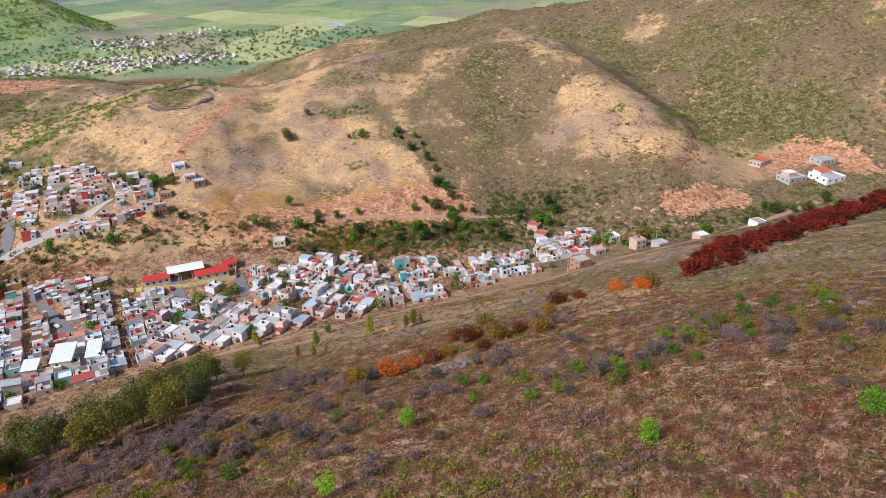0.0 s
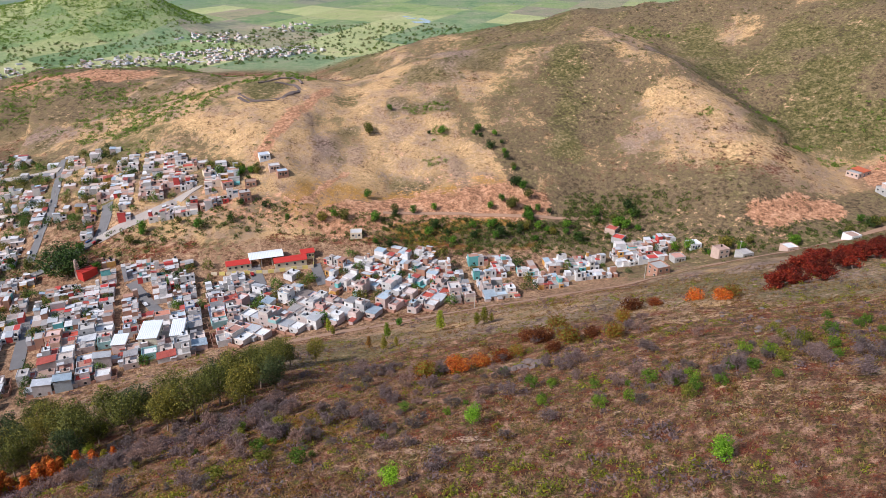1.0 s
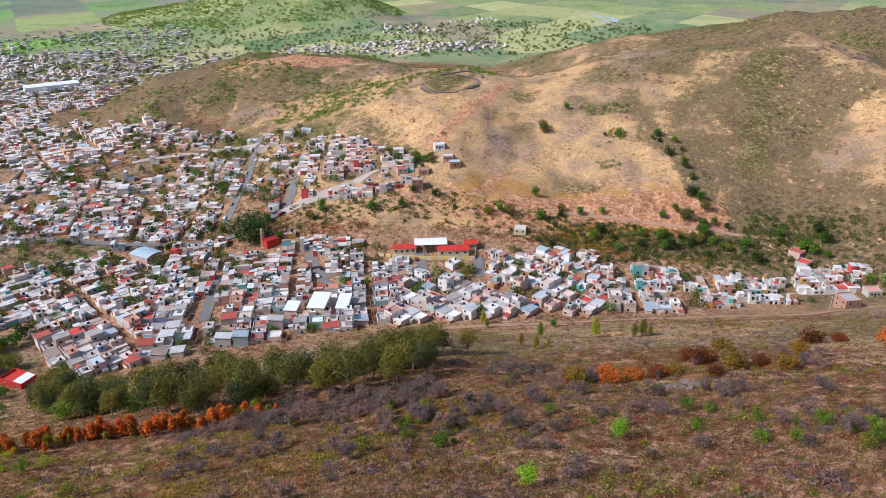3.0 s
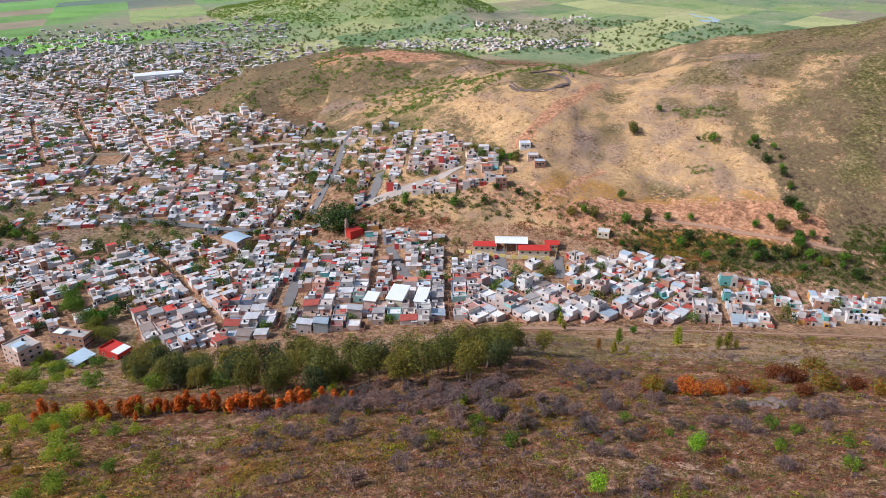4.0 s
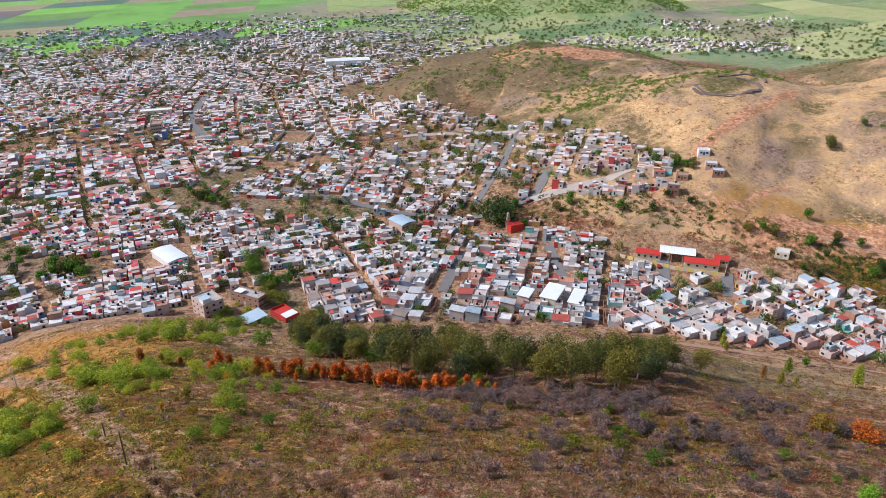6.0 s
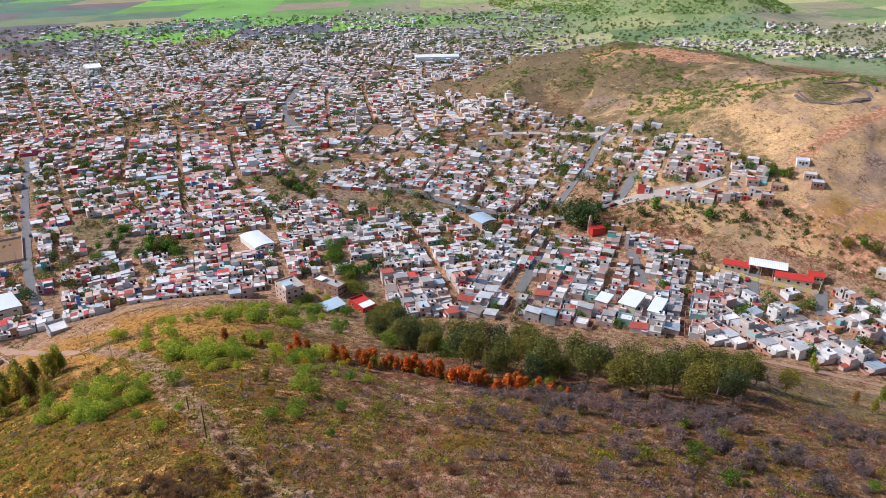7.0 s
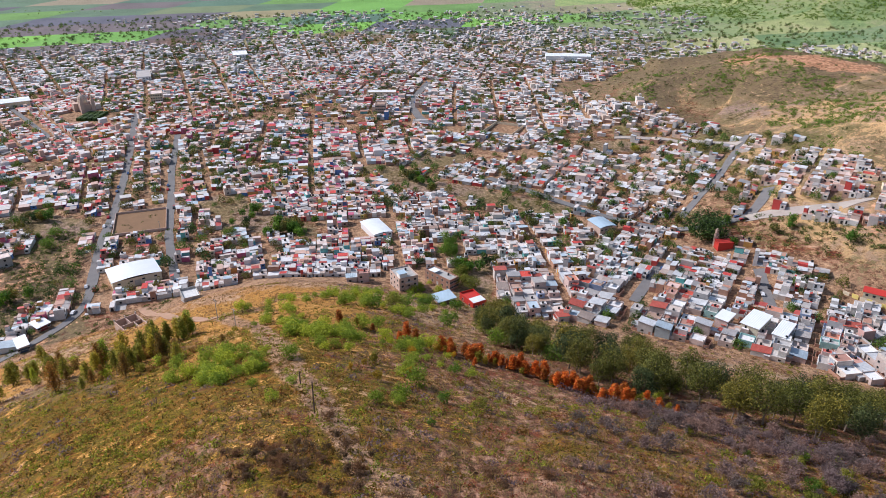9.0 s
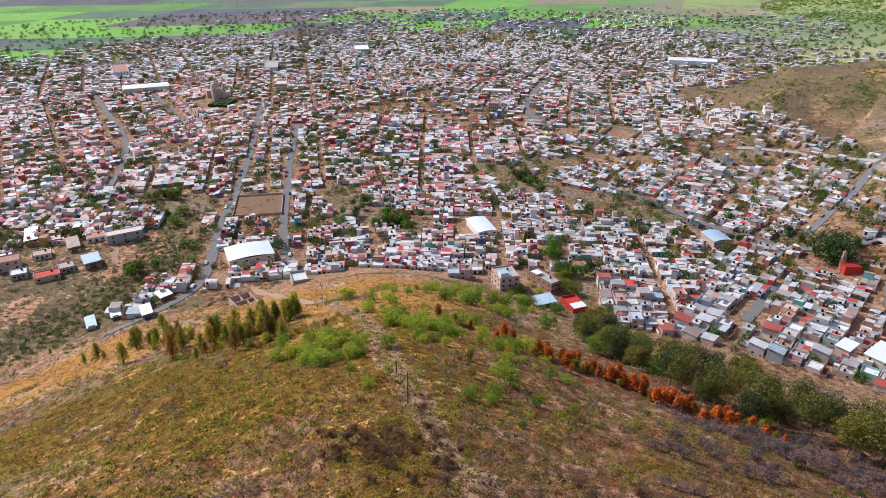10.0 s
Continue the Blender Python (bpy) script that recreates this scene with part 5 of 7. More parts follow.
    sheet_hall("market_hall", "hall with a pale blue and white metal roof", -372, 168, 87, 6.0, 11.2, 4.2, M_WHITE, M_WHITE_SHEET, arch=0.7, lean=0.0)
    sheet_hall("blue_hall", "broad hall under a blue-grey metal roof by the road", -304, 294, 82, 5.6, 7.2, 5.2, M_PINKISH, M_BLUE_SHEET, arch=0.9, lean=0.0)
    # the school behind the village
    sheet_hall("school_canopy", "open school court under an arched white roof", -144, 355, -65, 4.6, 9.2, 4.4, M_WHITE, M_WHITE_SHEET, arch=1.2, lean=0.0, open_sides=True)
    for x, y, turn, hx, hy in ((-158, 348, 25, 6.6, 3.2), (-130, 356, 25, 9.0, 3.6), (-122, 364, 25, 3.6, 2.8)):
        school = placed("school_building", "cream school building under a red pitched roof", "school", x, y, turn, "school buildings")
        part("wall_shell", Form().shell(-hx, hx, -hy, hy, -2.5, 3.3, 3.1), M_CREAM, school)
        window_rows(school, hx, hy, 1, 4, sides=(0, 180))
        roof = Form()
        for side in (-1, 1):
            n = len(roof.verts)
            roof.verts += [(-hx - 0.5, side * (hy + 0.5), 3.25), (hx + 0.5, side * (hy + 0.5), 3.25), (hx + 0.5, 0, 4.9), (-hx - 0.5, 0, 4.9), (-hx - 0.5, side * (hy + 0.5), 3.1), (hx + 0.5, side * (hy + 0.5), 3.1)]
            roof.faces += [(n, n + 1, n + 2, n + 3), (n + 4, n + 5, n + 1, n)]
        roof.verts += [(-hx - 0.5, -hy - 0.5, 3.1), (hx + 0.5, -hy - 0.5, 3.1), (hx + 0.5, hy + 0.5, 3.1), (-hx - 0.5, hy + 0.5, 3.1)]
        roof.faces += [(len(roof.verts) - 1 - k for k in range(4))]
        roof.faces[-1] = tuple(roof.faces[-1])
        part("roof", roof, M_RED, school, "bright red pitched roof")
    fence = placed("school_wall", "yellow and cream boundary wall in panels", "wall", 0, 0, 0, z=0)
    corners = [(-172, 340), (-163, 341), (-140, 346), (-116, 355), (-120, 369)]
    count = 0
    for (x0, y0), (x1, y1) in zip(corners, corners[1:]):
        steps = int(math.hypot(x1 - x0, y1 - y0) / 3.2)
        for k in range(steps):
            x, y = x0 + (x1 - x0) * (k + 0.5) / steps, y0 + (y1 - y0) * (k + 0.5) / steps
            part("wall_panel", Form().box(-1.6, 1.6, -0.12, 0.12, -1.5, 2.2 if count % 2 else 2.0), M_YELLOW if count % 2 else M_CREAM, fence, "", pose(x, y, level(x, y), 0, 0, math.degrees(math.atan2(y1 - y0, x1 - x0))))
            count += 1
    # tall shed roofs among the village houses
    for x, y, turn, hx, hy, z in ((-174, 275, 105, 7.4, 4.2, 7.0), (-163, 281, 108, 7.0, 2.8, 5.6), (-186, 268, 105, 4.0, 3.0, 5.0)):
        sheet_hall("roofed_house", "tall house under a big white roof sheet", x, y, turn, hx, hy, z, M_WALL, M_WHITE_SHEET, lean=0.9)
    # chapel with a bell tower
    chapel = placed("chapel", "small red-roofed chapel with a stone bell tower", "chapel", -243, 335, 63)
    part("nave", Form().shell(-4.5, 4.5, -3, 3, -2, 4.4, 4.2), M_RED, chapel)
    part("roof", Form().box(-4.7, 4.7, -3.2, 3.2, 4.4, 4.65), M_RED, chapel)
    part("tower", Form().box(-4.4, -2.2, 3.1, 5.3, -2, 7.5).box(-4.1, -2.5, 3.4, 5.0, 7.5, 9.6), M_PINKISH, chapel)
    part("tower_cap", Form().lathe(-3.3, 4.2, [(1.1, 9.6), (0.9, 10.2), (0.5, 10.7), (0.08, 11.2)], 8), M_PINKISH, chapel)
    part("door", Form().box(4.48, 4.56, -0.9, 0.9, 0, 2.6), M_DOOR, chapel)
    # parish church by the square
    church = placed("church", "pale stone parish church with a dome and tower", "church", -806, 41, 100)
    part("nave", Form().shell(-6, 6, -16, 16, -1, 7.5, 7.1), M_PINKISH, church)
    part("transept", Form().box(-10, 10, -4.2, 4.2, -1, 7.2), M_PINKISH, church)
    part("drum", Form().lathe(0, 0, [(4.8, 7.2), (4.8, 9.6), (5.0, 9.8)], 16), M_CREAM, church)
    part("dome", Form().lathe(0, 0, [(4.7, 9.8), (4.5, 11.2), (3.9, 12.8), (2.7, 14.1), (1.1, 14.9), (0.6, 15.0), (0.6, 16.4), (0.1, 17.2)], 16), M_PINKISH, church, "pale ribbed dome", None, True)
    for x in (-5.2, 5.2):
        part("bell_tower", Form().box(x - 1.7, x + 1.7, -18, -14.6, -1, 12).box(x - 1.2, x + 1.2, -17.5, -15.1, 12, 15), M_PINKISH, church)
        part("tower_cap", Form().lathe(x, -16.3, [(1.3, 15), (1.0, 16), (0.15, 17)], 8), M_CREAM, church)
    # square with clipped hedges
    square = placed("town_square", "town square planted with dark green hedges", "square", -767, 45, 150)
    for k in range(5):
        for j in range(4):
            part("hedge", Form().box(-14 + 5.8 * k, -9.6 + 5.8 * k, -10 + 5.2 * j, -6 + 5.2 * j, -0.5, 2.6), L_DARK, square)
    # far buildings
    for x, y, turn, hx, hy, s, wall, label in ((-806, 113, 170, 9, 6, 3, M_CREAM, "cream three-storey building among low houses"), (-640, 300, 150, 7, 5, 3, M_PINKISH, "tall pinkish house among low houses"),
                                               (-700, 330, 150, 6, 16, 2, M_CREAM, "long cream hall with a pale roof"), (-930, 120, 172, 22, 8, 2, M_WHITE, "long white market building"),
                                               (-980, -60, 184, 26, 9, 2, M_WHITE, "long white warehouse at the edge of the town"), (-1010, 260, 168, 18, 10, 2, M_WHITE, "white warehouse beside trees")):
        flat_building("large_building", label, x, y, turn, hx, hy, s, wall, M_ROOF, 5, False)
    sheet_hall("market_roof", "long white roofed market hall in the town", -860, -30, 182, 9, 24, 6.5, M_CREAM, M_WHITE_SHEET, arch=2.0, lean=0.0)
    sheet_hall("warehouse", "wide warehouse under a white metal roof", -760, 640, 145, 10, 30, 7, M_WHITE, M_WHITE_SHEET, arch=1.5, lean=0.0)
    # walled lot in the town
    lot = placed("walled_lot", "empty grassy lot inside a long pale wall", "lot", -520, 368, 125)
    for x0, x1, y0, y1 in ((-17, 17, -14, -13.7), (-17, 17, 13.7, 14), (-17, -16.7, -13.7, 13.7), (16.7, 17, -13.7, 13.7)):
        part("lot_wall", Form().box(x0, x1, y0, y1, -1, 2.8), M_CREAM, lot)
    # the row of sheds above the ravine, and the loose houses beyond it
    for x, y, turn, hx, hy, z, wall, sheet in ((-337, -56, 100, 1.9, 5.6, 2.3, M_BRICK, M_SHEET), (-342, -45, 98, 2.0, 4.6, 2.4, M_CREAM, M_WHITE_SHEET), (-333, -30, 98, 2.2, 5.0, 3.8, M_CONCRETE, M_WHITE_SHEET), (-352, -22, 112, 3.0, 4.0, 2.8, M_BRICK, M_WHITE_SHEET),
                                               (-411, -60, 102, 4.2, 6.2, 3.8, M_BRICK, M_BLUE_SHEET), (-462, -97, 96, 3.4, 10.5, 3.6, M_PINKISH, M_WHITE_SHEET), (-440, -72, 100, 3.2, 8.0, 3.2, M_CREAM, M_SHEET)):
        sheet_hall("shed", "low shed under a long metal roof by the ravine", x, y, turn, hx, hy, z, wall, sheet, lean=0.5)
    for x, y, turn, hx, hy, storeys, wall in ((-401, -82, 100, 6.4, 4.2, 1, M_PINKISH), (-409, -73, 104, 3.8, 4.4, 1, M_CONCRETE), (-432, -88, 96, 5.0, 4.0, 1, M_CREAM), (-441, -43, 100, 10.5, 4.2, 2, M_CONCRETE), (-423, -104, 98, 6.2, 4.8, 2, M_PINKISH),
                                              (-409, -97, 98, 4.2, 4.0, 1, M_CONCRETE), (-448, -60, 99, 5.2, 4.6, 1, M_WHITE), (-452, -84, 97, 4.4, 4.2, 1, M_BRICK), (-434, -108, 97, 4.4, 5.0, 1, M_BRICK)):
        flat_building("ravine_house", "plain block house on bare ground near the ravine", x, y, turn, hx, hy, storeys, wall, M_ROOF, 3 if hx > 5 else 2, storeys == 1, 0.5, "house", sides=(0, 270))
    # hillside compound at the valley's head
    villa = flat_building("white_villa", "white two-storey villa with an orange tiled terrace roof", 260, 452, 20, 8.0, 8.0, 1, M_WHITE, M_CONCRETE, 3, False, 0.9, "villa")
    part("terrace_room", Form().shell(-5.5, 3.5, 0.5, 7.2, 2.9, 5.4, 5.2), M_WHITE, villa)
    part("terrace_roof", Form().box(-6.2, 4.2, -0.2, 7.8, 5.4, 5.65, 0.6), M_ORANGE_TILE, villa, "orange tiled roof")
    grey = flat_building("grey_house", "grey concrete house with brick yard walls", 238, 455, 20, 7.5, 6.0, 1, M_CONCRETE, M_CONCRETE, 3)
    part("upper_room", Form().shell(-5, 2, -2, 4.5, 2.9, 5.7, 5.5), M_PINKISH, grey)
    part("upper_roof", Form().box(-5.2, 2.2, -2.2, 4.7, 5.7, 5.85), M_WHITE, grey)
    for x0, x1, y0, y1 in ((7.5, 17, -9.0, -8.75), (-9, 7.5, -10, -9.75), (16.75, 17, -8.75, 2)):
        part("yard_wall", Form().box(x0, x1, y0, y1, -2.5, 2.0), M_BRICK, grey)
    brick = flat_building("orange_roofed_house", "brick house with an orange tiled roof", 229, 486, 36, 6.5, 4.5, 1, M_PINKISH, M_CONCRETE, 3, False, 0.3, "house")
    part("tiled_roof", Form().box(-1.5, 6.9, -4.8, 4.8, 3.3, 3.55, 0.5), M_ORANGE_TILE, brick, "orange tiled roof")
    flat_building("quarry_block", "grey unfinished concrete block on a terrace", 270, 479, 18, 6.5, 5.5, 1, M_CONCRETE, M_CONCRETE, 2, False, 0.2)
    # scattered houses on the valley's upper side
    flat_building("brick_tower_house", "narrow two-storey raw brick house with a blue gate", 79, 362, 28, 4.2, 4.4, 2, M_BRICK, M_CONCRETE, 2, False, 0.6, "house")
    for x, y, turn, s, wall in ((60, 422, 60, 1, M_PINKISH), (63, 411, 62, 1, M_CONCRETE), (105, 398, 20, 1, M_WHITE), (117, 384, 25, 2, M_PINKISH), (94, 386, 20, 1, M_CONCRETE), (153, 381, 22, 1, M_PINKISH),
                                (190, 392, 25, 1, M_WHITE), (-98, 388, 12, 1, M_CREAM), (-206, 428, 40, 1, M_CREAM), (-174, 447, 30, 1, M_WHITE), (-190, 418, 35, 1, M_PINKISH), (-175, 421, 20, 1, M_BRICK),
                                (88, 398, 30, 1, M_CONCRETE), (128, 377, 25, 1, M_CONCRETE), (-215, 440, 30, 1, M_PINKISH), (-173, 404, 30, 2, M_BRICK), (-224, 436, 24, 1, M_CREAM), (-164, 437, 28, 1, M_PINKISH), (-157, 432, 30, 1, M_BRICK), (-232, 444, 24, 1, M_WHITE), (-196, 396, 35, 1, M_BRICK)):
        flat_building("hillside_house", "small plain block house on the dry slope", x, y, turn, 3.6, 3.4, s, wall, M_ROOF, 2, s == 2, 0.4, "house", sides=(0, 180))


build_marks()


# ---- poles, cars, rocks ----
def utility_pole(x, y, high, material, label, arm=True, lean=0.0):
    pole = placed("utility_pole", label, "pole", x, y, 20, "utility poles")
    part("shaft", Form().tube((0, 0, -1), (lean, 0, high), 0.16, 0.11, 8), material, pole)
    if arm:
        part("crossarm", Form().box(-1.1, 1.1, -0.06, 0.06, high - 0.7, high - 0.55), material, pole)
        for k in (-1, 0, 1):
            part("insulator", Form().lathe(k * 0.95, 0, [(0.05, high - 0.55), (0.09, high - 0.45), (0.04, high - 0.3)], 6), M_GLASS, pole)


utility_pole(-99, 31, 7.0, M_POLE, "dark weathered wooden pole on the grassy spur", False, 0.15)
utility_pole(-116, 34, 3.2, M_POLE, "short dark wooden pole beside the path", False)
for px, py, ph in ((-232, 40, 8.5), (-207, 41, 7.0), (-338, 52, 8.5), (70, 352, 8.0), (128, 385, 8.5), (-20, 316, 8.0), (228, 408, 8.0), (-236, 272, 8.0), (-300, 372, 8.5), (-318, 425, 8.5), (-418, 8, 8.5), (-440, 50, 8.5)):
    utility_pole(px, py, ph, M_GREY_POLE, "pale concrete utility pole with a crossarm")


def build_car():
    car = thing("car", "small parked car at the side of the street", "car", "parked cars")
    body = Form()
    side = [(-2.1, 0.35), (2.1, 0.35), (2.15, 0.75), (1.35, 0.95), (0.75, 1.42), (-1.0, 1.45), (-1.75, 1.0), (-2.15, 0.9)]
    for y in (-0.85, 0.85):
        body.verts += [(x, y * (0.86 if z > 1.2 else 1.0), z) for x, z in side]
    n = len(side)
    body.faces += [tuple(range(n)), tuple(range(2 * n - 1, n - 1, -1))] + [(k, n + k, n + (k + 1) % n, (k + 1) % n) for k in range(n)]
    part("body", body, M_CAR, car)
    for y in (-0.8, 0.8):
        part("side_window", Form().box(-1.15, 0.7, y - 0.03, y + 0.03, 1.0, 1.34), M_GLASS, car)
    for x in (-1.35, 1.3):
        for y in (-0.82, 0.82):
            wheel = Form().tube((0, -0.1, 0), (0, 0.1, 0), 0.32, 0.32, 12)
            part("wheel", wheel, M_RUBBER, car, "", pose(x, y, 0.32))
    return car


def park_cars():
    rng = random.Random(3)
    first = build_car()
    spots = []
    for line, count in ((STREETS[0][1], 11), (STREETS[1][1], 8), (STREETS[5][1], 6), (STREETS[2][1], 5), (STREETS[6][1], 2), (STREETS[7][1], 2), (STREETS[13][1], 3), (STREETS[10][1], 4), (STREETS[8][1], 1)):
        for _ in range(count):
            k = rng.randrange(len(line) - 1)
            (x0, y0), (x1, y1), s = line[k], line[k + 1], rng.random()
            turn = math.atan2(y1 - y0, x1 - x0)
            off = rng.choice((-1, 1)) * 2.3
            spots.append((x0 + (x1 - x0) * s - off * math.sin(turn), y0 + (y1 - y0) * s + off * math.cos(turn), turn))
    for k, (x, y, turn) in enumerate(spots):
        m = pose(x, y, level(x, y) + 0.22, 0, 0, math.degrees(turn) + (180 if k % 2 else 0))
        if k:
            copy_thing(first, m)
        else:
            first.matrix_basis = m


park_cars()


def rock_mesh(seed):
    rng = random.Random(seed)
    bm = bmesh.new()
    bmesh.ops.create_icosphere(bm, subdivisions=2, radius=1)
    for v in bm.verts:
        v.co *= 1 + 0.5 * noise.noise(v.co * 1.3 + Vector((seed, 0, 0))) + 0.2 * noise.noise(v.co * 3.1)
        v.co.z *= 0.7
        v.co.x = max(min(v.co.x, 0.85 + 0.1 * rng.random()), -0.9)
    mesh = bpy.data.meshes.new("boulder")
    bm.to_mesh(mesh)
    bm.free()
    mesh.materials.append(M_ROCK)
    return mesh


def build_rocks():
    rng = random.Random(8)
    shapes = [rock_mesh(k) for k in range(5)]
    for cx, cy, spread, count, size in ((3, 165, 5, 9, 2.2), (96, 142, 7, 6, 1.5), (62, 165, 6, 5, 1.1), (70, 190, 10, 6, 0.9), (80, 80, 14, 9, 0.5), (30, 75, 18, 10, 0.4), (-85, 33, 14, 9, 0.4), (-110, 20, 25, 7, 0.5), (-40, 70, 25, 8, 0.45), (110, 190, 10, 5, 1.0)):
        for _ in range(count):
            x, y = rng.gauss(cx, spread * 0.6), rng.gauss(cy, spread * 0.6)
            ob = tagged(new("boulder", rng.choice(shapes)), "rough grey-brown boulder lying on the hillside", "boulder", "boulders")
            s = size * rng.uniform(0.5, 1.3)
            ob.matrix_basis = pose(x, y, level(x, y) - 0.18 * s, rng.uniform(-20, 20), rng.uniform(-20, 20), rng.uniform(0, 360)) @ Matrix.Diagonal((s, s * rng.uniform(0.7, 1.1), s, 1))


build_rocks()
pond = tagged(new("pond", mesh_of("pond", [(-278, 1630, 0), (-228, 1496, 0), (-197, 1500, 0), (-200, 1536, 0), (-225, 1590, 0)], [(0, 1, 2, 3, 4)], M_POND)), "still pale water far off in the plain", "pond", kind="structure")
pond.location.z = 0.3 + sorted(level(v.co.x, v.co.y) for v in pond.data.vertices)[2]


def stone_bank(name, label, points, high, thick):
    """A low dry-stone wall along a line on the mound."""
    line = [Vector((*q, 0)) for q in points]
    form = Form()
    for a, b in zip(line, line[1:]):
        steps = max(1, int((b - a).length / 2.0))
        for k in range(steps):
            q, w = a.lerp(b, k / steps), a.lerp(b, (k + 1.1) / steps)
            form.tube((q.x, q.y, level(q.x, q.y) + 0.2), (w.x, w.y, level(w.x, w.y) + 0.2), thick, thick * 0.9, 6)
    wall = thing(name, label, "stone wall", "walls on the mound")
    part("wall_bank", form, M_ROCK, wall)


stone_bank("stone_wall", "low curved dark stone wall round a bare mound", ((-224, 540), (-223, 534), (-217, 529), (-211, 527), (-203, 527), (-195, 529), (-187, 533), (-180, 538)), 1.0, 0.9)
stone_bank("stone_wall", "ruined stone wall on top of a bare mound", ((-218, 566), (-215, 571), (-205, 583), (-196, 587), (-190, 586), (-183, 572)), 1.0, 1.1)


# ---- plants ----
def leaf_quads(centres, normals_bias, size, rng, slim=0.5):
    """Loose leaves: one small triangle at each centre, turned at random but mostly outwards."""
    n = len(centres)
    way = normals_bias + rng.normal(0, 0.75, (n, 3))
    way /= np.linalg.norm(way, axis=1, keepdims=True) + 1e-9
    helper = rng.normal(0, 1, (n, 3))
    u = np.cross(way, helper)
    u /= np.linalg.norm(u, axis=1, keepdims=True) + 1e-9
    v = np.cross(way, u)
    s = size * rng.uniform(0.6, 1.35, (n, 1))
    u, v = u * s * 0.6, v * s * slim
    verts = np.stack([centres - u - v * 0.4, centres + u * 0.2 - v, centres + u * 0.8 + v * 1.4], 1).reshape(-1, 3)
    return verts, np.arange(3 * n).reshape(-1, 3)


def crown_mesh(name, blobs, count, leaf, material, seed, hollow=0.62):
    """Leaves in several uneven clumps: blobs of (x, y, z, radius, flatness)."""
    rng = np.random.default_rng(seed)
    b = np.array(blobs, float)
    weight = b[:, 3] ** 2
    pick = rng.choice(len(b), count, p=weight / weight.sum())
    way = rng.normal(0, 1, (count, 3))
    way /= np.linalg.norm(way, axis=1, keepdims=True)
    reach = b[pick, 3] * rng.uniform(hollow, 1.06, count) * (1 + 0.18 * np.sin(5 * way[:, 0] + pick) * np.cos(4 * way[:, 1]))
    off = way * reach[:, None]
    off[:, 2] *= b[pick, 4]
    verts, faces = leaf_quads(b[pick, :3] + off, way + (0, 0, 0.35), leaf, rng)
    return mesh_of(name, verts.tolist(), faces.tolist(), material)


def limbs(form, start, way, length, radius, rng, depth, spread=0.55, sides=5, shrink=0.62, rise=0.15):
    """Branches, each forking into smaller ones."""
    end = start + way * length
    form.tube(start, end, radius, radius * shrink, sides)
    ends = [end]
    if depth > 0:
        for _ in range(rng.choice((2, 3))):
            turn = Vector((rng.gauss(0, spread), rng.gauss(0, spread), rng.gauss(0, spread * 0.6) + rise))
            ends += limbs(form, end, (way + turn).normalized(), length * rng.uniform(0.55, 0.85), radius * shrink, rng, depth - 1, spread, max(3, sides - 1), shrink, rise)
    return ends


def make_tree(name, label, category, group, seed, high, wide, trunk_share, blob_count, leaves, leaf, crown_material, bark=None, cone=0.0, flat=0.85, bole=0.022, limbed=True, clump=1.0):
    """A tapered trunk with limbs and a crown of many leaves; cone narrows the crown upwards."""
    rng = random.Random(seed)
    tree = thing(name, label, category, group)
    form = Form()
    fork = high * trunk_share
    form.tube((0, 0, -0.6), (rng.gauss(0, 0.02) * high, rng.gauss(0, 0.02) * high, fork), high * bole, high * bole * 0.7, 7)
    blobs = []
    for k in range(blob_count):
        s = (k + 0.5) / blob_count
        z = fork + (high - fork) * (0.12 + 0.72 * s)
        out = wide * 0.5 * (1 - cone * s) * (0.62 if not cone else 0.35) * rng.uniform(0.35, 1.0) * (1 + 0.25 * (clump < 1) * math.sin(math.pi * min(1, s + 0.2)))
        a = k * 2.4 + rng.uniform(-0.5, 0.5)
        size = clump * wide * rng.uniform(0.20, 0.31) * (1 - 0.75 * cone * s) * (1.25 if cone else 1)
        x, y = out * math.cos(a), out * math.sin(a)
        blobs.append((x, y, z, size, flat * rng.uniform(0.85, 1.15)))
        if limbed:
            form.tube((0, 0, fork * rng.uniform(0.7, 1.0)), (x * 0.9, y * 0.9, z), high * bole * 0.45, high * bole * 0.12, 4)
    if not limbed:
        form.tube((0, 0, fork * 0.9), (0, 0, high * 0.8), high * bole * 0.7, high * bole * 0.2, 6)
    part("trunk", form, bark or M_BARK, tree)
    part("crown", crown_mesh("crown", blobs, leaves, leaf, crown_material, seed), None, tree)
    return tree


def make_bare_shrub(name, label, group, seed, high, haze, material=None, twig=0.16, leaf_material=None):
    """A leafless thorn bush: forking grey-purple stems and fine twigs."""
    rng = random.Random(seed)
    shrub = thing(name, label, "shrub", group)
    form = Form()
    tips = []
    for k in range(rng.choice((3, 4, 5))):
        a = rng.uniform(0, 6.3)
        way = Vector((0.65 * math.cos(a), 0.65 * math.sin(a), 1)).normalized()
        tips += limbs(form, Vector((0.1 * math.cos(a), 0.1 * math.sin(a), -0.3)), way, high * 0.34, high * 0.022, rng, 3, 0.6, 3, 0.6, 0.12)
    part("stem", form, material or M_TWIG, shrub)
    nprng = np.random.default_rng(seed)
    tip = np.array([tuple(t) for t in tips])
    tip = tip[tip[:, 2] > high * 0.3]
    pick = nprng.integers(0, len(tip), haze)
    centres = tip[pick] + nprng.normal(0, high * 0.09, (haze, 3))
    verts, faces = leaf_quads(centres, nprng.normal(0, 1, (haze, 3)), high * twig, nprng, 0.14 if twig > 0.1 else 0.5)
    part("crown", mesh_of("crown", verts.tolist(), faces.tolist(), leaf_material or L_PURPLE), None, shrub)
    return shrub


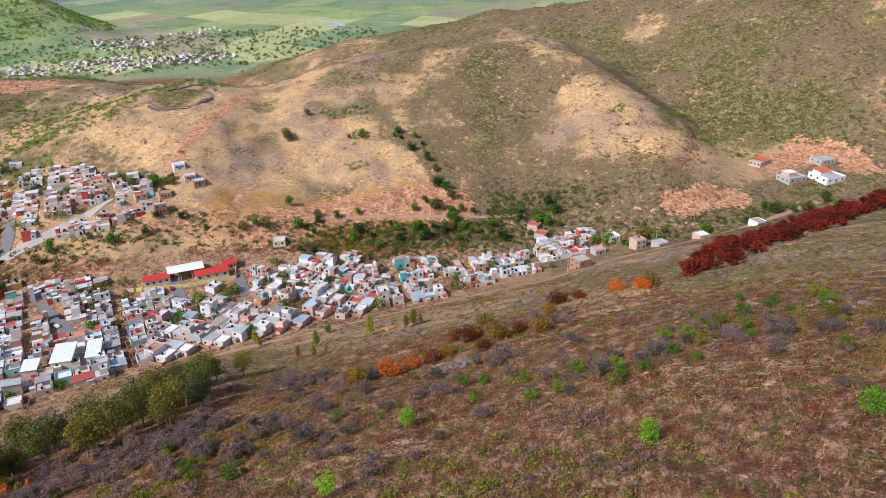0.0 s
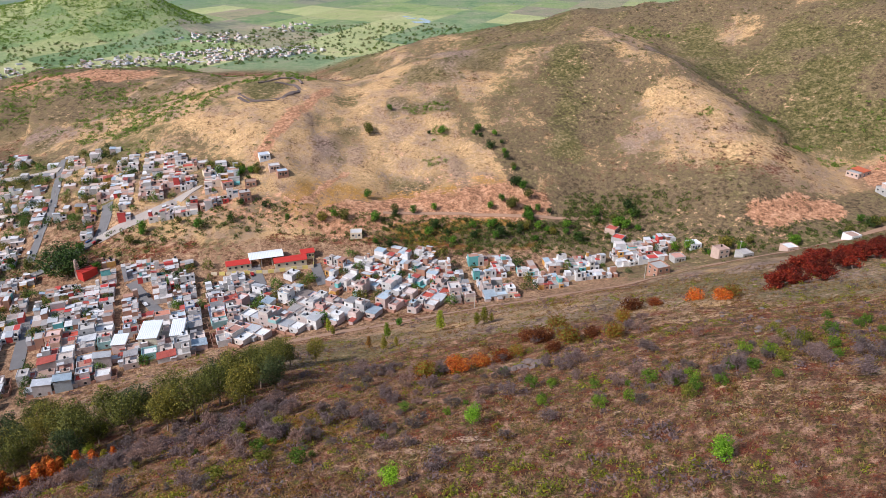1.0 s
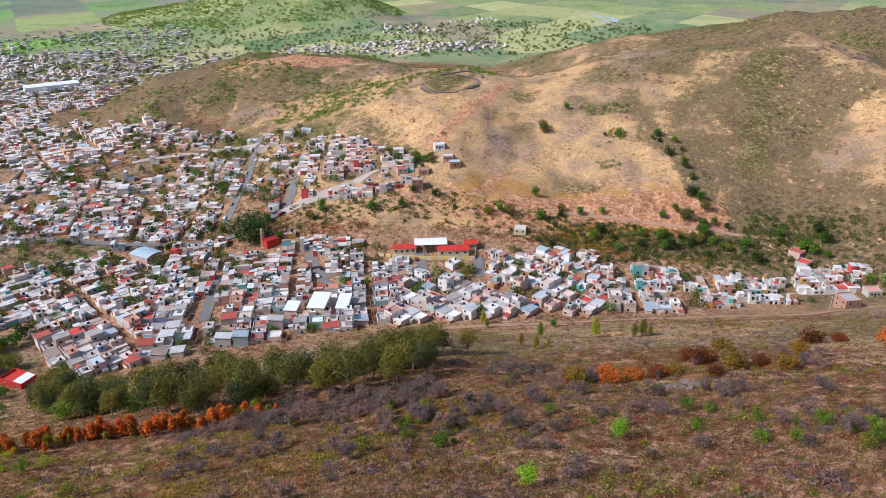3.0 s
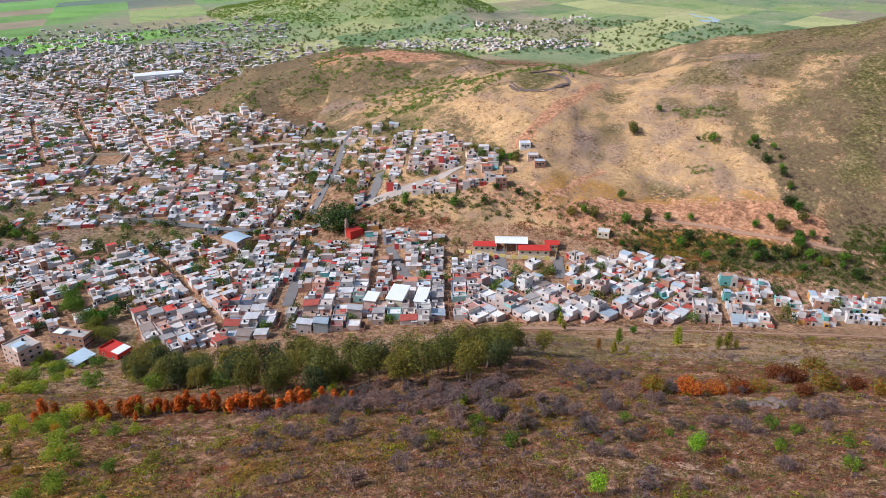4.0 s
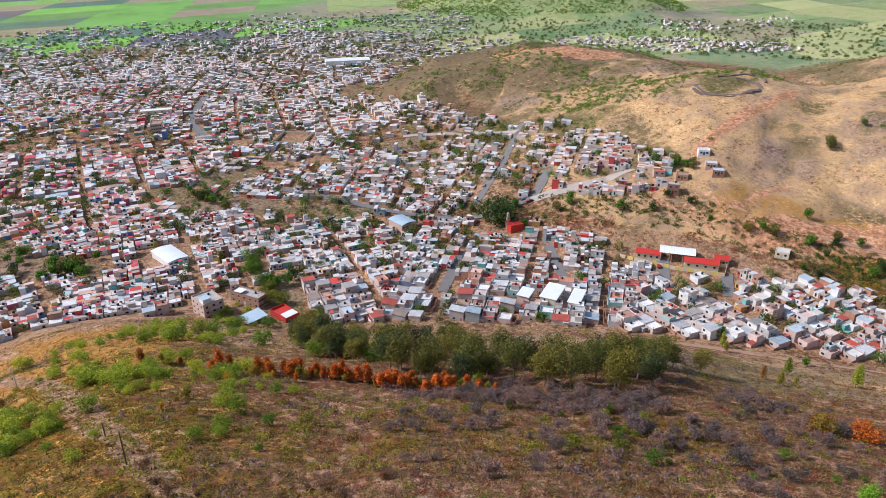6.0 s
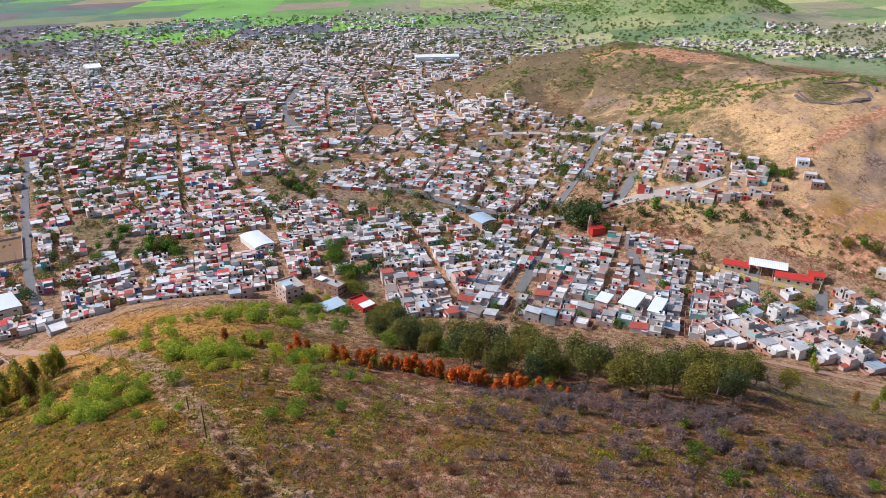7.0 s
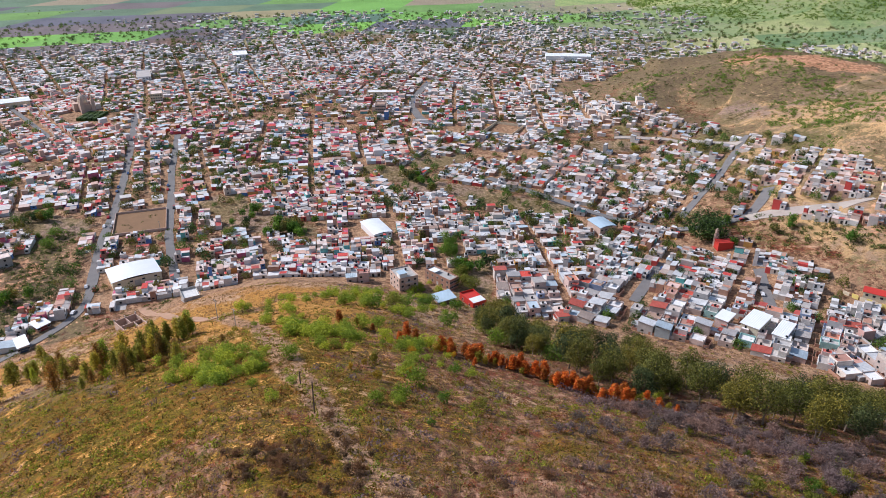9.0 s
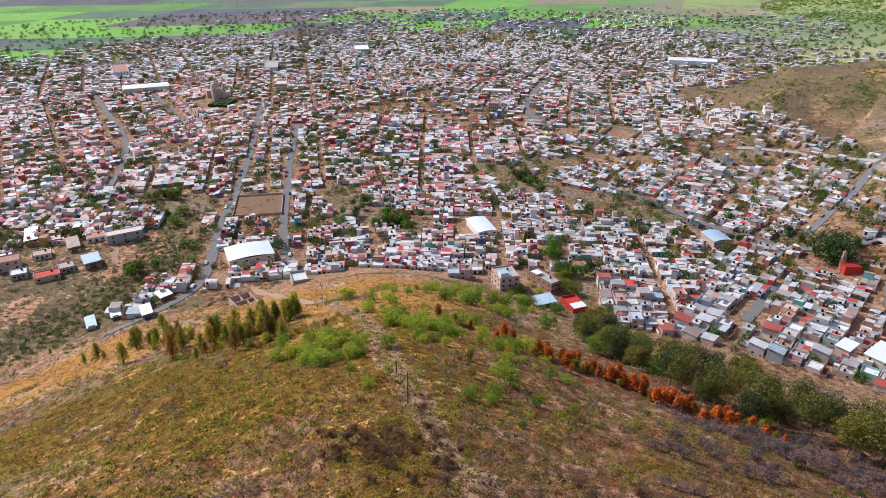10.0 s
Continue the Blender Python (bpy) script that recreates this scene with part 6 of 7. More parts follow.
def plant_all(makers, spots, seed, low=0.8, top=1.2, sink=0.0):
    """Plants copies of the made kinds at the spots, turned and sized at random."""
    rng = random.Random(seed)
    used = set()
    for x, y in spots:
        k = rng.randrange(len(makers))
        s = rng.uniform(low, top)
        m = pose(x, y, level(x, y) - sink, 0, 0, rng.uniform(0, 360))
        if k not in used:
            used.add(k)
            ob = makers[k]
            ob.matrix_basis = m @ Matrix.Diagonal((s, s, s, 1))
        else:
            ob = copy_thing(makers[k], m)
            ob.scale = (s, s, s)
    for k, ob in enumerate(makers):
        if k not in used:
            for o in (*ob.children_recursive, ob):
                bpy.data.objects.remove(o)


def along(points, count, spread, seed):
    """Spots along a line, strewn to both sides."""
    rng = random.Random(seed)
    lengths = [math.dist(a, b) for a, b in zip(points, points[1:])]
    out = []
    for k in range(count):
        d = (k + rng.random()) / count * sum(lengths)
        for a, b, n in zip(points, points[1:], lengths):
            if d <= n:
                break
            d -= n
        s = min(1, d / n)
        out.append((a[0] + (b[0] - a[0]) * s + rng.gauss(0, spread), a[1] + (b[1] - a[1]) * s + rng.gauss(0, spread)))
    return out


def strewn(cx, cy, rx, ry, count, seed):
    rng = random.Random(seed)
    return [(cx + rx * rng.gauss(0, 0.5), cy + ry * rng.gauss(0, 0.5)) for _ in range(count)]


def build_woods():
    gum = [make_tree("eucalyptus_tree", "tall olive-green eucalyptus with a rounded crown", "tree", "eucalyptus grove", 100 + k, 14.5, 11.5, 0.30, 22, 3400, 0.40, L_OLIVE, M_PALE_BARK, clump=0.72) for k in range(5)]
    gum += [make_tree("eucalyptus_tree", "dark green eucalyptus standing close to others", "tree", "eucalyptus grove", 130 + k, 14.0, 10.5, 0.28, 20, 3000, 0.40, L_DARKGUM, M_BARK, clump=0.72) for k in range(2)]
    row = ((-200, 138), (-186, 130), (-142, 127), (-115, 138), (-93, 142), (-76, 154), (-78, 186))
    plant_all(gum, along(row, 40, 4.5, 1) + along([(x * 1.12, y * 1.12) for x, y in row], 50, 6, 2) + [(-72, 213)], 4, 0.58, 1.0)

    rust = [make_tree("rusty_tree", "small rust-orange tree in autumn leaf", "tree", "row of rusty trees", 200 + k, 5.4, 4.4, 0.14, 15, 1000, 0.34, L_RUST, None, 0.6, clump=0.7) for k in range(4)]
    rust.append(make_tree("yellowing_tree", "small tree turning from green to yellow", "tree", "row of rusty trees", 210, 3.8, 2.8, 0.2, 6, 420, 0.34, L_YELLOW, None, 0.4))
    plant_all(rust, along(((-154, 90), (-140, 102), (-128, 111), (-117, 116), (-99, 127)), 100, 2.0, 3) + along(((-186, 72), (-170, 82), (-154, 90)), 10, 3, 205), 6, 0.4, 1.25)

    yellow = [make_tree("yellow_tree", "small tree with golden yellow leaves on the slope", "tree", "yellow trees", 220 + k, 3.6, 3.0, 0.26, 7, 700, 0.26, L_GOLDEN if k else L_YELLOW) for k in range(3)]
    plant_all(yellow, [(-155, 83), (-157, 93), (-151, 86), (-130, 54), (-126, 49), (-122, 62), (-133, 58), (-160, 97), (-148, 90), (-128, 64), (-140, 72), (-118, 52), (-152, 99), (-165, 88)], 221, 0.55, 1.1)
    thorn = [make_bare_shrub("thorn_bush", "leafless grey-purple thorn bush on dry grass", "thorn bushes", 300 + k, 3.8, 560) for k in range(6)]
    spots = along(((-104, 128), (-92, 112), (-76, 118), (-58, 140), (-64, 146), (-80, 130)), 44, 4.0, 7)
    spots += strewn(-42, 124, 34, 18, 34, 411) + strewn(-12, 152, 40, 20, 24, 412) + strewn(24, 196, 44, 16, 14, 413) + strewn(52, 124, 22, 14, 10, 414)
    spots += along(((-75, 122), (-40, 140), (-10, 150), (20, 150)), 20, 9, 8) + strewn(48, 130, 22, 16, 14, 9) + strewn(-70, 95, 44, 30, 24, 10) + strewn(5, 110, 40, 25, 12, 12)
    spots += along(((-105, 110), (-92, 124), (-83, 132), (-96, 150)), 30, 5, 113) + strewn(70, 110, 25, 25, 10, 13) + strewn(-74, 24, 16, 10, 12, 213) + strewn(-45, 170, 30, 18, 14, 14) + strewn(-66, 55, 34, 24, 12, 15) + along(((120, 150), (160, 205), (205, 262)), 18, 8, 16) + [(52, 138), (62, 128), (70, 142), (58, 120), (95, 120)]
    on_spur = [q for q in spots if bearing_of(*q) > 48]
    plant_all(thorn, [q for q in spots if bearing_of(*q) <= 48], 17, 0.4, 1.15)
    brown = [make_bare_shrub("brown_thicket", "leafless brown thorn scrub on the grassy spur", "brown thorn scrub", 340 + k, 2.8, 620, M_BROWN_TWIG, 0.13, L_BROWNTWIG) for k in range(3)]
    plant_all(brown, on_spur + strewn(-74, 26, 18, 12, 12, 341) + strewn(-82, 19, 11, 7, 26, 343), 342, 0.4, 1.0)
    low_rust = [make_tree("rusty_bush", "low rust-brown bush under slender trees", "bush", "low rusty bushes", 350 + k, 2.6, 3.6, 0.1, 9, 520, 0.30, (L_RUSTSPRAY, L_FEATHER, L_SPRAY)[k], None, 0, 0.7, clump=0.85) for k in range(3)]
    plant_all(low_rust, along(((-262, -24), (-238, -20), (-214, -6), (-198, 4), (-188, 18), (-184, 30)), 44, 5, 351) + strewn(-203, 10, 14, 8, 20, 352), 353, 0.5, 1.2)

    crimson = [make_bare_shrub("red_bush", "dense dark red bush in a band across the slope", "band of red bushes", 400 + k, 3.6, 900, None, 0.10, L_RED) for k in range(4)]
    plant_all(crimson, RED_BAND, 19, 1.3, 2.0)
    patchy = [make_tree("two_coloured_bush", "wide low bush with olive top and rust-red lower leaves", "bush", "rusty bushes", 430 + k, 4.4, 8.0, 0.06, 13, 1500, 0.42, (L_MIXED, L_RUSTY, L_RUST, L_MIXED)[k], None, 0, 0.7, 0.012) for k in range(4)]
    plant_all(patchy, [(5, 201), (17, 186), (12, 178), (1, 182), (30, 185), (69, 215), (73, 219), (50, 228), (-3, 179), (-15, 169), (14, 208), (9, 196), (24, 189), (-9, 174), (62, 224), (42, 226), (36, 207), (-24, 164)], 20, 0.7, 1.15)

    bright = [make_tree("green_sapling", "small bright green tree on the dry slope", "tree", "green saplings", 500 + k, 4.6, 4.6, 0.26, 9, 1500, 0.25, L_BRIGHT, limbed=False) for k in range(4)]
    plant_all(bright, [(30, 82), (-18, 84), (57, 76), (-7, 112)], 21, 0.7, 1.0)
    fresh = [make_tree("green_bush", "loose mid-green bush on the dry slope", "bush", "green bushes", 520 + k, 3.4, 4.2, 0.2, 12, 800, 0.27, L_CANOPY if k else L_YELLOWGREEN, None, 0, 0.8, limbed=True, clump=0.75) for k in range(3)]
    plant_all(fresh, [(-54, 128), (-63, 127), (-61, 122), (-53, 126), (44, 125), (-70, 118), (-98, 66), (-103, 60), (10, 140), (-30, 120), (-90, 50), (-128, 78), (-58, 131), (-24, 129), (39, 114), (70, 104), (-2, 160), (-20, 168)] + strewn(30, 128, 44, 26, 26, 522) + strewn(-50, 112, 34, 16, 14, 523) + strewn(80, 150, 30, 30, 14, 524), 521, 0.35, 1.0)

    canopy = [make_tree("canopy_tree", "spreading fresh green tree beside the houses", "tree", "spreading trees", 640 + k, 6.4, 10.5, 0.2, 16, 1700, 0.40, (L_CANOPY, L_CANOPY, L_YELLOWGREEN)[k], None, 0, 0.6, clump=0.8) for k in range(3)]
    plant_all(canopy, along(((-280, 180), (-300, 186), (-322, 193), (-338, 196)), 17, 4, 641) + [(-238, 120), (-247, 134), (-223, 98), (-226, 108), (-205, 122), (-190, 130), (-172, 136), (-150, 130), (-176, 126), (-270, 150), (-258, 158), (-116, 143), (-475, -18), (-470, -7), (-455, -13), (-442, 113), (-432, 126), (-411, 86), (-400, 90), (-415, 429), (-408, 424)], 642, 0.6, 1.15)
    mesquite = [make_tree("mesquite_tree", "broad feathery light green mesquite", "tree", "mesquite trees", 600 + k, 4.2, 6.2, 0.18, 9, 900, 0.36, L_FEATHER, None, 0, 0.6) for k in range(5)]
    spots = strewn(-150, 24, 22, 10, 34, 22) + strewn(-176, 58, 24, 12, 30, 23) + strewn(-238, 75, 16, 26, 16, 24) + strewn(-255, 115, 22, 26, 18, 25) + [(-110, 136), (-114, 145), (-120, 150), (-116, 149)] + strewn(-150, 78, 30, 12, 10, 26)
    spots += strewn(-292, 158, 10, 12, 10, 27) + strewn(-276, 145, 12, 10, 8, 28)
    for k, (x, y) in enumerate(((-149, 17), (-135, 25), (-141, 32), (-172, 52), (-168, 61), (-215, 62), (-196, 48), (-254, 90), (-228, 97), (-215, 106), (-166, 77), (-156, 82), (-122, 59), (-156, 54), (-162, 62), (-179, 77), (-256, 93), (-245, 107), (-223, 106), (-102, 49), (-96, 57), (-122, 62), (-240, 124), (-200, 90))):
        spots += strewn(x, y, 7, 6, 3, 620 + k)
    plant_all(mesquite, spots[:190], 29, 0.35, 1.05)

    pine = [make_tree("slender_tree", "slender olive-brown tree with drooping sprays", "tree", "slender trees", 700 + k, 8.6, 5.2, 0.12, 17, 1100, 0.34, (L_SPRAY, L_SPRAY, L_RUSTSPRAY, L_FEATHER)[k], None, 0.66, 1.1, clump=0.78) for k in range(4)]
    spots = along(((-271, -20), (-247, -24), (-216, -9), (-200, 0), (-190, 14), (-186, 26)), 34, 4, 30) + strewn(-205, 8, 16, 9, 34, 31) + strewn(-216, 24, 6, 6, 8, 131) + [(-244, -39), (-257, -48), (-250, -42), (-313, -71), (-195, -13), (-182, -6), (-222, -30)]
    spots += [(-15, 251), (-12, 254), (-9, 255), (-30, 250), (-50, 231), (-46, 236), (-58, 240), (-86, 284), (-90, 290), (-55, 262)]
    plant_all(pine, spots, 32, 0.45, 1.3)

    dark = [make_tree("dark_fig_tree", "huge dark green fig tree with a dense crown", "tree", "", 800, 12.5, 22, 0.2, 16, 3000, 0.8, L_DARK, None, 0, 0.75)]
    plant_all(dark, [(-258, 338)], 33, 1.3, 1.31)
    leafy_trees = [make_tree("shade_tree", "round green shade tree among the houses", "tree", "shade trees", 820 + k, 6.5, 6.5, 0.25, 8, 700, 0.55, (L_GREEN, L_DARK, L_GREEN, L_OLIVE)[k]) for k in range(4)]
    spots = [(-46, 349), (-55, 291), (-96, 300), (-250, 338), (-256, 335), (-240, 340), (-268, 336)] + along([(x, y) for x, y, _ in CREEK], 34, 5, 34) + strewn(-400, 122, 16, 14, 16, 35) + strewn(-432, 100, 14, 8, 6, 36)
    spots += strewn(-390, -32, 10, 14, 8, 37) + strewn(-440, 236, 34, 8, 18, 38) + strewn(-505, -18, 12, 10, 12, 39) + strewn(-404, 124, 8, 6, 6, 139) + strewn(-300, 200, 8, 26, 8, 40) + strewn(-330, 265, 20, 10, 6, 41) + strewn(-300, 310, 16, 10, 6, 42) + strewn(30, 432, 60, 8, 11, 43)
    spots += strewn(120, 392, 50, 10, 10, 44) + strewn(-185, 430, 16, 8, 10, 45) + strewn(215, 410, 25, 10, 12, 46)
    spots += [(-113, 504), (-112, 501), (-114, 508), (-79, 417), (-67, 418), (-54, 423), (-17, 412), (2, 413), (13, 418), (-99, 428), (-68, 505), (-59, 507), (-35, 509), (-102, 532), (-1, 454), (6, 430), (8, 424)]
    spots += along(((-80, 392), (-40, 398), (0, 408), (40, 420), (80, 436)), 18, 5, 148)
    spots += along([(x, y) for x, y, _ in GULLY], 14, 3, 48)
    plant_all(leafy_trees, spots, 47, 0.5, 1.25)


L_CANOPY = leafy("canopy_leaves", (0.06, 0.12, 0.014), (0.17, 0.28, 0.03), (0.26, 0.36, 0.05), 0.4)
L_YELLOWGREEN = leafy("yellow_green_leaves", (0.11, 0.12, 0.015), (0.28, 0.28, 0.04), (0.38, 0.34, 0.06), 0.4)
L_BROWNTWIG = leafy("brown_twigs", (0.10, 0.056, 0.032), (0.20, 0.115, 0.068), (0.26, 0.14, 0.07), 0.4)
M_BROWN_TWIG = weathered("brown_bark", (0.20, 0.125, 0.080), 0.95, 4.0)
GULLY = FOLD_LINE[1:]
L_DARKGUM = leafy("dark_eucalyptus_leaves", (0.024, 0.04, 0.016), (0.09, 0.12, 0.04), (0.14, 0.15, 0.055))
L_SPRAY = leafy("spray_leaves", (0.15, 0.15, 0.025), (0.40, 0.37, 0.055), (0.50, 0.40, 0.07), 0.55)
L_RUSTSPRAY = leafy("rusty_spray_leaves", (0.12, 0.07, 0.02), (0.34, 0.19, 0.045), (0.42, 0.20, 0.04), 0.5)
L_GOLDEN = leafy("golden_leaves", (0.24, 0.15, 0.02), (0.55, 0.36, 0.03), (0.58, 0.30, 0.03), 0.5)
L_YELLOW = leafy("yellowing_leaves", (0.16, 0.14, 0.015), (0.36, 0.30, 0.03), (0.42, 0.22, 0.03))
L_FEATHER = leafy("feathery_leaves", (0.16, 0.23, 0.025), (0.38, 0.47, 0.055), (0.48, 0.50, 0.08), 0.55)
L_RUSTY = leafy("rust_red_leaves", (0.09, 0.022, 0.010), (0.24, 0.065, 0.020), (0.36, 0.13, 0.03), 0.4)
L_MIXED = leafy("green_and_rust_leaves", (0.24, 0.045, 0.012), (0.22, 0.19, 0.03), (0.20, 0.27, 0.035))
RED_BAND = along(((92, 238), (120, 260), (150, 278), (191, 315), (257, 387), (300, 430)), 52, 3.0, 18) + along(((98, 250), (124, 272), (160, 305), (205, 345), (268, 405)), 46, 3.5, 118) + along(((108, 268), (140, 298), (180, 335), (240, 385)), 38, 3.5, 119)
build_woods()


# ---- undergrowth, past counting ----
def stuff(name, label, category, verts, faces, material):
    return tagged(new(name, mesh_of(name, verts, faces, material)), label, category, kind="stuff")


def bushes(name, label, x, y, size, leaves, leaf, material, seed, flat=0.7, lift=0.0):
    """Many small bushes in one mesh: a dome of loose leaves at each spot."""
    rng = np.random.default_rng(seed)
    n = len(x)
    z = ground_z(x, y)
    way = rng.normal(0, 1, (n, leaves, 3))
    way[..., 2] = np.abs(way[..., 2])
    way /= np.linalg.norm(way, axis=-1, keepdims=True)
    lump = 1 + 0.35 * np.sin(3 * way[..., 0] + rng.uniform(0, 6, (n, 1))) * np.cos(3 * way[..., 1] + rng.uniform(0, 6, (n, 1)))
    off = way * (size[:, None] * rng.uniform(0.55, 1.05, (n, leaves)) * lump)[..., None]
    off[..., 2] = off[..., 2] * flat + lift * rng.uniform(0.4, 1, (n, 1)) * size[:, None] / 3
    centres = (np.stack([x, y, z], -1)[:, None] + off).reshape(-1, 3)
    scale = np.repeat(size, leaves)[:, None] * leaf
    verts, faces = leaf_quads(centres, way.reshape(-1, 3), 1.0, rng)
    verts = (verts.reshape(-1, 3, 3) - centres[:, None]) * scale[:, None] + centres[:, None]
    return stuff(name, label, "bushes", verts.reshape(-1, 3).tolist(), faces.tolist(), material)


def ring_spots(count, r0, r1, b0, b1, seed, power=1.0):
    rng = np.random.default_rng(seed)
    r = r0 + (r1 - r0) * rng.random(count) ** power
    b = np.radians(b0 + (b1 - b0) * rng.random(count))
    return -np.sin(b) * r, np.cos(b) * r, rng


def mountain_spots():
    x, y, rng = ring_spots(16000, 1400, 1950, 22, 48, 168)
    d, _ = to_line(x, y, GREEN_MOUNTAIN)
    keep = (rng.random(len(x)) < 0.65 + 0.5 * fractal(x, y, 60, 167, 3)) & (d < 235) & (ground_z(x, y) - floor_z(x, y) > 7)
    return x[keep], y[keep], rng.uniform(1.8, 4.2, keep.sum())


def build_undergrowth():
    # dry grass on the near hill
    x, y, rng = ring_spots(76000, 42, 330, -46, 114, 60, 0.8)
    z = ground_z(x, y)
    keep = (z - floor_z(x, y) > 2.5) & (rng.random(len(x)) < 0.62 + 0.45 * fractal(x, y, 14, 71, 3)) & clear_of_streets(x, y, 3)
    x, y, z = x[keep], y[keep], z[keep]
    # darker olive blades go where shade is put into the ground colour
    dark = shaded_scrub_at(x, y, z) + rng.normal(0, 0.15, len(x)) > 0.4
    for some, name, label, material in ((~dark, "dry_grass", "dry tan grass tufts covering the slope", L_GRASS), (dark, "olive_grass", "olive-green weeds covering the slope", L_OLIVE_GRASS)):
        n, blades = int(some.sum()), 4
        a = rng.uniform(0, 6.28, (n, blades))
        high = rng.uniform(0.16, 0.62, (n, blades)) * (0.6 + 0.8 * rng.random((n, 1)))
        wide = rng.uniform(0.10, 0.26, (n, blades))
        bx, by = x[some][:, None] + rng.normal(0, 0.3, (n, blades)), y[some][:, None] + rng.normal(0, 0.3, (n, blades))
        lean = rng.normal(0, 0.30, (n, blades, 2))
        base = np.stack([bx, by, ground_z(bx, by) - 0.04], -1)
        side = np.stack([np.cos(a) * wide, np.sin(a) * wide, 0 * a], -1)
        tip = base + np.stack([lean[..., 0], lean[..., 1], high], -1)
        verts = np.stack([base - side, base + side, tip], 2).reshape(-1, 3)
        stuff(name, label, "grass", verts.tolist(), np.arange(len(verts)).reshape(-1, 3).tolist(), material)
    # low herbs and shrubs on the near hill; favour: where each kind thrives, by bearing
    kinds = (("low_herbs", "low brownish herbs and weeds on the slope", 12000, (0.3, 0.95), 24, L_HERB, 61, 0.35, 0.35),
             ("green_scrub", "low yellow-green scrub in loose patches", 12500, (0.35, 1.7), 44, L_SCRUB, 62, 0.22, 0.74),
             ("fresh_herbs", "small fresh green weeds on the dry slope", 8000, (0.25, 0.9), 24, L_FRESH, 162, 0.40, 0.22),
             ("purple_scrub", "low leafless purple-grey scrub", 5200, (0.5, 2.0), 40, L_PURPLE2, 63, 0.40, 0.25),
             ("brown_scrub", "low dry brown bushes on the slope", 8500, (0.4, 1.6), 40, L_DRYSCRUB, 163, 0.16, 0.52),
             ("rusty_herbs", "low rust-red dry herbs on the slope", 9000, (0.3, 1.1), 24, L_RED2, 64, 0.48, 0.14))
    for name, label, count, size, leaves, material, seed, right, left in kinds:
        x, y, rng = ring_spots(count, 45, 325, -46, 112, seed, 0.95)
        b = bearing_of(x, y)
        want = right + (left - right) * smooth(30, 75, b) + 0.9 * fractal(x, y, 20, seed, 4)
        keep = (rng.random(count) < want) & (ground_z(x, y) - floor_z(x, y) > 3) & (sunlit_straw_at(x, y, ground_z(x, y)) < 0.6)
        x, y = x[keep], y[keep]
        bushes(name, label, x, y, size[0] + (size[1] - size[0]) * rng.random(len(x)) ** 2.0, leaves, 0.27, material, seed, 0.62)
    # bushes on the far slopes and along the creek
    for name, label, count, size, material, seed in (("slope_bushes", "dark green bushes dotted over the far hills", 17000, (0.5, 2.6), L_GREEN2, 65), ("dry_bushes", "brown dry bushes dotted over the far hills", 15000, (0.4, 2.0), L_BROWN2, 66)):
        x, y, rng = ring_spots(count, 380, 1150, -42, 50, seed, 0.9)
        rise = ground_z(x, y) - floor_z(x, y)
        d_bush, _ = to_line(x, y, BUSHY_HILL[1:])
        d_gold, _ = to_line(x, y, ((-173, 372, 0), (-120, 412, 0), (-60, 420, 0), (-9, 433, 0), (-30, 490, 0), (-110, 510, 0), (-190, 545, 0)))
        d_gully, _ = to_line(x, y, GULLY)
        d_side, _ = to_line(x, y, ((150, 640, 0), (190, 560, 0), (215, 500, 0), (232, 455, 0)))
        want = 0.05 + 0.55 * smooth(0.05, 0.55, fractal(x, y, 60, seed, 4)) + 0.30 * smooth(150, 70, d_bush) - 0.60 * smooth(85, 40, d_gold) + 0.55 * smooth(75, 30, to_line(x, y, ((206, 539, 0), (251, 547, 0), (300, 510, 0), (330, 470, 0)))[0]) + 0.5 * smooth(24, 8, d_gully) + 0.6 * smooth(30, 10, d_side) + 0.25 * smooth(150, 260, x) + 0.2 * smooth(700, 800, y) + 0.45 * smooth(10, 30, x) * smooth(490, 440, y) + 0.15 * smooth(0, 30, x)
        keep = (rng.random(count) < want) & (rise > 5) & (town_density(x, y) < 0.2)
        x, y = x[keep], y[keep]
        bushes(name, label, x, y, size[0] + (size[1] - size[0]) * rng.random(len(x)) ** 2.4, 34, 0.30, material, seed, 0.6)
    # green thickets in the folds of the hills
    rng = np.random.default_rng(267)
    spots = [strewn(cx, cy, size, size * 0.6, count, 900 + k) for k, (cx, cy, size, count) in enumerate(FOLDS)]
    spots = np.array([q for some in spots for q in some])
    x, y, _ = ring_spots(9000, 560, 960, 16, 50, 268)
    keep = (fractal(x, y, 55, 271, 3) > 0.42) & (to_line(x, y, BUSHY_HILL[1:])[0] < 130) & (ground_z(x, y) - floor_z(x, y) > 4) & (town_density(x, y) < 0.2)
    x, y = np.concatenate([x[keep], spots[:, 0]]), np.concatenate([y[keep], spots[:, 1]])
    bushes("hill_thickets", "bright green thickets in the folds of the hills", x, y, rng.uniform(0.9, 2.7, len(x)), 46, 0.28, L_FOLD, 269, 0.8)
    x, y, rng = ring_spots(22000, 360, 470, -34, 50, 67)
    d, _ = to_line(x, y, CREEK)
    d2, _ = to_line(x, y, ((60, 405, 0), (130, 398, 0), (190, 412, 0), (225, 440, 0)))
    d3, _ = to_line(x, y, ((-100, 412, 0), (0, 432, 0), (80, 450, 0)))
    keep = (rng.random(len(x)) < (0.25 + 0.5 * smooth(-110, -60, x) * smooth(70, 30, x)) * smooth(22 + 10 * (x > -80), 8, d) + 0.30 * smooth(18, 6, d2) + 0.5 * smooth(15, 40, x) * smooth(20, 5, d3)) & (town_density(x, y) < 0.3)
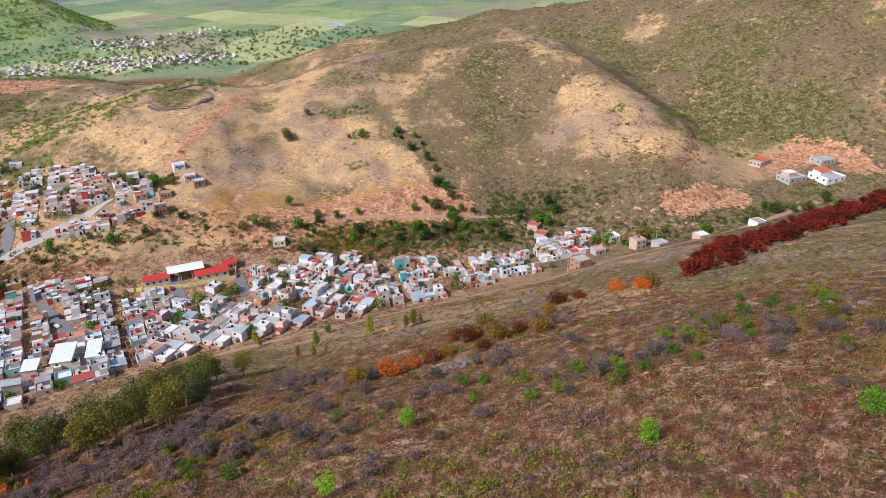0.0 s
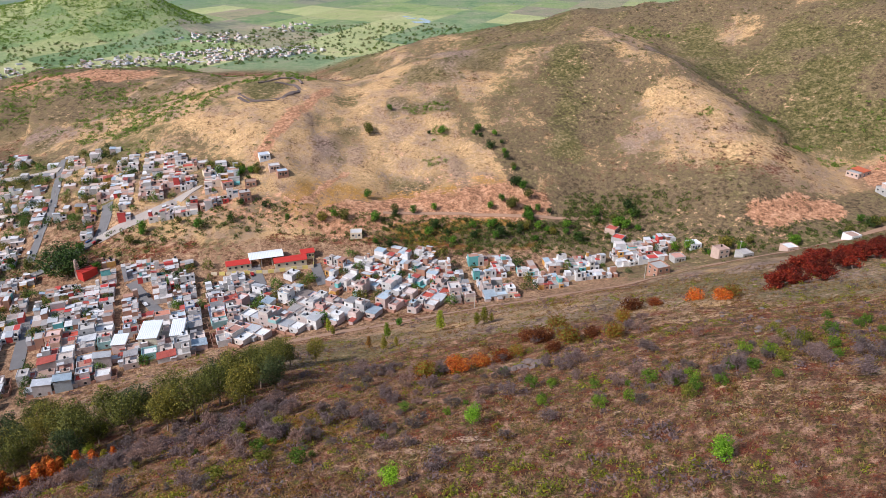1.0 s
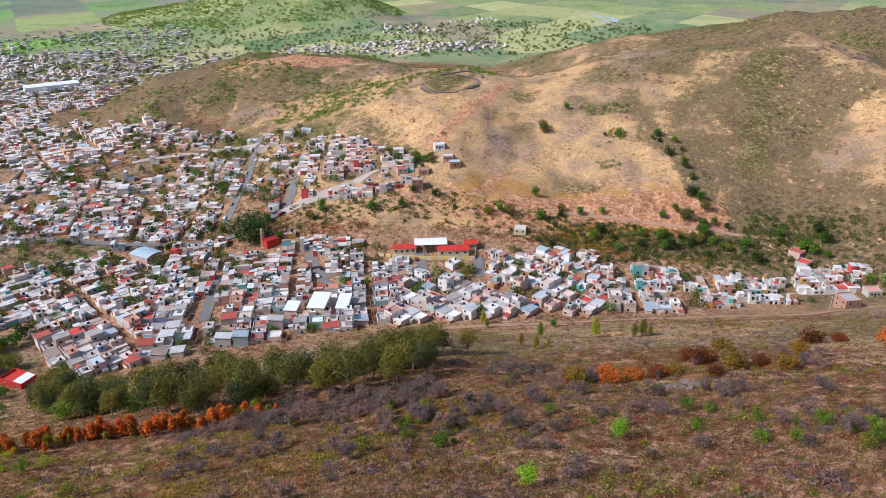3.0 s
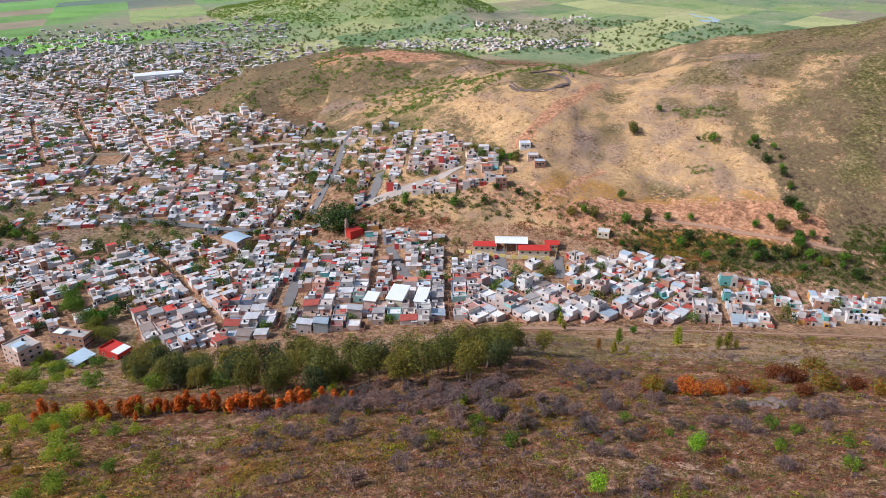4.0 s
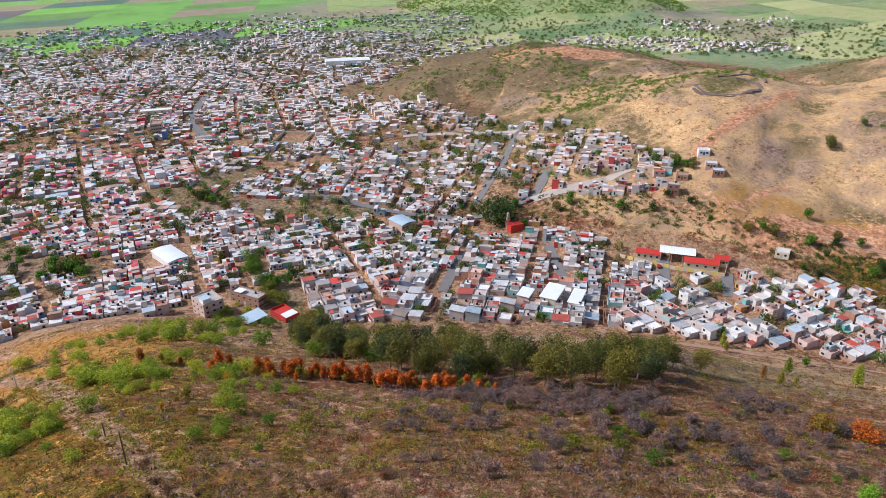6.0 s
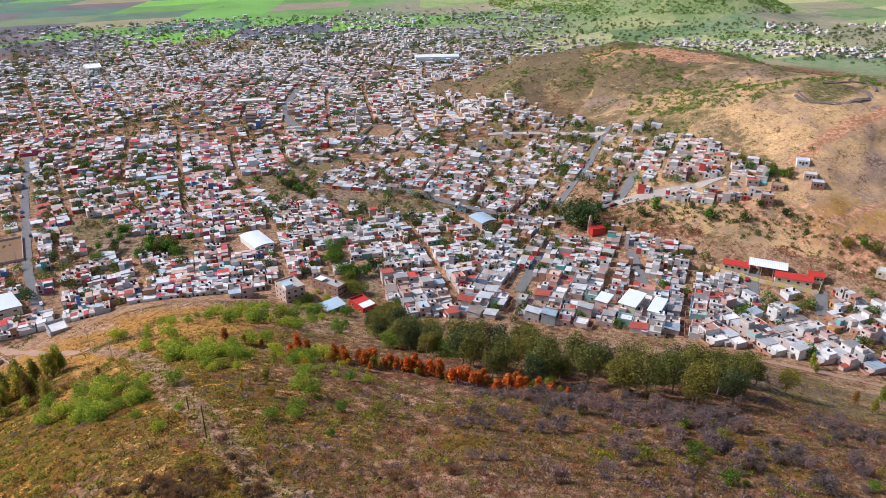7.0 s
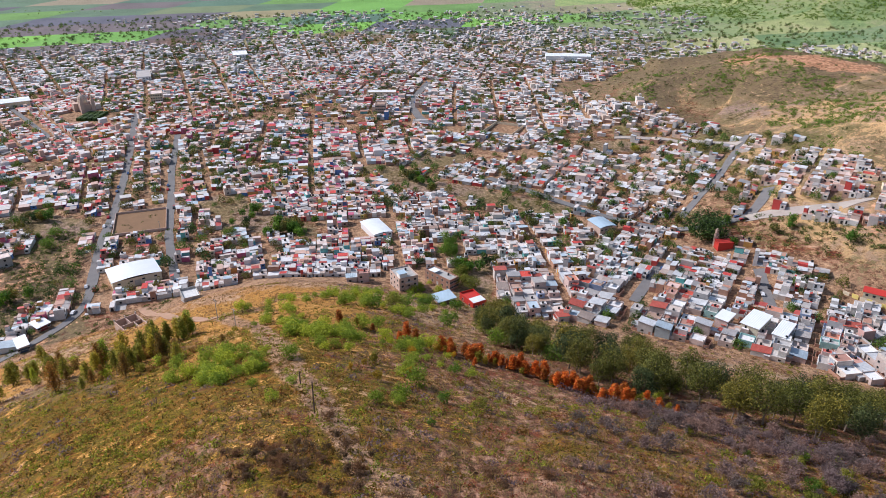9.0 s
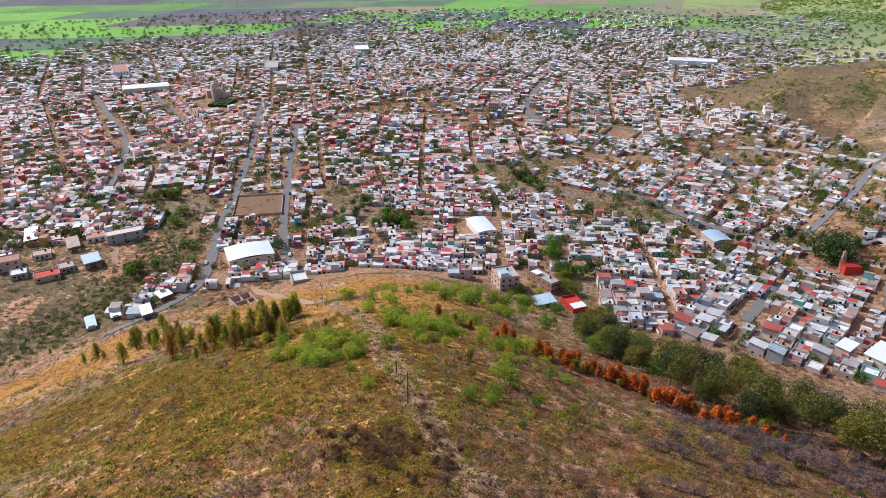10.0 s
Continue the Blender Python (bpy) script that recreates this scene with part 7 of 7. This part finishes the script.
    keep = keep & ((x > 30) | (y < np.interp(x, (-86, -63, -20, 7, 30), (411, 415, 421, 424, 430)) + 3 * vnoise(x, y, 6, 77)))
    bushes("creek_bushes", "thick green bushes along the dry creek", x[keep], y[keep], rng.uniform(0.7, 2.3, keep.sum()), 44, 0.30, L_CREEK, 67, 0.8)
    x, y, rng = ring_spots(6000, 310, 480, 80, 108, 70)
    d, _ = to_line(x, y, RAVINE)
    keep = (rng.random(len(x)) < 0.95 * smooth(20, 6, d) + 0.12) & (town_density(x, y) < 0.6) & (ground_z(x, y) < 6)
    bushes("ravine_bushes", "green bushes in the ravine beside the houses", x[keep], y[keep], rng.uniform(0.5, 1.8, keep.sum()), 40, 0.32, L_CREEK, 70, 0.8)
    x, y, rng = ring_spots(5200, 85, 175, 22, 66, 170)
    d, _ = to_line(x, y, ((-112, 118, 0), (-96, 124, 0), (-80, 128, 0), (-66, 140, 0), (-58, 150, 0)))
    keep = rng.random(len(x)) < 0.55 * smooth(12, 3, d + 4 * fractal(x, y, 12, 171, 3))
    bushes("thorn_thicket", "dense leafless purple-grey thorn thicket below the trees", x[keep], y[keep], rng.uniform(0.8, 2.2, keep.sum()), 60, 0.22, L_PURPLE2, 170, 0.9)
    # the town's trees, on the plots that hold no house
    spots = np.array(GARDENS)
    rng = np.random.default_rng(68)
    x, y = spots[:, 0], spots[:, 1]
    more = ring_spots(9000, 345, 1500, 5, 107, 68, 0.8)
    away = fractal(more[0], more[1], 85, 77, 2) > 0.72
    for line, size, green in TOWN_GREENS:
        away = away | (to_line(more[0], more[1], line)[0] < size * green)
    away = (away | (np.hypot(more[0], more[1]) > 1050)) & (ground_z(more[0], more[1]) - floor_z(more[0], more[1]) < 6) & (np.hypot(more[0], more[1]) > 380) & clear_of_streets(more[0], more[1], 4)
    street = ring_spots(9000, 350, 1150, 8, 106, 306, 0.7)
    some = (rng.random(9000) < 0.5 * town_density(street[0], street[1])) & clear_of_streets(street[0], street[1], 3)
    x, y = np.concatenate([x, more[0][away], street[0][some]]), np.concatenate([y, more[1][away], street[1][some]])
    kind = rng.integers(0, 3, len(x))
    for k, (material, label) in enumerate(((L_TOWN, "green garden trees among the houses"), (L_TOWN_DARK, "dark garden trees among the houses"), (L_OLIVE, "olive-green garden trees among the houses"))):
        some = (kind == k) & (rng.random(len(x)) < 0.95)
        for away, leaves, leaf in ((False, 380, 0.155), (True, 100, 0.26)):
            these = some & ((np.hypot(x, y) > 640) == away)
            bushes("garden_trees", label, x[these], y[these], rng.uniform(1.7, 4.2, these.sum()) * (0.9 if away else 1.0), leaves, leaf, material, 80 + k, 1.2, 1.9)
    # woods on the far green mountain and hedges in the plain
    x, y, rng = ring_spots(9000, 1150, 2300, -5, 105, 69)
    keep = rng.random(len(x)) < 0.30 * fractal(x, y, 120, 88, 2) - 0.03
    bushes("mountain_woods", "green woods covering a far mountain", *mountain_spots(), 12, 0.5, L_FOLD, 169, 0.8)
    bushes("far_trees", "scattered trees far off in the plain", x[keep], y[keep], rng.uniform(1.2, 2.8, keep.sum()), 14, 0.5, L_FOLD, 69, 0.8)


FOLDS = ((-67, 543, 14, 22), (-60, 510, 12, 16), (-61, 477, 12, 14), (135, 527, 10, 12), (179, 619, 18, 20), (126, 745, 40, 40), (-84, 536, 14, 14), (-276, 471, 16, 26), (-251, 459, 14, 20), (-276, 453, 18, 26), (220, 503, 14, 26), (191, 565, 14, 26), (208, 530, 12, 26),
         (-516, 533, 22, 30), (-462, 591, 34, 70), (-532, 576, 20, 26), (-469, 567, 22, 40), (280, 513, 40, 70), (251, 547, 34, 50), (308, 495, 30, 40), (-300, 500, 20, 20), (-330, 560, 30, 26))
L_TOWN = leafy("garden_leaves", (0.05, 0.095, 0.015), (0.14, 0.235, 0.035), (0.21, 0.29, 0.055), 0.35, False)
L_TOWN_DARK = leafy("dark_garden_leaves", (0.025, 0.045, 0.012), (0.075, 0.125, 0.026), (0.12, 0.17, 0.04), 0.3, False)
L_CREEK = leafy("creek_leaves", (0.040, 0.058, 0.014), (0.13, 0.16, 0.032), (0.19, 0.27, 0.04), 0.35, False)
L_FOLD = leafy("thicket_leaves", (0.085, 0.14, 0.022), (0.21, 0.32, 0.05), (0.30, 0.40, 0.075), 0.4, False)
L_FRESH = leafy("fresh_leaves", (0.10, 0.16, 0.02), (0.27, 0.36, 0.04), (0.30, 0.36, 0.06), 0.5, False)
L_DRYSCRUB = leafy("dry_scrub_leaves", (0.12, 0.062, 0.016), (0.29, 0.155, 0.038), (0.36, 0.17, 0.035), 0.5, False)
L_SCRUB = leafy("scrub_leaves", (0.12, 0.135, 0.014), (0.32, 0.33, 0.034), (0.47, 0.37, 0.05), 0.5, False)
L_PURPLE2 = leafy("scrub_twigs", (0.12, 0.082, 0.084), (0.25, 0.172, 0.176), (0.29, 0.19, 0.155), 0.45, False)
L_RED2 = leafy("rusty_herb_leaves", (0.14, 0.028, 0.014), (0.31, 0.070, 0.028), (0.32, 0.14, 0.045), 0.4, False)
L_GREEN2 = leafy("slope_leaves", (0.075, 0.075, 0.026), (0.18, 0.175, 0.055), (0.22, 0.25, 0.07), 0.4, False)
L_BROWN2 = leafy("dry_slope_leaves", (0.15, 0.10, 0.055), (0.27, 0.19, 0.095), (0.22, 0.20, 0.075), 0.4, False)
build_undergrowth()
